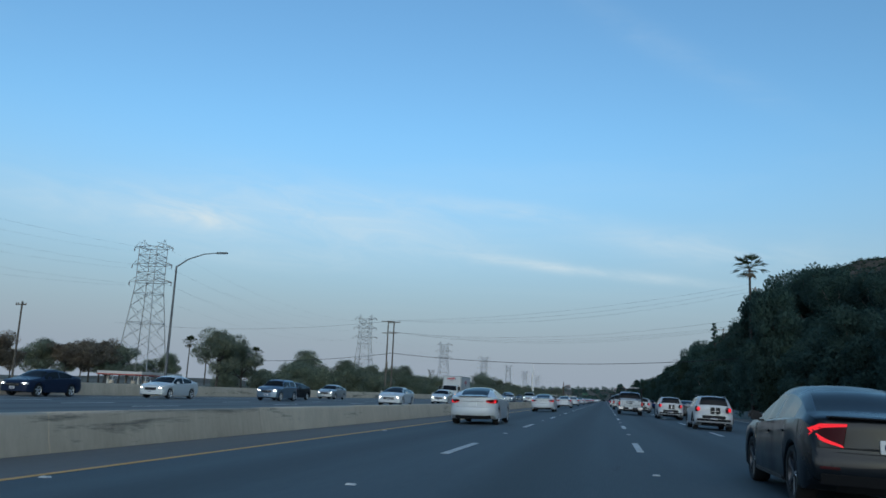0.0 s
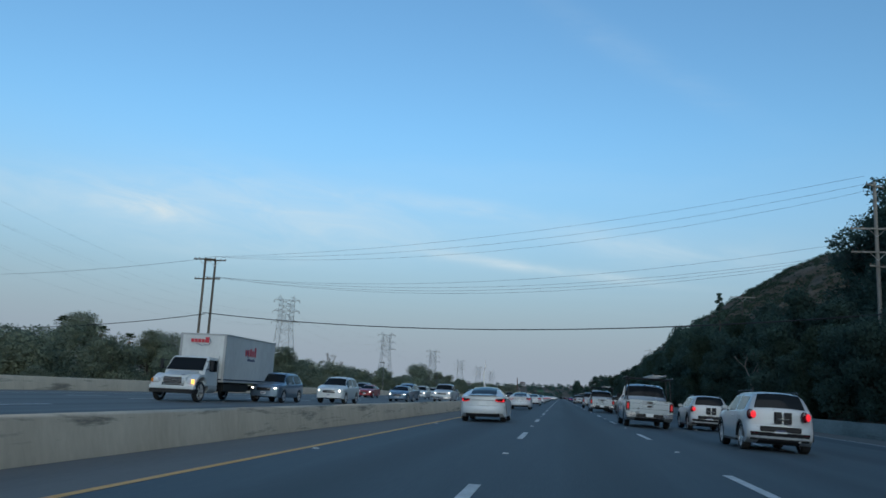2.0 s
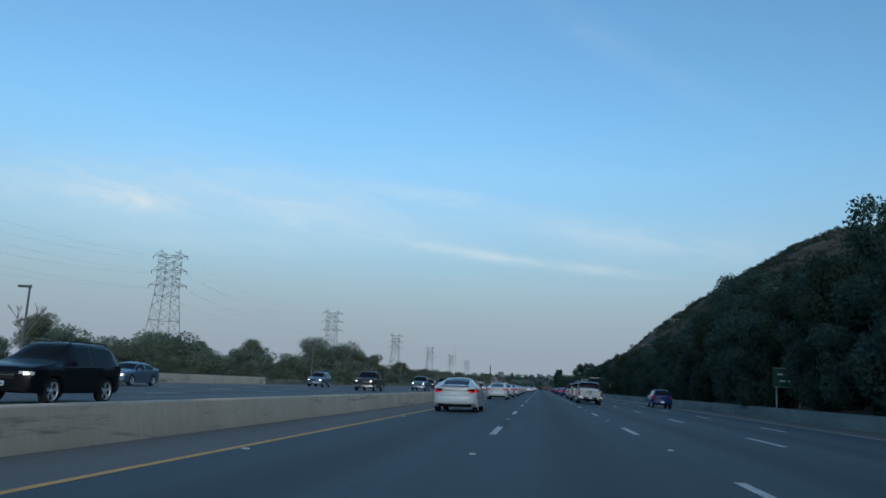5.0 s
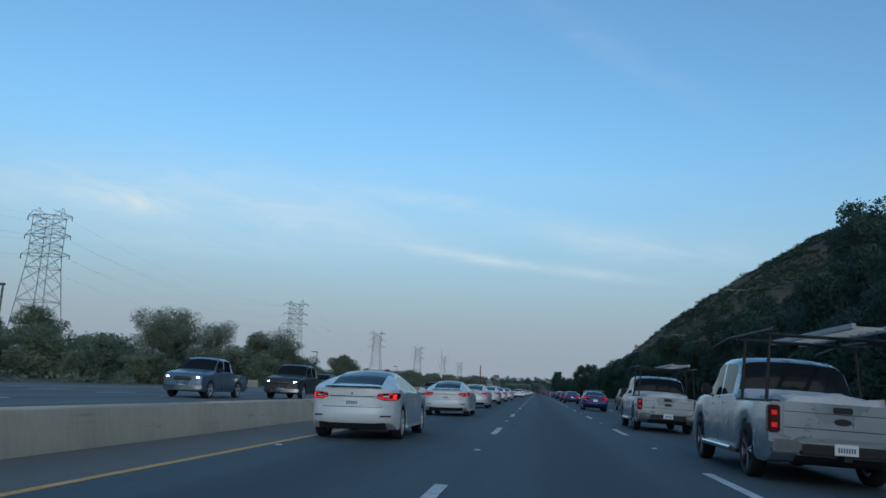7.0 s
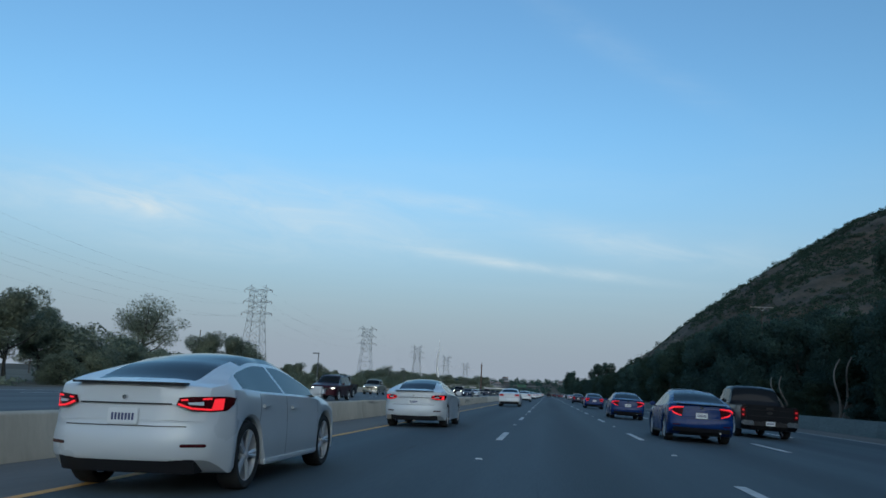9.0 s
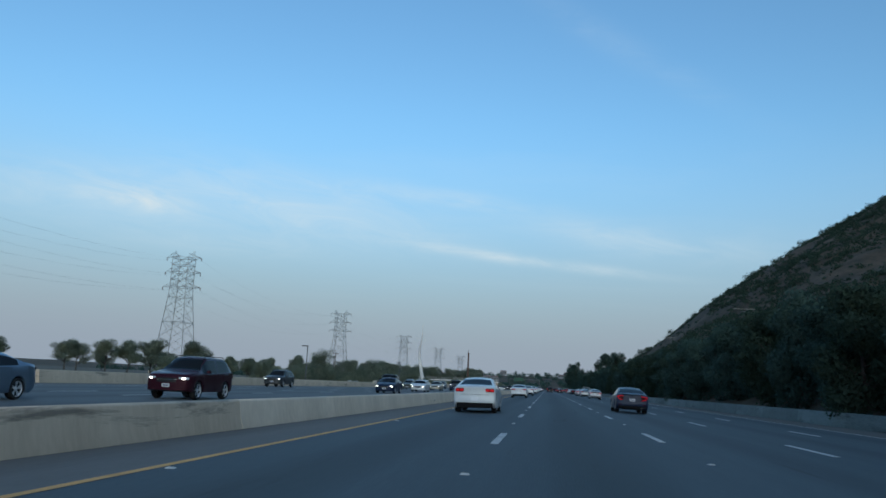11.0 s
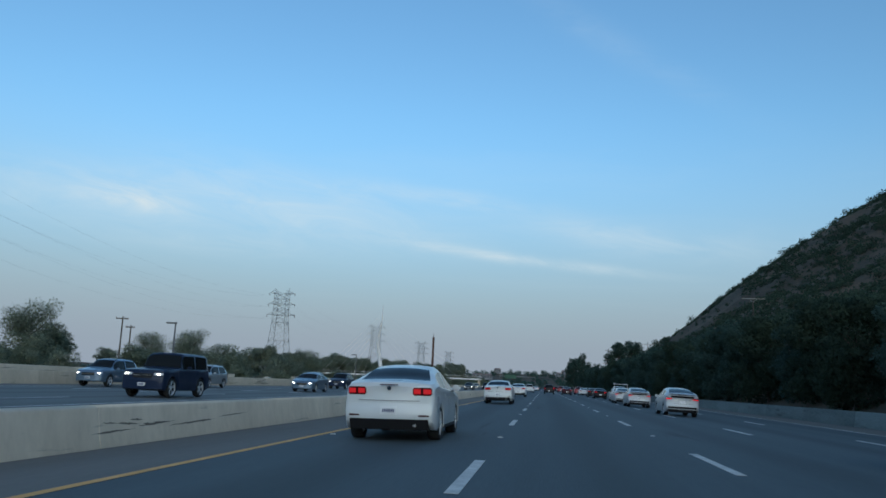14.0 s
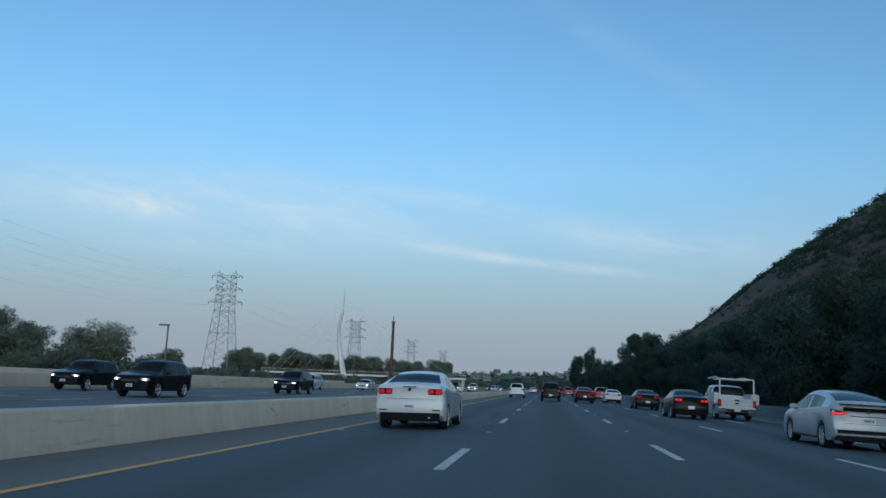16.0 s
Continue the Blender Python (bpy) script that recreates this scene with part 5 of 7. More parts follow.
def wheel_meshes(r, alloy):
    if (r, alloy) not in WHEELS:
        tyre = mesh_of("tyre", Geo().lathe_x([(-.10, r * .74), (-.115, r * .80), (-.115, r * .93), (-.09, r * .985), (-.03, r), (.03, r), (.09, r * .985), (.115, r * .93), (.115, r * .80), (.10, r * .74)], n=26), "rubber", smooth=50)
        g = Geo().lathe_x([(.085, r * .78), (.10, r * .78), (.10, r * .73), (.03, r * .70), (-.08, r * .69)], n=26)
        for k in range(5):
            for w in (-.11, .11):
                a = 2 * math.pi * k / 5 + w
                g.tube((.075, math.cos(a - w * .4) * r * .10, math.sin(a - w * .4) * r * .10), (.088, math.cos(a) * r * .72, math.sin(a) * r * .72), r * .06, r * .06, 5)
        g.lathe_x([(.05, 0), (.10, 0), (.10, r * .11), (.06, r * .15), (.02, r * .15)], n=12)
        disc = Geo().lathe_x([(.0, 0), (.0, r * .52), (-.05, r * .54)], n=18)
        WHEELS[(r, alloy)] = (tyre, mesh_of("rim", g, alloy, smooth=40), mesh_of("brake_disc", disc, "underbody"))
    return WHEELS[(r, alloy)]


def add_wheels(root, W, r, axles, alloy="alloy", full=True):
    tyre, rim, disc = wheel_meshes(r, alloy)
    if not full:                                # tyre and rim as one mesh, far off
        key = (r, alloy, "joined")
        if key not in WHEELS:
            prof = [(-.10, r * .70), (-.115, r * .92), (-.06, r), (.06, r), (.115, r * .92), (.105, r * .72), (.07, r * .66), (.055, r * .24), (.085, r * .16), (.085, .001)]
            WHEELS[key] = mesh_of("wheel", Geo().lathe_x(prof, n=20), ["rubber", alloy, "underbody"], smooth=50)
            m = len(prof) - 1                   # five spokes: two faces of alloy, two of shadow gap
            WHEELS[key].polygons.foreach_set("material_index", [0 if i % m < 5 else (2 if i % m == 6 and i // m % 4 > 1 else 1) for i in range(20 * m)])
        tyre = WHEELS[key]
    for y in axles:
        for s in (-1, 1):
            w = part("wheel", tyre, None, root)
            w.matrix_local = pose(s * (W / 2 - .135), y, r, 0, 0, 0 if s > 0 else 180)
            if full:
                part("rim", rim, None, w)
                part("brake_disc", disc, None, w)


def car(kind, mat, label, category="car", tail="tail_lit", head="head_lit", alloy="alloy", detail=False, name="car", roof=None, group="", seen="both"):
    """A vehicle from lofted cross-sections: body, glass, lamps, bumpers, mirrors, plate and wheels."""
    K = KINDS[kind]
    L, W, r, axles = K["L"], K["W"], K["r"], K["axles"]
    top, belt = curve_through(K["top"]), curve_through(K["belt"])
    root = thing(name, label, category, group=group)
    rear_only, front_only = seen == "rear" and not detail, seen == "front" and not detail
    bed = K.get("bed", 0.0)
    R = r * 1.14
    ys = {0.0, .02, .05, .1, .2, L - .02, L - .05, L - .1, L - .2, L}
    ys |= {L * i / 34 for i in range(35)}
    for a in axles:
        ys |= {a + s * R * k for s in (-1, 1) for k in (1.001, .985, .93, .82, .65, .42, .2, 0)}
    for k in ("rear", "wind", "side", "post"):
        ys |= set(K[k])
    for k in ("top", "belt"):
        ys |= {p[0] for p in K[k]}
    ys = sorted(y for y in ys if 0 <= y <= L)
    clean = [ys[0]]
    for y in ys[1:]:
        if y - clean[-1] > .012 or y in K["rear"] or y in K["wind"] or y in K["side"] or y in K["post"]:
            clean.append(y)
    ys = clean
    low = .21 if kind not in ("pickup", "offroad", "suv") else .30
    boxy = kind in ("pickup", "offroad")
    tail_w, nose_w, pull = (.985, .90, .13) if boxy else (.86 if kind == "fastback" else .90, .83, .35 if kind == "fastback" else .23)
    w = W / 2

    def section(y):
        """Half an outline across the vehicle, from the middle of the floor up over the side to the middle of the roof."""
        e0, e1 = min(1, y / .42), min(1, (L - y) / .75)
        hw = w * (tail_w + (1 - tail_w) * math.sqrt(max(0, 1 - (1 - e0) ** 2))) * (nose_w + (1 - nose_w) * math.sqrt(max(0, 1 - (1 - e1) ** 2.4)))
        base = low + .14 * (1 - min(1, y / .35)) ** 2 + .06 * (1 - min(1, (L - y) / .4)) ** 2
        zb = base
        for a in axles:
            dy = abs(y - a)
            if dy < R:
                zb = max(zb, r + math.sqrt(R * R - dy * dy) * .985)
        tz, bz = top(y), min(belt(y), top(y) - .005)
        zb = min(zb, bz - .06)
        base = min(base, bz - .07)
        cab = min(1.0, max(0.0, (tz - bz - .03) / .40))
        wr = hw * (.93 - pull * cab)
        wg = hw * (.945 - .01 * cab)
        crown = .015 + .02 * cab
        glass = float(np.interp(y, (.4, 1.5), (.62, .86))) if kind == "fastback" else .86
        edge = tz - (.012 + .055 * cab)
        return [(0, base - .01), (.60 * hw, base - .01), (.62 * hw, zb), (.955 * hw, zb), (hw * .985, zb + .05 * (bz - zb) + .01), (hw, zb + .40 * (bz - zb)), (hw * .992, zb + .74 * (bz - zb)), (hw * .965, bz - .012),
                (wg, bz + .012 * cab), (wr + .018 * cab + (wg - wr) * .10, edge - .04 * cab), (wr, edge), (wr * glass, tz - .004), (wr * .4, tz + crown * .8), (0, tz + crown)]

    def warp(q):
        """Curves tail and nose in plan, and lets the bumper stand out below the boot lid."""
        x, y, z = q
        if y < .6 and not boxy:
            f = max(0.0, min(1.0, 1 - y / .6))
            y += f * (float(np.interp(z, (.25, .40, .55, .68, .95, 1.05), (.10, .0, -.012, .045, .045, 0))) + (.11 * (x / w) ** 2 if kind != "fastback" else .10 * (x / w) ** 2 + .34 * (x / w) ** 6))
        if y > L - .5:
            y -= min(1.0, (y - L + .5) / .5) * (.10 if boxy else .17) * (x / w) ** 2
        return (x, y, z)

    def put(nm, g, mt, parent=root, lab="", **k):
        g.v = [warp(q) for q in g.v]
        return part(nm, g, mt, parent, lab, **k)

    def slab(x0, x1, y0, y1, z0, z1, m=8):
        """A bar across the tail or nose, in steps so that it can follow the curve."""
        g = Geo()
        xs = [x0 + (x1 - x0) * i / m for i in range(m + 1)]
        v = [(x, yy, zz) for x in xs for yy, zz in ((y0, z0), (y1, z0), (y1, z1), (y0, z1))]
        f = [(4 * i + j, 4 * i + 4 + j, 4 * i + 4 + (j + 1) % 4, 4 * i + (j + 1) % 4) for i in range(m) for j in range(4)]
        return g.add(v, f + [(0, 1, 2, 3), (4 * m + 3, 4 * m + 2, 4 * m + 1, 4 * m)])

    rows = [section(y) for y in ys]
    n = len(rows[0])

    def inside(y0, y1, span_):
        return y0 >= span_[0] - 1e-6 and y1 <= span_[1] + 1e-6

    G = {k: Geo() for k in ("body", "windshield", "rear_window", "side_window", "roof_panel", "underside")}
    side = {}
    for i in range(len(ys) - 1):
        a, b = ys[i], ys[i + 1]
        if bed and b <= bed + .12:
            cut = 8
        else:
            cut = n - 1
        for j in range(n - 1):
            if j >= cut:
                continue
            key = "body"
            if j >= 10 and inside(a, b, K["wind"]):
                key = "windshield"
            elif j >= (10 if boxy else 11) and inside(a, b, K["rear"]):
                key = "rear_window"
            elif j >= 10 and K.get("glass_roof") and K["rear"][1] <= a and b <= K["wind"][0]:
                key = "roof_panel"
            elif j >= 9 and roof and K["rear"][0] - .1 <= a and b <= K["wind"][1]:
                key = "roof_panel"
            elif j == 8 and inside(a, b, K["side"]) and not inside(a, b, K["post"]):
                key = ("side_window", b <= K["post"][0] + 1e-6)
            elif j < 2:
                key = "underside"
            for s in (1, -1):
                q = [(s * rows[i][j][0], a, rows[i][j][1]), (s * rows[i + 1][j][0], b, rows[i + 1][j][1]), (s * rows[i + 1][j + 1][0], b, rows[i + 1][j + 1][1]), (s * rows[i][j + 1][0], a, rows[i][j + 1][1])]
                g = side.setdefault((key[1], s), Geo()) if isinstance(key, tuple) else G[key]
                q = [warp(p_) for p_ in q]
                g.add(q if s < 0 else q[::-1], [(0, 1, 2, 3)])
    for i in (0, len(ys) - 1):
        m = (n - 1 if i else 8) if bed else n - 1
        for j in range(1, m):
            (xa, za), (xb, zb_) = rows[i][j], rows[i][j + 1]
            for k in range(8):
                t0, t1 = k / 4 - 1, (k + 1) / 4 - 1
                q = [warp(p_) for p_ in ((xa * t0, ys[i], za), (xa * t1, ys[i], za), (xb * t1, ys[i], zb_), (xb * t0, ys[i], zb_))]
                G["body"].add(q, [(0, 1, 2, 3)])

    def weld(nm, g, mt, lab=""):
        if not g.f:
            return None
        me = mesh_of(nm, g, mt, smooth=0)
        bm = bmesh.new()
        bm.from_mesh(me)
        bmesh.ops.remove_doubles(bm, verts=bm.verts, dist=.0006)
        bmesh.ops.recalc_face_normals(bm, faces=bm.faces)
        bm.to_mesh(me)
        bm.free()
        me.shade_smooth()
        me.set_sharp_from_angle(angle=radians(32))
        return part(nm, me, None, root, lab)

    weld("body", G["body"], mat)
    weld("underside", G["underside"], "underbody")
    weld("windshield", G["windshield"], "car_glass", "dark tinted windscreen")
    weld("rear_window", G["rear_window"], "car_glass", "dark tinted rear window")
    weld("roof_panel", G["roof_panel"], roof or "car_glass", "dark roof panel")
    for g in side.values():
        weld("side_window", g, "car_glass")
    add_wheels(root, W, r, axles, alloy, detail)
    # rear end
    z0, z1 = K["tail_z"]
    upright = kind in ("suv", "compact", "minivan", "offroad")
    for s in (-1, 1):
        if kind == "pickup":
            t = put("tail_light", Geo().box(s * (w - .085) - .085, s * (w - .085) + .085, -.03, .10, z0, z1), "tail_red", root, "upright red tail light", bevel=.02)
            for za, zb in ((z0 + .05, (z0 + z1) / 2 - .03), ((z0 + z1) / 2 + .03, z1 - .05)) if detail else ((z0 + .06, z1 - .06),):
                put("lamp_core", Geo().box(s * (w - .085) - .045, s * (w - .085) + .045, -.036, -.02, za + .015, zb - .015), tail, t, bevel=.015)
        elif kind == "sedan":
            t = put("tail_light", slab(s * w * .50, s * w * .90, -.016, .05, z0, z1, 6), "tail_red", root, "paired square red tail lights", bevel=.02)
            for xa, xb in ((.71, .885), (.515, .68)):
                put("lamp_core", slab(s * w * xa, s * w * xb, -.026, .0, z0 + .018, z1 - .018, 3), tail, t, bevel=.022)
        elif kind == "hybrid":
            t = put("tail_light", shell(Geo().add([(s * w * .58, -.010, z1 - .09), (s * w * .86, -.008, z1 - .135), (s * w * .95, .08, z1 - .15), (s * w * .965, .14, z1 + .02), (s * w * .86, -.006, z1), (s * w * .58, -.010, z1 - .055)], [(0, 1, 4, 5), (1, 2, 3, 4)]), .02, s), "tail_red", root, "tapering red tail light", smooth=25)
            put("lamp_strip", shell(Geo().add([(s * w * .60, -.022, z1 - .085), (s * w * .86, -.020, z1 - .12), (s * w * .94, .05, z1 - .135), (s * w * .945, .07, z1 - .075), (s * w * .86, -.018, z1 - .062), (s * w * .60, -.022, z1 - .058)], [(0, 1, 4, 5), (1, 2, 3, 4)]), .012, s), tail, t, smooth=25)
            put("clear_lens", shell(Geo().add([(s * w * .84, -.018, z1 - .055), (s * w * .93, .045, z1 - .06), (s * w * .935, .06, z1 - .01), (s * w * .85, -.014, z1 - .012)], [(0, 1, 2, 3)]), .01, s), "head_off", t, "pale clear lens", smooth=25)
        elif kind == "coupe_sedan":
            zm = (z0 + z1) / 2 + .02
            t = put("tail_light", shell(Geo().add([(s * w * .58, -.010, z0 + .01), (s * w * .78, -.008, z0 + .055), (s * w * .94, .06, zm - .02), (s * w * .955, .08, zm + .03), (s * w * .84, -.006, z1 - .03), (s * w * .54, -.010, z1 - .015)], [(0, 1, 4, 5), (1, 2, 3, 4)]), .02, s), "tail_red", root, "red C-shaped tail light", smooth=25)
            put("upper_strip", shell(Geo().add([(s * w * .54, -.022, z1 - .042), (s * w * .80, -.020, z1 - .068), (s * w * .93, .045, zm - .005), (s * w * .96, .075, zm + .035), (s * w * .84, -.016, z1 - .024), (s * w * .54, -.022, z1 - .012)], [(0, 1, 4, 5), (1, 2, 3, 4)]), .012, s), tail, t, smooth=25)
            put("lower_strip", shell(Geo().add([(s * w * .58, -.022, z0), (s * w * .78, -.020, z0 + .045), (s * w * .95, .07, zm - .03), (s * w * .91, .03, zm + .005), (s * w * .77, -.020, z0 + .083), (s * w * .60, -.022, z0 + .028)], [(0, 1, 4, 5), (1, 2, 3, 4)]), .012, s), tail, t, smooth=25)
        elif kind == "fastback":
            t = put("tail_light", shell(Geo().add([(s * w * .55, -.014, z1 - .085), (s * w * .70, -.013, z0 + .01), (s * w * .86, -.012, z0), (s * w * .95, .05, z0 + .01), (s * w * .985, .20, z0 + .07), (s * w * .985, .40, z1 - .01), (s * w * .95, .08, z1 + .005), (s * w * .86, -.012, z1 + .002), (s * w * .70, -.013, z1 - .004), (s * w * .58, -.014, z1 - .015)],
                                                  [(0, 1, 8, 9), (1, 2, 7, 8), (2, 3, 6, 7), (3, 4, 5, 6)]), .022, s), "tail_red", root, "tapering red tail light", smooth=25)
            put("lamp_strip", shell(Geo().add([(s * w * .57, -.026, z1 - .085), (s * w * .70, -.025, z0 + .022), (s * w * .86, -.024, z0 + .012), (s * w * .86, -.024, z0 + .030), (s * w * .70, -.025, z0 + .040), (s * w * .58, -.026, z1 - .065)], [(0, 1, 4, 5), (1, 2, 3, 4)]), .01, s), tail, t, smooth=25)
            put("lamp_strip", shell(Geo().add([(s * w * .86, -.024, z0 + .014), (s * w * .93, .015, z0 + .02), (s * w * .935, .045, z1 - .015), (s * w * .88, -.014, z1 - .02)], [(0, 1, 2, 3)]), .01, s), tail, t, smooth=25)
            put("lamp_strip", shell(Geo().add([(s * w * .60, -.026, z1 - .045), (s * w * .86, -.024, z1 - .028), (s * w * .86, -.024, z1 - .010), (s * w * .60, -.026, z1 - .030)], [(0, 1, 2, 3)]), .01, s), tail, t, smooth=25)
            put("lens_core", shell(Geo().add([(s * w * .68, -.026, z0 + .065), (s * w * .80, -.025, z0 + .06), (s * w * .80, -.025, z1 - .05), (s * w * .66, -.026, z1 - .06)], [(0, 1, 2, 3)]), .01, s), "head_off", t, "pale clear lens", smooth=25)
        elif kind == "compact":
            t = put("tail_light", Geo().lathe_x([(-.03, 0), (-.028, .085), (-.01, .112), (.05, .118)], n=20), "tail_red", root, "rounded red tail light")
            t.matrix_local = pose(s * w * .77, .045, .965, 0, 0, 90) @ pose(0, 0, 0, 0, 0, 12 * s) @ Matrix.Diagonal((1, .86, 1.18, 1))
            part("lamp_core", Geo().lathe_x([(-.045, 0), (-.045, .035), (-.04, .075), (-.02, .085)], n=20), tail, t)
        elif upright:
            t = put("tail_light", shell(Geo().add([(s * w * .74, -.018, z0), (s * w * .88, -.01, z0), (s * w * .985, .12, z0 + .02), (s * w * .985, .16, z1), (s * w * .88, .03, z1), (s * w * .74, .0, z1)], [(0, 1, 4, 5), (1, 2, 3, 4)]), .022, s), "tail_red", root, "red tail light", smooth=25)
            for za, zb in ((z0 + .03, (z0 + z1) / 2 - .015), ((z0 + z1) / 2 + .015, z1 - .03)) if detail else ((z0 + .04, z1 - .04),):
                put("lamp_core", Geo().box(s * w * .81 - .045, s * w * .81 + .045, -.035, .0, za, zb), tail, t, bevel=.012)
        else:
            t = put("tail_light", shell(Geo().add([(s * w * .50, -.014, z0 + .02), (s * w * .84, -.012, z0 - .01), (s * w * .95, .04, z0 + .01), (s * w * .985, .30, z0 + .08), (s * w * .985, .34, z1 - .01), (s * w * .95, .06, z1), (s * w * .84, -.012, z1 + .01), (s * w * .54, -.014, z1 - .01)], [(0, 1, 6, 7), (1, 2, 5, 6), (2, 3, 4, 5)]), .022, s), "tail_red", root, "red tail light", smooth=25)
            put("lamp_strip", shell(Geo().add([(s * w * .50, -.026, z0 + .025), (s * w * .84, -.024, z0), (s * w * .92, .0, z0), (s * w * .92, .0, z0 + .03), (s * w * .84, -.024, z0 + .03), (s * w * .50, -.026, z0 + .05)], [(0, 1, 4, 5), (1, 2, 3, 4)]), .01, s), tail, t, smooth=25)
            put("lamp_strip", shell(Geo().add([(s * w * .86, -.024, z0 + .02), (s * w * .935, .01, z0 + .02), (s * w * .95, .05, z1 - .015), (s * w * .88, -.016, z1 - .005)], [(0, 1, 2, 3)]), .01, s), tail, t, smooth=25)
            put("lamp_strip", shell(Geo().add([(s * w * .54, -.026, z1 - .04), (s * w * .88, -.024, z1 - .03), (s * w * .88, -.022, z1 - .005), (s * w * .54, -.026, z1 - .02)], [(0, 1, 2, 3)]), .01, s), tail, t, smooth=25)
        if not detail:                          # far off: fewer lit strips, none on the side away from view
            for c in list(t.children)[0 if front_only else 2:]:
                bpy.data.objects.remove(c)
        if detail:
            put("reflector", Geo().box(s * w * .74 - .10, s * w * .74 + .10, -.012, .04, .47, .50), "tail_red", root, bevel=.006)
        # nose
        hz = belt(L - .18) - .09
        h = put("headlight", slab(s * w * .50, s * w * .90, L - .34, L - .012, hz - .06, hz + .05, 4), "head_off", root, "clear headlight lens", bevel=.02)
        if not rear_only:
            put("lamp_core", slab(s * w * .66, s * w * .79, L - .03, L + .004, hz - .035, hz + .02, 3), head, h)
        # mirror
        my = K["wind"][1] - .50
        mz = belt(my) + .06
        m_ = part("door_mirror", Geo().box(min(s * (w - .04), s * (w + .15)), max(s * (w - .04), s * (w + .15)), my - .09, my + .06, mz - .045, mz + .085 + (.08 if kind == "pickup" else 0)), mat if kind != "pickup" else "black_plastic", root, bevel=.035)
        if detail:
            part("mirror_arm", Geo().box(min(s * (w - .13), s * w), max(s * (w - .13), s * w), my - .03, my + .03, mz - .06, mz - .03), "black_plastic", m_)
        if detail:
            for hy in ((K["side"][0] + K["post"][0]) / 2 - .05, K["post"][1] + .22):
                hb_ = section(hy)[6]
                part("door_handle", Geo().box(min(s * (hb_[0] - .01), s * (hb_[0] + .03)), max(s * (hb_[0] - .01), s * (hb_[0] + .03)), hy - .10, hy + .10, belt(hy) - .16, belt(hy) - .13), mat if kind != "pickup" else "chrome", root, bevel=.01)
            for hy in (K["post"][0] + .04, max(K["side"][0], axles[0] + R * .62), K["wind"][1] - .24):
                g = Geo()
                prof = [section(hy)[j] for j in (4, 5, 6, 7)]
                for (xa, za), (xb, zb_) in zip(prof, prof[1:]):
                    g.add([(s * (xa + .002), hy - .005, za), (s * (xa + .002), hy + .005, za), (s * (xb + .002), hy + .005, zb_), (s * (xb + .002), hy - .005, zb_)], [(0, 1, 2, 3)])
                part("door_gap", g, "underbody", root)
            part("sill_trim", Geo().box(min(s * (w - .06), s * (w + .004)), max(s * (w - .06), s * (w + .004)), axles[0] + R + .05, axles[1] - R - .05, low + .005, low + .07), "black_plastic" if kind != "fastback" else mat, root, bevel=.015)
            if kind == "pickup":
                part("step_bar", Geo().tube((s * (w + .02), axles[0] + R + .3, .36), (s * (w + .02), axles[1] - R - .1, .36), .045, n=9), "chrome", root)
    if kind == "pickup":
        part("bed_floor", Geo().box(-w + .08, w - .08, .06, bed + .1, .78, .82), "black_plastic", root)
        for s in (-1, 1):
            part("bed_side", Geo().box(min(s * (w - .17), s * (w - .06)), max(s * (w - .17), s * (w - .06)), .02, bed + .10, .78, 1.155), mat, root, bevel=.02)
            part("bed_rail", Geo().box(min(s * (w - .18), s * (w - .04)), max(s * (w - .18), s * (w - .04)), .02, bed + .1, 1.145, 1.175), "black_plastic", root, bevel=.01)
        part("bed_front", Geo().box(-w + .08, w - .08, bed + .06, bed + .12, .78, 1.2), mat, root)
        tg = part("tailgate", Geo().box(-w + .19, w - .19, -.03, .04, .66, 1.165), mat, root, bevel=.02)
        # Dark strips paint the shade line of two pressed tailgate creases.
        part("tailgate_crease", Geo().box(-w + .22, w - .22, -.034, -.028, .80, .812), "underbody", tg)
        part("tailgate_crease", Geo().box(-w + .22, w - .22, -.034, -.028, 1.02, 1.03), "underbody", tg)
        part("tailgate_handle", Geo().box(-.13, .13, -.045, -.028, 1.04, 1.12), "black_plastic", tg, bevel=.01)
        part("badge", Geo().lathe_x([(0, 0), (0, .07), (.02, .055), (.02, 0)], n=16), "black_plastic", tg).matrix_local = pose(0, -.03, .92, 0, 0, -90) @ Matrix.Diagonal((1, 1.7, .7, 1))
        bumper = part("rear_bumper", Geo().box(-w + .42, w - .42, -.13, .03, .45, .60), "black_plastic", root, "black step bumper", bevel=.02)
        for s in (-1, 1):
            part("bumper_corner", Geo().box(min(s * (w - .02), s * (w - .43)), max(s * (w - .02), s * (w - .43)), -.15, .03, .47, .64), "chrome", bumper, "chrome bumper corner", bevel=.035)
        part("hitch", Geo().box(-.05, .05, -.22, .1, .40, .46), "underbody", root)
        py, pz = -.155, .55
    else:
        if not front_only:
            put("bumper_valance", slab(-w * (.74 if kind == "fastback" else .84), w * (.74 if kind == "fastback" else .84), .012 if kind == "fastback" else -.018, .3, .22 if kind in ("fastback", "sedan", "hybrid") else .30, .365 if kind == "fastback" else (.52 if kind == "compact" else .50 if kind == "hybrid" else .42), 20), "black_plastic", root, bevel=.01)
        py, pz = (-.012, .745) if kind in ("fastback", "coupe_sedan", "hybrid") else (-.014, .58)
        if not front_only:
            put("trunk_gap", slab(-w * .66, w * .66, -.008, .01, *((.755, .763) if kind == "sedan" else (.655, .663))), "underbody", root)
        if kind in ("fastback", "hybrid") and not front_only:
            put("trunk_trim", slab(-w * .50, w * .50, -.010, .01, .862 if kind == "fastback" else pz + .09, .874 if kind == "fastback" else pz + .105), "black_plastic" if kind == "fastback" else "chrome", root)
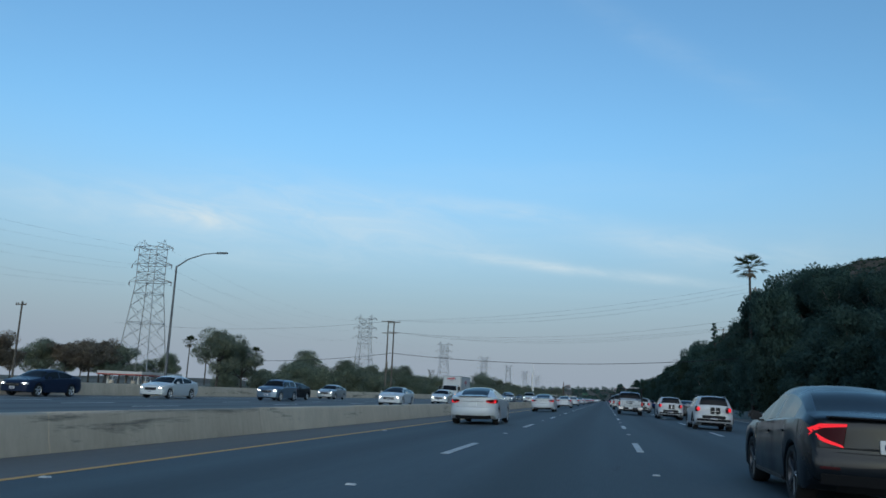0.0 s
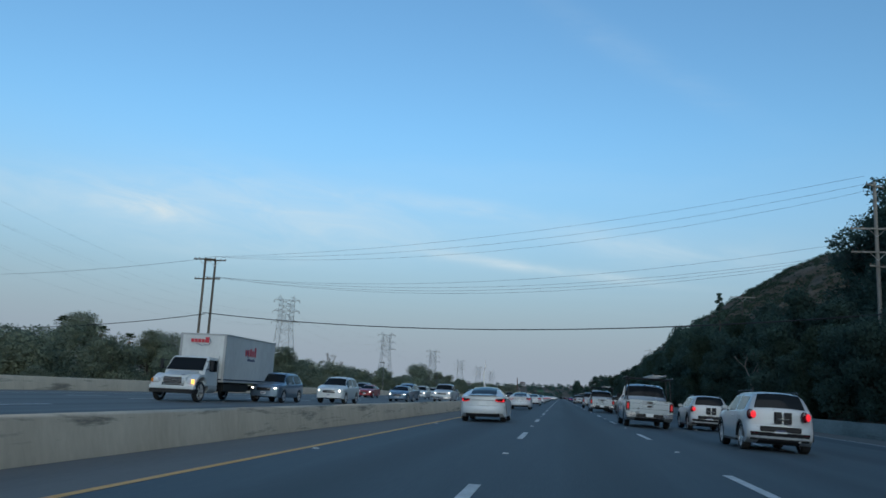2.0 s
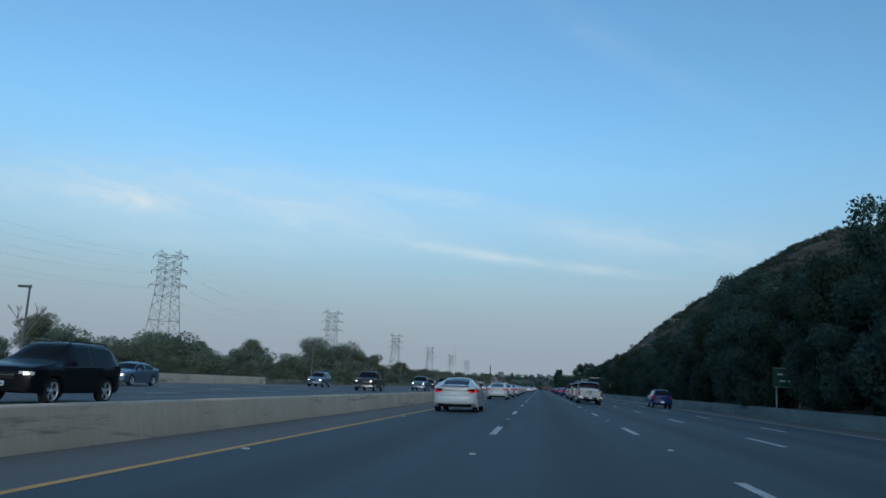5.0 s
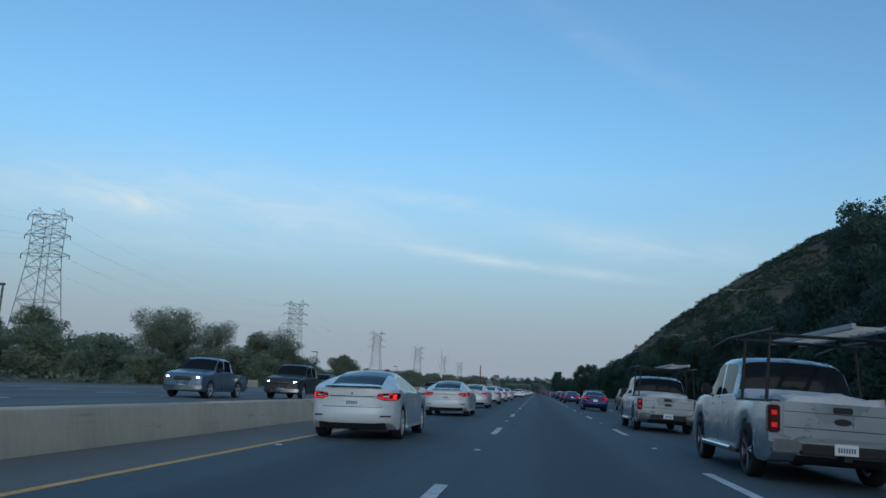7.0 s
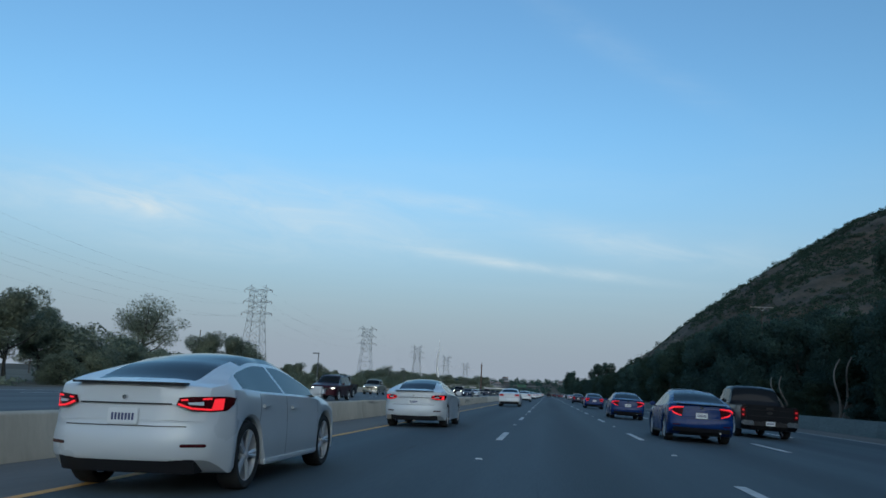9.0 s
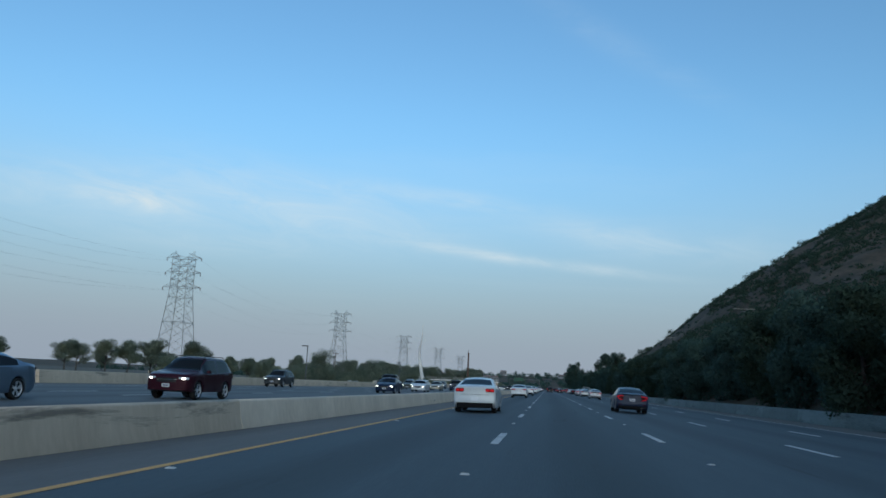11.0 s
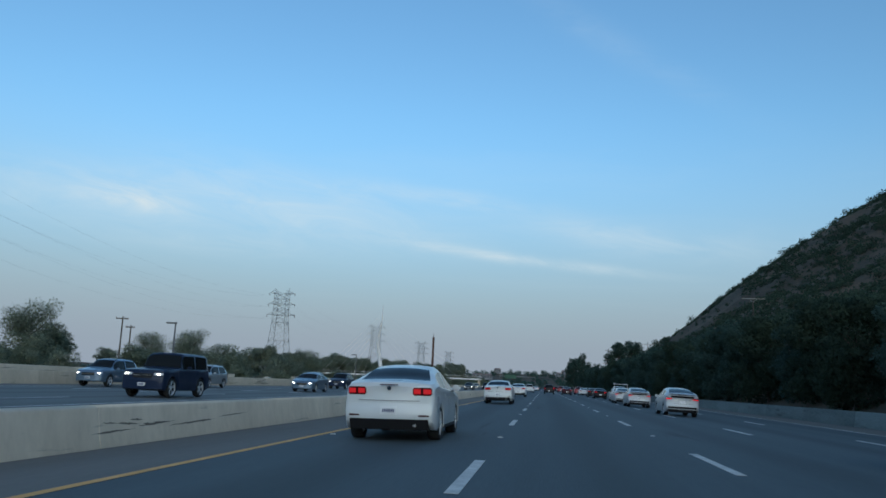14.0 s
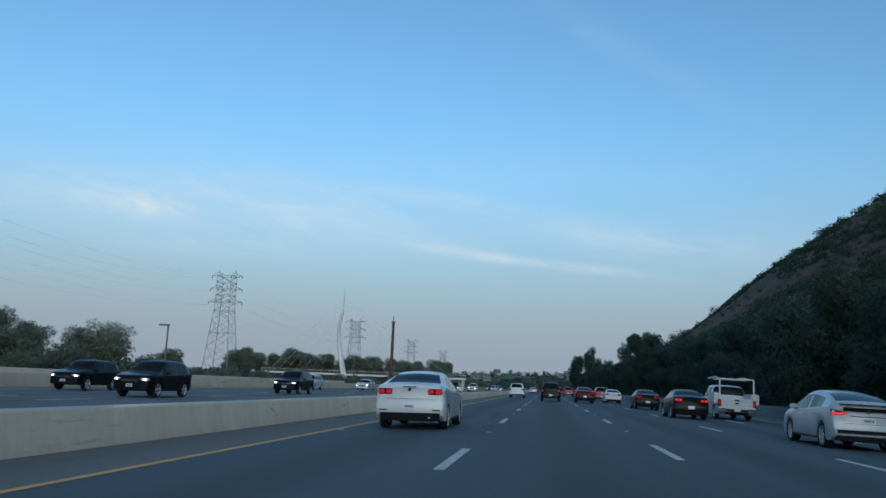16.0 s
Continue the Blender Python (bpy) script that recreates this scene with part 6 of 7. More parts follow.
        if kind == "sedan" and detail:
            put("third_brake_light", slab(-.17, .17, -.008, .03, 1.045, 1.062), "tail_red", root)
        if kind == "hybrid" and not front_only:
            put("lower_rear_glass", slab(-w * .66, w * .66, -.010, .03, z1 - .02, z1 + .075, 12), "car_glass", root, "dark glass panel between the tail lights")
        if kind in ("coupe_sedan", "hybrid", "fastback"):
            put("spoiler", slab(-w * (.62 if kind == "fastback" else .74), w * (.62 if kind == "fastback" else .74), .0, .16, top(.10) + .002, top(.10) + .022), "black_plastic", root, bevel=.008)
        if kind not in ("offroad", "compact") and detail:
            put("badge", Geo().tube((0, -.016, z1 - .02), (0, .02, z1 - .02), .022 if kind == "fastback" else .04, n=12), "chrome", root)
        if kind != "fastback" and detail:
            part("exhaust", Geo().tube((w * .55, .06, .31), (w * .55, .3, .31), .035, n=10), "chrome", root)
    pl_ = None if front_only else put("rear_plate", Geo().box(-.155, .155, py - .008, py + .02, pz - .075, pz + .075), "plate", root, "white number plate", bevel=.006)
    for i in range(7 if detail else 0):
        c = -.12 + .24 * (i + .5) / 7
        put("plate_bar", Geo().box(c - .0105, c + .0105, py - .011, py - .005, pz - .035, pz + .03), "plate_ink", pl_)
    # front face
    gz = belt(L - .15) - .10
    put("grille", slab(-w * .44, w * .44, L - .12, L + .006, gz - .15, gz + .03), "black_plastic", root, bevel=.01)
    if not rear_only:
        put("grille_bar", slab(-w * .42, w * .42, L - .02, L + .016, gz - .05, gz - .03), "chrome", root)
    if not rear_only:
        put("lower_grille", slab(-w * .62, w * .62, L - .14, L - .004, low + .07, low + .19), "black_plastic", root, bevel=.01)
    fp = None if rear_only else put("front_plate", Geo().box(-.155, .155, L - .01, L + .02, low + .17, low + .30), "plate", root, bevel=.006)
    if not rear_only:
        put("plate_bar", slab(-.11, .11, L + .018, L + .023, low + .21, low + .26, 2), "plate_ink", fp)
    if kind == "pickup":
        put("front_bumper", slab(-w * .95, w * .95, L - .2, L + .06, low + .10, low + .28), "chrome", root, "chrome front bumper", bevel=.02)
    if K.get("rails"):
        for s in (-1, 1):
            part("roof_rail", Geo().path([(s * w * .66, K["side"][0] + .15, top(K["side"][0] + .15) + .0), (s * w * .66, K["side"][0] + .3, top(1.2) + .05), (s * w * .66, K["wind"][0] - .25, top(K["wind"][0] - .3) + .06), (s * w * .66, K["wind"][0] - .05, top(K["wind"][0] - .05))], .018, n=6), "black_plastic", root)
    return root


def shell(g, t, s):
    """Gives a bent panel a thickness, inwards along +y and towards the middle."""
    n = len(g.v)
    back = [(x - s * t * .6, y + t, z) for x, y, z in g.v]
    edges = {}
    for f in g.f:
        for a, b in zip(f, f[1:] + f[:1]):
            edges[(a, b)] = edges.get((a, b), 0) + 1
    out = Geo().add(g.v + back, list(g.f) + [tuple(i + n for i in reversed(f)) for f in g.f])
    for a, b in edges:
        if (b, a) not in edges:
            out.f.append((b, a, a + n, b + n))
    return out


def drive(ob, x, y, away=True):
    """Stands a vehicle on its lane: its tail at y when it faces away, its nose at y when it comes towards."""
    if away:
        ob.matrix_world = pose(x, y, fall(x), 0, math.degrees(math.atan(.022)) if x > 1.8 else (-math.degrees(math.atan(.02)) if x < -2.5 else 0), 0)
    else:
        nose = max(v.co.y for c in ob.children if c.type == "MESH" for v in c.data.vertices)
        ob.matrix_world = pose(x, y + nose, 0, 0, 0, 180)
    return ob


WHITE, PEARL, SILVER, GREY = paint("white", (.56, .58, .59)), paint("pearl", (.54, .56, .58)), paint("silver", (.37, .39, .41), .5), paint("grey", (.055, .058, .062), .25)
BLACK, NAVY, BLUE, RED = paint("black", (.005, .006, .009)), paint("navy", (.012, .022, .05)), paint("blue", (.003, .026, .115), .0, .26, .5), paint("red", (.25, .012, .018))
MAROON, TAN, STEEL, GREEN = paint("maroon", (.040, .009, .016), .2), paint("champagne", (.36, .33, .27), .5), paint("steel_blue", (.13, .19, .26), .5), paint("olive", (.10, .11, .09), .3)

# travelling with the camera
FLEET = {}


def send(x, y, kind, mt, label, away=True, tail="tail_lit", detail=False, category="car", name="car", alloy="alloy"):
    """A vehicle in its lane; one like an earlier one shares its meshes."""
    key = (kind, mt.name, tail, detail, away, alloy)
    if key in FLEET:
        ob = tagged(copy_thing(FLEET[key], Matrix()), label, category)
        ob.name = name
    else:
        ob = FLEET[key] = car(kind, mt, label, category, tail, detail=detail, name=name, alloy=alloy, seen="rear" if away else "front")
    return drive(ob, x, y, away)


GRAPHITE, LIGHT_SILVER, TRUCK_SILVER = paint("graphite", (.007, .010, .014), .0, .3, .9), paint("light_silver", (.42, .44, .46), .1), paint("silver_grey", (.28, .32, .36), .5, .26)
send(4.15, 10.3, "coupe_sedan", GRAPHITE, "black compact sedan with lit red C-shaped tail lights", tail="brake_lit", detail=True, alloy="dark_alloy")


def mini_crossover(x, y):
    """A small two-tone crossover with stripes on its tailgate."""
    ob = send(x, y, "compact", LIGHT_SILVER, "white compact crossover with roof rails and two black tailgate stripes", tail="brake_lit", detail=True)
    if any(c.name.startswith("stripe") for c in ob.children):
        return ob
    for s in (-.22, .22):
        part("stripe", Geo().box(.06 + s * .5 - .075, .06 + s * .5 + .075, -.012, .05, .76, 1.06), "black_plastic", ob, "black stripe")
        part("stripe_edge", Geo().box(.06 + s * .95 - .008, .06 + s * .95 + .008, -.012, .05, .76, 1.06), "black_plastic", ob)
    part("plate_recess", Geo().box(-.52, .52, -.016, .05, .535, .68), "black_plastic", ob, bevel=.02)
    part("tailgate_grip", Geo().box(-.10, .22, -.03, .02, .86, .895), "chrome", ob, bevel=.012)
    for s in (-1, 1):
        for yy in (.72, 3.32):
            arch = Geo()
            for k in range(12):
                a0, a1 = math.pi * k / 12, math.pi * (k + 1) / 12
                q = [(math.cos(a) * rr, math.sin(a) * rr) for a, rr in ((a0, .395), (a1, .395), (a1, .46), (a0, .46))]
                arch.add([(s * .905, yy + c, .35 + d) for c, d in q] + [(s * .85, yy + c, .35 + d) for c, d in q], [(0, 1, 2, 3), (3, 2, 6, 7), (0, 4, 5, 1)])
            part("arch_cladding", arch, "black_plastic", ob, "black wheel arch cladding")
    return ob


for x, y in ((6.0, 40.0), (5.6, 60.0), (4.95, 90.0), (5.9, 105.5), (5.1, 122.0), (4.95, 137.0), (4.5, 148.3)):
    mini_crossover(x, y)


def work_truck(x, y, detail):
    """A pickup with a ladder rack over the bed and cab."""
    ob = send(x, y, "pickup", TRUCK_SILVER, "white pickup truck with a ladder rack over its bed", detail=detail, category="pickup truck", name="pickup_truck", alloy="dark_alloy")
    if any(c.name.startswith("rack_bar") for c in ob.children):
        return ob
    for yy in (.35, 1.75):
        for s in (-1, 1):
            part("rack_post", Geo().tube((s * .92, yy, 1.15), (s * .86, yy + .05, 2.12), .026, n=7), "black_plastic", ob)
        part("rack_bar", Geo().tube((-1.0, yy + .05, 2.12), (1.0, yy + .05, 2.12), .026, n=7), "black_plastic", ob)
    for s in (-1, 1):
        part("rack_rail", Geo().path([(s * .95, -.1, 2.16), (s * .95, 2.6, 2.20), (s * .95, 3.9, 2.10)], .02, n=7), "black_plastic", ob)
    return ob


def ladder():
    root = thing("ladder", "aluminium ladder lying on the truck's rack", "ladder")
    for s in (.1, .62):
        part("rail", Geo().box(s - .03, s + .03, -.2, 3.8, 2.22, 2.30), "galvanised", root, bevel=.008)
    for i in range(12):
        part("rung", Geo().box(.1, .62, i * .32 + .02, i * .32 + .06, 2.24, 2.28), "galvanised", root)
    return root


def load_sheet():
    root = thing("load_sheet", "pale crumpled sheet over a load in the truck bed", "load")
    lg = Geo()
    nx, ny = 16, 18
    lg.add([(-.75 + 1.5 * i / nx, .15 + 1.6 * j / ny, .80 if i in (0, nx) or j in (0, ny) else 1.24 + .11 * noise.noise((i * .22, j * .20, 2.2)) + .03 * noise.noise((i * .8, j * .8, 5.1))) for j in range(ny + 1) for i in range(nx + 1)],
           [(j * (nx + 1) + i, j * (nx + 1) + i + 1, (j + 1) * (nx + 1) + i + 1, (j + 1) * (nx + 1) + i) for j in range(ny) for i in range(nx)])
    part("sheet", lg, "tarp", root, smooth=50)
    return root


rack_ladder, sheet_load = ladder(), load_sheet()
for k, (x, y, detail) in enumerate(((3.43, 255.6, True), (3.43, 241.0, True), (3.55, 271.3, True), (3.1, 69.3, False), (3.0, 103.3, False), (2.8, 138.5, False), (3.0, 168.0, False))):
    tilt = work_truck(x, y, detail).matrix_world.copy()
    for cargo in (rack_ladder, sheet_load)[:2 if k < 3 else 1]:
        if k == 0:
            cargo.matrix_world = tilt
        else:
            copy_thing(cargo, tilt)

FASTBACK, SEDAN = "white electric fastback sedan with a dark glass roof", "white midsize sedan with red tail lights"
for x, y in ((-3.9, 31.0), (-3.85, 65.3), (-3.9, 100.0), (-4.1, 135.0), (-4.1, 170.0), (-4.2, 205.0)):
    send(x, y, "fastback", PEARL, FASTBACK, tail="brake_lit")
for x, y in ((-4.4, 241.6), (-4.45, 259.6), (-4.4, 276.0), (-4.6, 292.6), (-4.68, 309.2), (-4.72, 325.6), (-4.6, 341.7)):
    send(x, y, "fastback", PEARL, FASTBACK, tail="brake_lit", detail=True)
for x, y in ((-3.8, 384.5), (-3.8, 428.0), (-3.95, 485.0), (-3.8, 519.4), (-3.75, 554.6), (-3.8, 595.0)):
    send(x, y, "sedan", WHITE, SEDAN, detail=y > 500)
for x, y in ((3.5, 303.5), (3.45, 341.2), (3.6, 363.0), (3.7, 396.0)):
    send(x, y, "coupe_sedan", BLUE, "blue compact sedan with lit red C-shaped tail lights", tail="brake_lit", detail=y > 330)
send(3.9, 440.8, "coupe_sedan", NAVY, "dark blue compact sedan with red tail lights", detail=True)
for x, y in ((7.2, 312.0), (7.2, 348.8), (7.2, 364.2)):
    send(x, y, "pickup", BLACK, "black pickup truck with a chrome bumper", detail=y > 340, category="pickup truck", name="pickup_truck")
for x, y in ((6.3, 516.0), (6.3, 548.0), (6.4, 568.0), (6.6, 581.8), (7.5, 596.5)):
    send(x, y, "hybrid", LIGHT_SILVER, "silver-white hybrid hatchback with lit red tail lights", tail="brake_lit", detail=y > 560)
for x, y, kind, mt, label, tail in ((7.5, 67, "sedan", GREY, "dark grey sedan in the outer lanes", "tail_lit"), (10.6, 76, "suv", BLUE, "blue sport utility vehicle in the outer lane", "tail_lit"),
                                    (10.9, 116, "suv", BLACK, "black sport utility vehicle with red tail lights", "brake_lit"), (10.9, 137, "suv", BLACK, "black sport utility vehicle with red tail lights", "brake_lit"),
                                    (7.4, 178, "suv", MAROON, "dark red sport utility vehicle with red tail lights", "tail_lit"), (10.8, 182, "suv", BLUE, "blue sport utility vehicle in the outer lane", "tail_lit"),
                                    (10.7, 250, "suv", BLUE, "blue sport utility vehicle in the outer lane", "tail_lit"), (7.0, 406, "sedan", WHITE, "white sedan in the outer lanes", "tail_lit"),
                                    (0.0, 650, "suv", BLACK, "black sport utility vehicle with red tail lights", "brake_lit"),
                                    (-3.9, 672, "suv", WHITE, "white sport utility vehicle in the inner lane", "tail_lit"), (3.6, 722, "suv", RED, "red sport utility vehicle far ahead", "tail_lit"),
                                    (3.2, 652, "sedan", MAROON, "dark red sedan with red tail lights", "tail_lit"), (6.8, 664, "sedan", WHITE, "white sedan in the outer lanes", "tail_lit"),
                                    (6.4, 676, "suv", RED, "red sport utility vehicle in the outer lanes", "tail_lit"), (7.0, 636, "sedan", BLACK, "black sedan in the outer lanes", "tail_lit"),
                                    (6.8, 617, "sedan", BLACK, "black sedan with lit red tail lights", "brake_lit")):
    send(x, y, kind, mt, label, tail=tail)
util = send(9.9, 621, "pickup", WHITE, "white utility truck with a pipe rack", category="utility truck", name="utility_truck")
for s in (-1, 1):
    part("rack_frame", Geo().path([(s * .9, .05, 1.15), (s * .9, .1, 2.2), (s * .75, 1.9, 2.35), (s * .75, 4.0, 2.3)], .04, n=7), "mast_white", util)
    part("tool_box", Geo().box(s * .98 - .22, s * .98 + .04 * s + .18, .15, 1.8, .85, 1.45), WHITE, util, bevel=.03)
for yy in (.1, 1.0, 1.9):
    part("rack_bar", Geo().tube((-.9, yy, 2.22), (.9, yy, 2.22), .035, n=7), "mast_white", util)

for x, y, kind, mt in ((0.2, 760, "sedan", GREY), (-3.5, 770, "sedan", SILVER), (3.5, 790, "suv", MAROON), (7.2, 745, "suv", GREY), (7.1, 800, "sedan", RED), (-3.6, 830, "suv", BLACK), (0.1, 850, "sedan", WHITE), (3.6, 880, "suv", BLACK), (10.8, 720, "suv", SILVER)):
    send(x, y, kind, mt, "distant %s with red tail lights" % ("sedan" if kind == "sedan" else "sport utility vehicle"), tail="brake_lit" if y % 20 else "tail_lit")


def box_truck(label):
    """A bonneted delivery truck: cargo box with rails and marks, cab, sloping bonnet, six wheels."""
    root = thing("box_truck", label, "truck")
    box = part("box_body", Geo().box(-1.24, 1.24, 0, 7.2, 1.02, 3.42), "truck_white", root, "white cargo box", bevel=.05)
    for z0, z1, mt in ((3.36, 3.45, "galvanised"), (1.0, 1.10, "galvanised"), (1.10, 1.17, NAVY)):
        part("side_rail", Geo().box(-1.262, 1.262, -.01, 7.215, z0, z1), mt, box, bevel=.01)
    for x in (-1.2, 1.2):
        part("corner_post", Geo().box(x - .07, x + .07, 7.14, 7.23, 1.1, 3.4), "galvanised", box, bevel=.02)
    part("chassis", Geo().box(-.5, .5, .1, 9.8, .58, .86), "underbody", root)
    part("under_tank", Geo().box(-1.1, 1.1, 3.4, 6.8, .52, .98), "underbody", root, bevel=.06)
    cab = part("cab", Geo().add([(-1.06, 7.35, .75), (1.06, 7.35, .75), (1.06, 9.0, .75), (-1.06, 9.0, .75), (-1.0, 7.35, 2.20), (1.0, 7.35, 2.20), (.97, 8.35, 2.22), (-.97, 8.35, 2.22), (1.05, 8.95, 1.48), (-1.05, 8.95, 1.48)],
                                [(3, 2, 1, 0), (0, 1, 5, 4), (4, 5, 6, 7), (7, 6, 8, 9), (9, 8, 2, 3), (1, 2, 8, 6, 5), (0, 4, 7, 9, 3)]), WHITE, root, bevel=.06, segs=3)
    part("windshield", Geo().add([(-.86, 8.43, 2.12), (.86, 8.43, 2.12), (.94, 8.93, 1.52), (-.94, 8.93, 1.52), (-.86, 8.46, 2.15), (.86, 8.46, 2.15), (.94, 8.97, 1.54), (-.94, 8.97, 1.54)], [(4, 5, 6, 7), (0, 4, 7, 3), (1, 2, 6, 5), (0, 1, 5, 4), (3, 7, 6, 2)]), "car_glass", cab, "dark tinted windscreen")
    hood = part("bonnet", Geo().add([(-.62, 8.8, .8), (.62, 8.8, .8), (.60, 10.12, .8), (-.60, 10.12, .8), (-.9, 8.8, 1.52), (.9, 8.8, 1.52), (.62, 10.1, 1.22), (-.62, 10.1, 1.22)],
                                    [(3, 2, 1, 0), (0, 1, 5, 4), (4, 5, 6, 7), (7, 6, 2, 3), (1, 2, 6, 5), (0, 4, 7, 3)]), WHITE, root, bevel=.10, segs=3)
    part("grille", Geo().box(-.46, .46, 10.08, 10.15, .84, 1.16), "black_plastic", hood, bevel=.02)
    for k in range(4):
        part("grille_bar", Geo().box(-.46, .46, 10.14, 10.165, .87 + .075 * k, .89 + .075 * k), "chrome", hood)
    part("front_bumper", Geo().box(-1.12, 1.12, 9.95, 10.22, .40, .60), "underbody", root, "dark front bumper", bevel=.04)
    part("bumper_top", Geo().box(-1.14, 1.14, 9.93, 10.20, .60, .76), WHITE, root, bevel=.03)
    for s in (-1, 1):
        arch = [(8.70 + .92 * (.5 - .5 * math.cos(math.pi * k / 8)) * 1.5, .62 + .72 * math.sin(math.pi * min(1, .12 + k / 9))) for k in range(9)]
        g = Geo()
        n = len(arch)
        g.add([(s * .56, y, z) for y, z in arch] + [(s * 1.12, y, z) for y, z in arch] + [(s * 1.12, y, z - .14) for y, z in arch],
              [(k, k + 1, n + k + 1, n + k) for k in range(n - 1)] + [(n + k, n + k + 1, 2 * n + k + 1, 2 * n + k) for k in range(n - 1)])
        part("front_fender", g, WHITE, root, smooth=50)
        part("side_window", Geo().box(s * 1.035 - .02, s * 1.035 + .02, 7.55, 8.45, 1.50, 2.05), "car_glass", cab, bevel=.01)
        part("door_gap", Geo().box(s * 1.062 - .004, s * 1.062 + .004, 7.45, 7.462, .95, 2.3), "underbody", cab)
        h = part("headlight", Geo().box(s * .86 - .18, s * .86 + .18, 9.92, 10.10, .86, 1.10), "head_off", root, bevel=.05)
        part("turn_lamp", Geo().box(s * 1.02 - .05, s * 1.02 + .05, 10.05, 10.115, .88, 1.06), "amber_lit" if s < 0 else "amber", h)
        part("door_mirror", Geo().box(s * 1.32 - .08, s * 1.32 + .08, 8.7, 8.82, 1.55, 2.02), "black_plastic", root, bevel=.02)
        part("mirror_arm", Geo().tube((s * 1.0, 8.7, 1.98), (s * 1.3, 8.76, 1.95), .02, n=5).tube((s * 1.02, 8.8, 1.55), (s * 1.3, 8.76, 1.65), .02, n=5), "black_plastic", root)
        part("fuel_tank", Geo().tube((s * .82, 7.4, .68), (s * .82, 8.4, .68), .24, n=12), "galvanised", root, smooth=60)
        # a red word-shaped mark over a dark swoosh, with a dark line of small print below
        d = part("decal", Geo().box(s * 1.243 - .003, s * 1.243 + .003, 3.0, 3.25, 2.46, 2.98), "decal_red", box, "red mark")
        for k in range(4):
            part("decal_bar", Geo().box(s * 1.243 - .003, s * 1.243 + .003, 3.33 + .33 * k, 3.58 + .33 * k, 2.46, 2.80 + (.08 if k == 1 else 0)), "decal_red", d)
        ar = Geo()
        for k in range(10):
            a0, a1 = math.radians(150 + 17 * k), math.radians(150 + 17 * (k + 1))
            w0, w1 = .03 + .07 * math.sin(math.pi * k / 10), .03 + .07 * math.sin(math.pi * (k + 1) / 10)
            q = [(math.cos(a) * rr, math.sin(a) * rr) for a, rr in ((a0, .62), (a1, .62), (a1, .62 - w1), (a0, .62 - w0))]
            ar.add([(s * 1.243 + s * .004, 3.7 - .8 * u * 1.25, 2.68 + v * .75) for u, v in q], [(0, 1, 2, 3)])
        part("decal_arc", ar, "plate_ink", d, "dark curved line")
        part("decal_line", Geo().box(s * 1.243 - .003, s * 1.243 + .003, 3.1, 4.2, 2.20, 2.30), "plate_ink", d)
    d = part("decal", Geo().box(-.32, -.12, 7.20, 7.256, 2.98, 3.26), "decal_red", box, "red mark")
    for k in range(4):
        part("decal_bar", Geo().box(-.06 + .19 * k, .08 + .19 * k, 7.20, 7.256, 2.98, 3.16), "decal_red", d)
    part("decal_arc", Geo().path([(-.35, 7.255, 3.2), (-.45, 7.255, 3.0), (-.3, 7.255, 2.86), (.1, 7.255, 2.84), (.4, 7.255, 2.92)], .02, .01, 5), "plate_ink", d)
    add_wheels(root, 2.25, .50, (1.9, 9.35), "galvanised")
    return root


drive(box_truck("white box truck with a bonnet, red marks on its cargo box"), -19.1, 103.4, False)


# coming towards the camera
def oncoming(*cars):
    for x, y, kind, mt, label in cars:
        what = "pickup truck" if kind == "pickup" else "car"
        send(x, y, kind, mt, label + " coming the other way with headlights on", False, "tail_red", category=what, name=what.replace(" ", "_"))


oncoming((-29.5, 37.5, "sedan", NAVY, "dark blue sedan"), (-27.0, 46.5, "sedan", WHITE, "white sedan"), (-23.6, 56.5, "compact", STEEL, "pale blue hatchback"), (-25.5, 64.0, "sedan", BLACK, "black sedan"),
         (-26.8, 78.0, "sedan", SILVER, "silver sedan"), (-14.6, 58.0, "fastback", PEARL, "white sedan"), (-15.4, 80.0, "sedan", WHITE, "white sedan"),
         (-17.4, 111.0, "suv", STEEL, "blue-grey crossover"), (-15.4, 117.2, "suv", WHITE, "white sport utility vehicle"), (-15.4, 139.0, "sedan", STEEL, "pale blue sedan"),
         (-22.9, 157.0, "sedan", RED, "red sedan"), (-13.0, 150.5, "pickup", WHITE, "white pickup truck"), (-17.2, 151.0, "minivan", STEEL, "blue-grey minivan"))
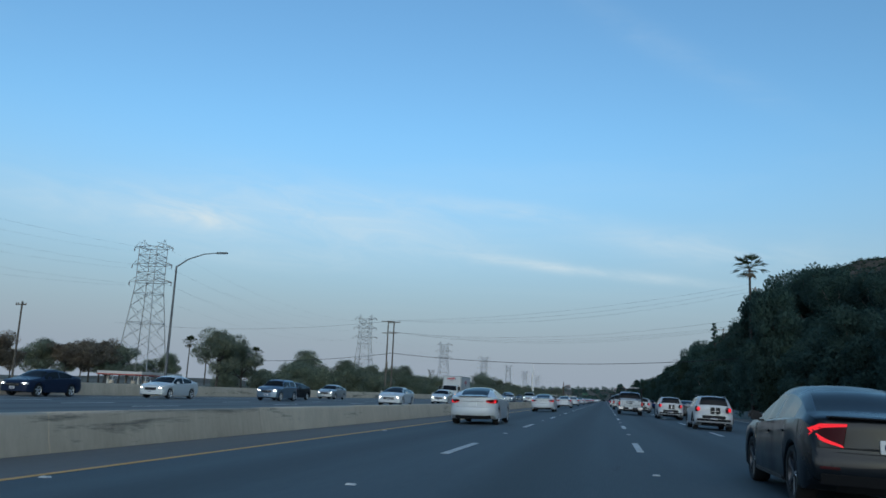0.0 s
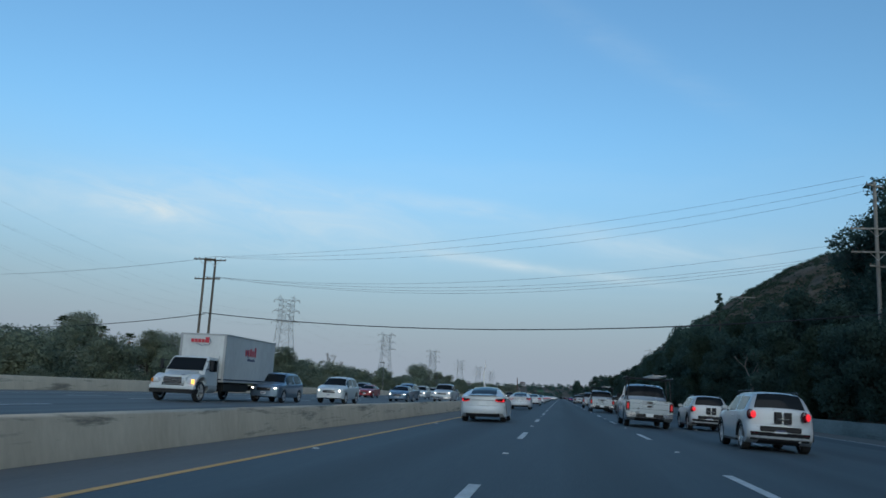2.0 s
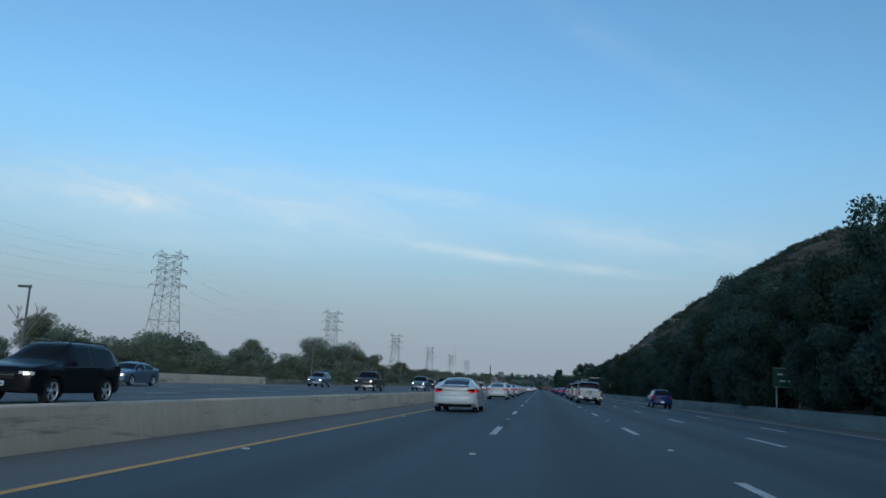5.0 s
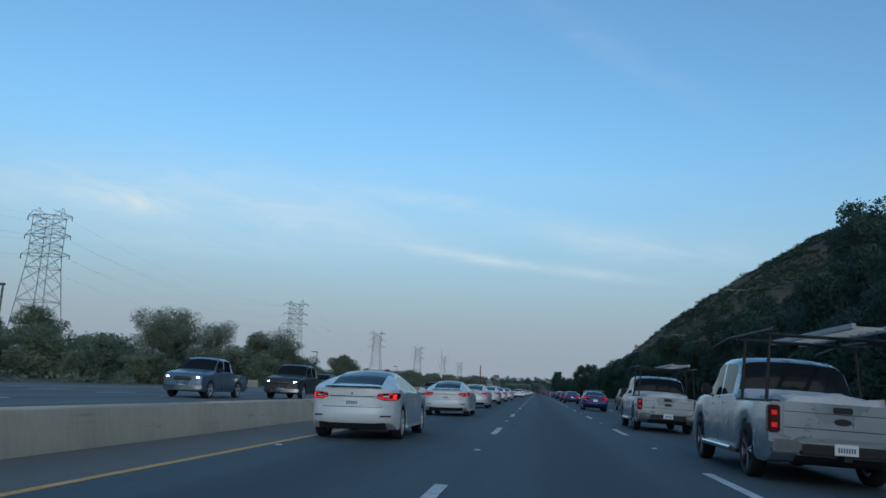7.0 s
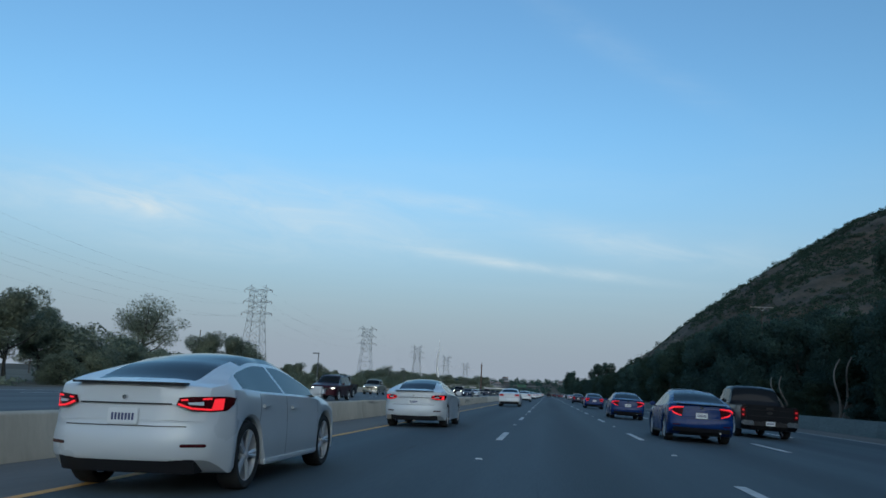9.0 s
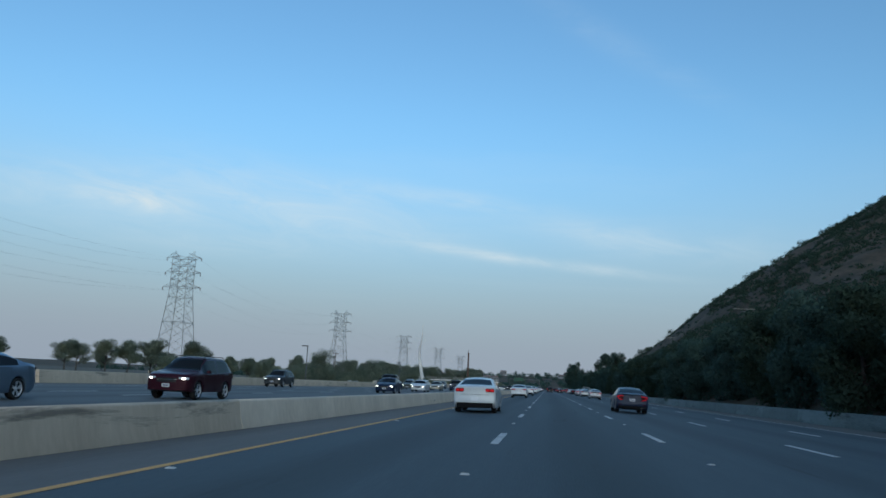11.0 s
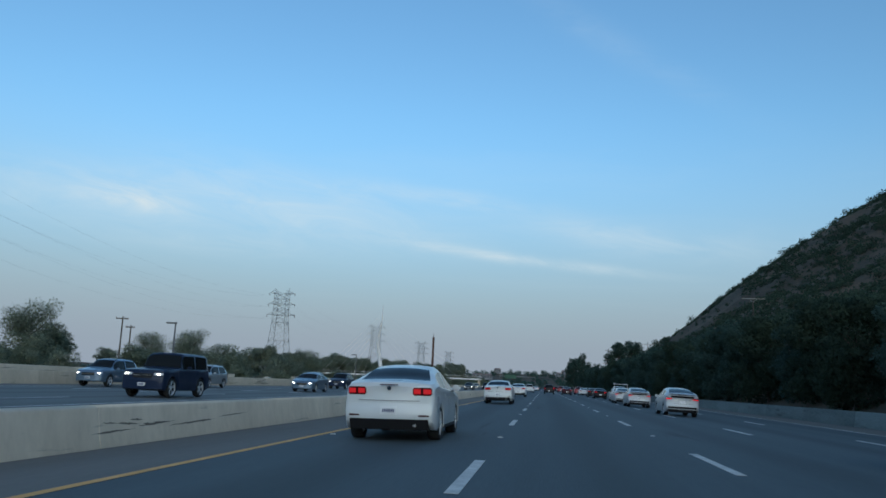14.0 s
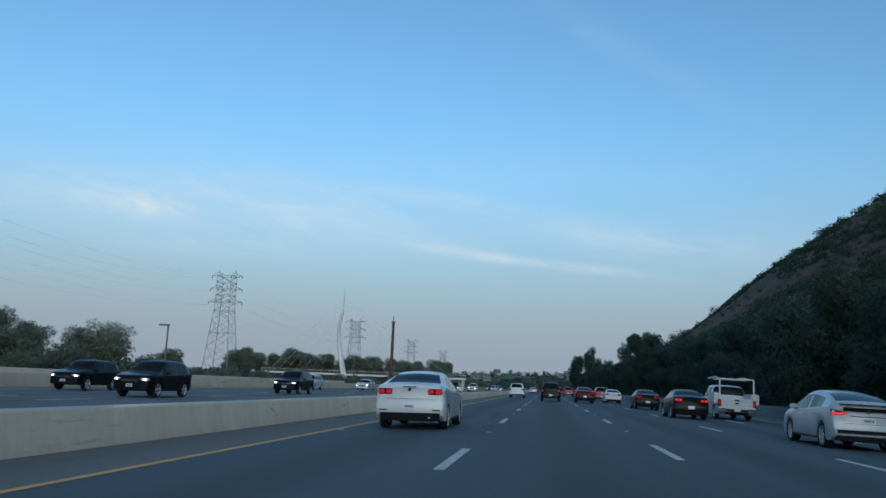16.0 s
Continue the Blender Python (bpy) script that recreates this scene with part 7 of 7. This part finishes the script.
oncoming((-25.0, 162.5, "suv", SILVER, "silver sport utility vehicle"), (-19.2, 172.0, "suv", WHITE, "white sport utility vehicle"), (-14.6, 191.5, "suv", BLACK, "black sport utility vehicle"), (-24.6, 194.0, "compact", RED, "red hatchback"),
         (-26.5, 218.0, "sedan", STEEL, "blue-grey sedan"), (-23.0, 206.0, "suv", WHITE, "white crossover"), (-17.6, 248.0, "pickup", GREY, "grey pickup truck"), (-26.5, 262.0, "suv", STEEL, "blue-grey sport utility vehicle"),
         (-17.0, 279.0, "pickup", STEEL, "blue-grey pickup truck"), (-14.4, 285.5, "pickup", GREY, "grey pickup truck"), (-20.5, 314.5, "suv", MAROON, "dark maroon sport utility vehicle"),
         (-15.4, 352.0, "suv", BLACK, "black sport utility vehicle"), (-15.6, 370.5, "suv", MAROON, "dark maroon sport utility vehicle"))
oncoming((-18.6, 383.0, "pickup", BLACK, "black pickup truck"), (-22.8, 417.0, "pickup", TAN, "tan pickup truck"), (-17.6, 413.5, "sedan", STEEL, "grey sedan"), (-15.4, 424.0, "suv", MAROON, "dark red sport utility vehicle"),
         (-27.6, 470.5, "suv", GREY, "dark grey crossover"), (-15.4, 465.8, "coupe_sedan", NAVY, "dark blue sedan"), (-19.3, 485.5, "pickup", BLACK, "black pickup truck"), (-16.4, 491.0, "sedan", WHITE, "white sedan"),
         (-22.8, 520.0, "sedan", GREEN, "grey-green sedan"), (-18.8, 523.0, "sedan", TAN, "champagne sedan"),
         (-17.0, 535.0, "offroad", NAVY, "dark blue boxy off-roader"), (-27.8, 549.0, "suv", STEEL, "blue-grey wagon"), (-26.7, 561.0, "suv", SILVER, "silver crossover"))
oncoming((-19.0, 563.0, "sedan", STEEL, "silver-blue sedan"), (-26.5, 589.0, "suv", STEEL, "blue-grey sport utility vehicle"), (-22.8, 587.5, "suv", NAVY, "dark blue sport utility vehicle"), (-15.4, 589.0, "sedan", SILVER, "silver sedan"),
         (-19.3, 593.8, "suv", BLACK, "black sport utility vehicle"), (-18.9, 609.0, "suv", BLACK, "black crossover"), (-26.6, 616.0, "suv", BLACK, "black sport utility vehicle"), (-19.1, 631.0, "suv", BLACK, "black sport utility vehicle"),
         (-26.8, 661.0, "suv", WHITE, "white crossover"), (-25.0, 681.0, "sedan", WHITE, "white sedan"), (-15.5, 660, "sedan", GREY, "grey sedan"), (-15.4, 705, "suv", BLACK, "black sport utility vehicle"),
         (-19.3, 720, "sedan", TAN, "beige sedan"), (-15.5, 740, "suv", WHITE, "white crossover"))
oncoming((-23.0, 752, "sedan", BLACK, "black sedan"), (-11.9, 770, "sedan", SILVER, "silver sedan"), (-19.2, 785, "suv", RED, "red crossover"), (-15.5, 810, "sedan", WHITE, "white sedan"), (-19.2, 850, "suv", GREY, "grey crossover"),
         (-23.0, 830, "sedan", GREY, "grey sedan"))
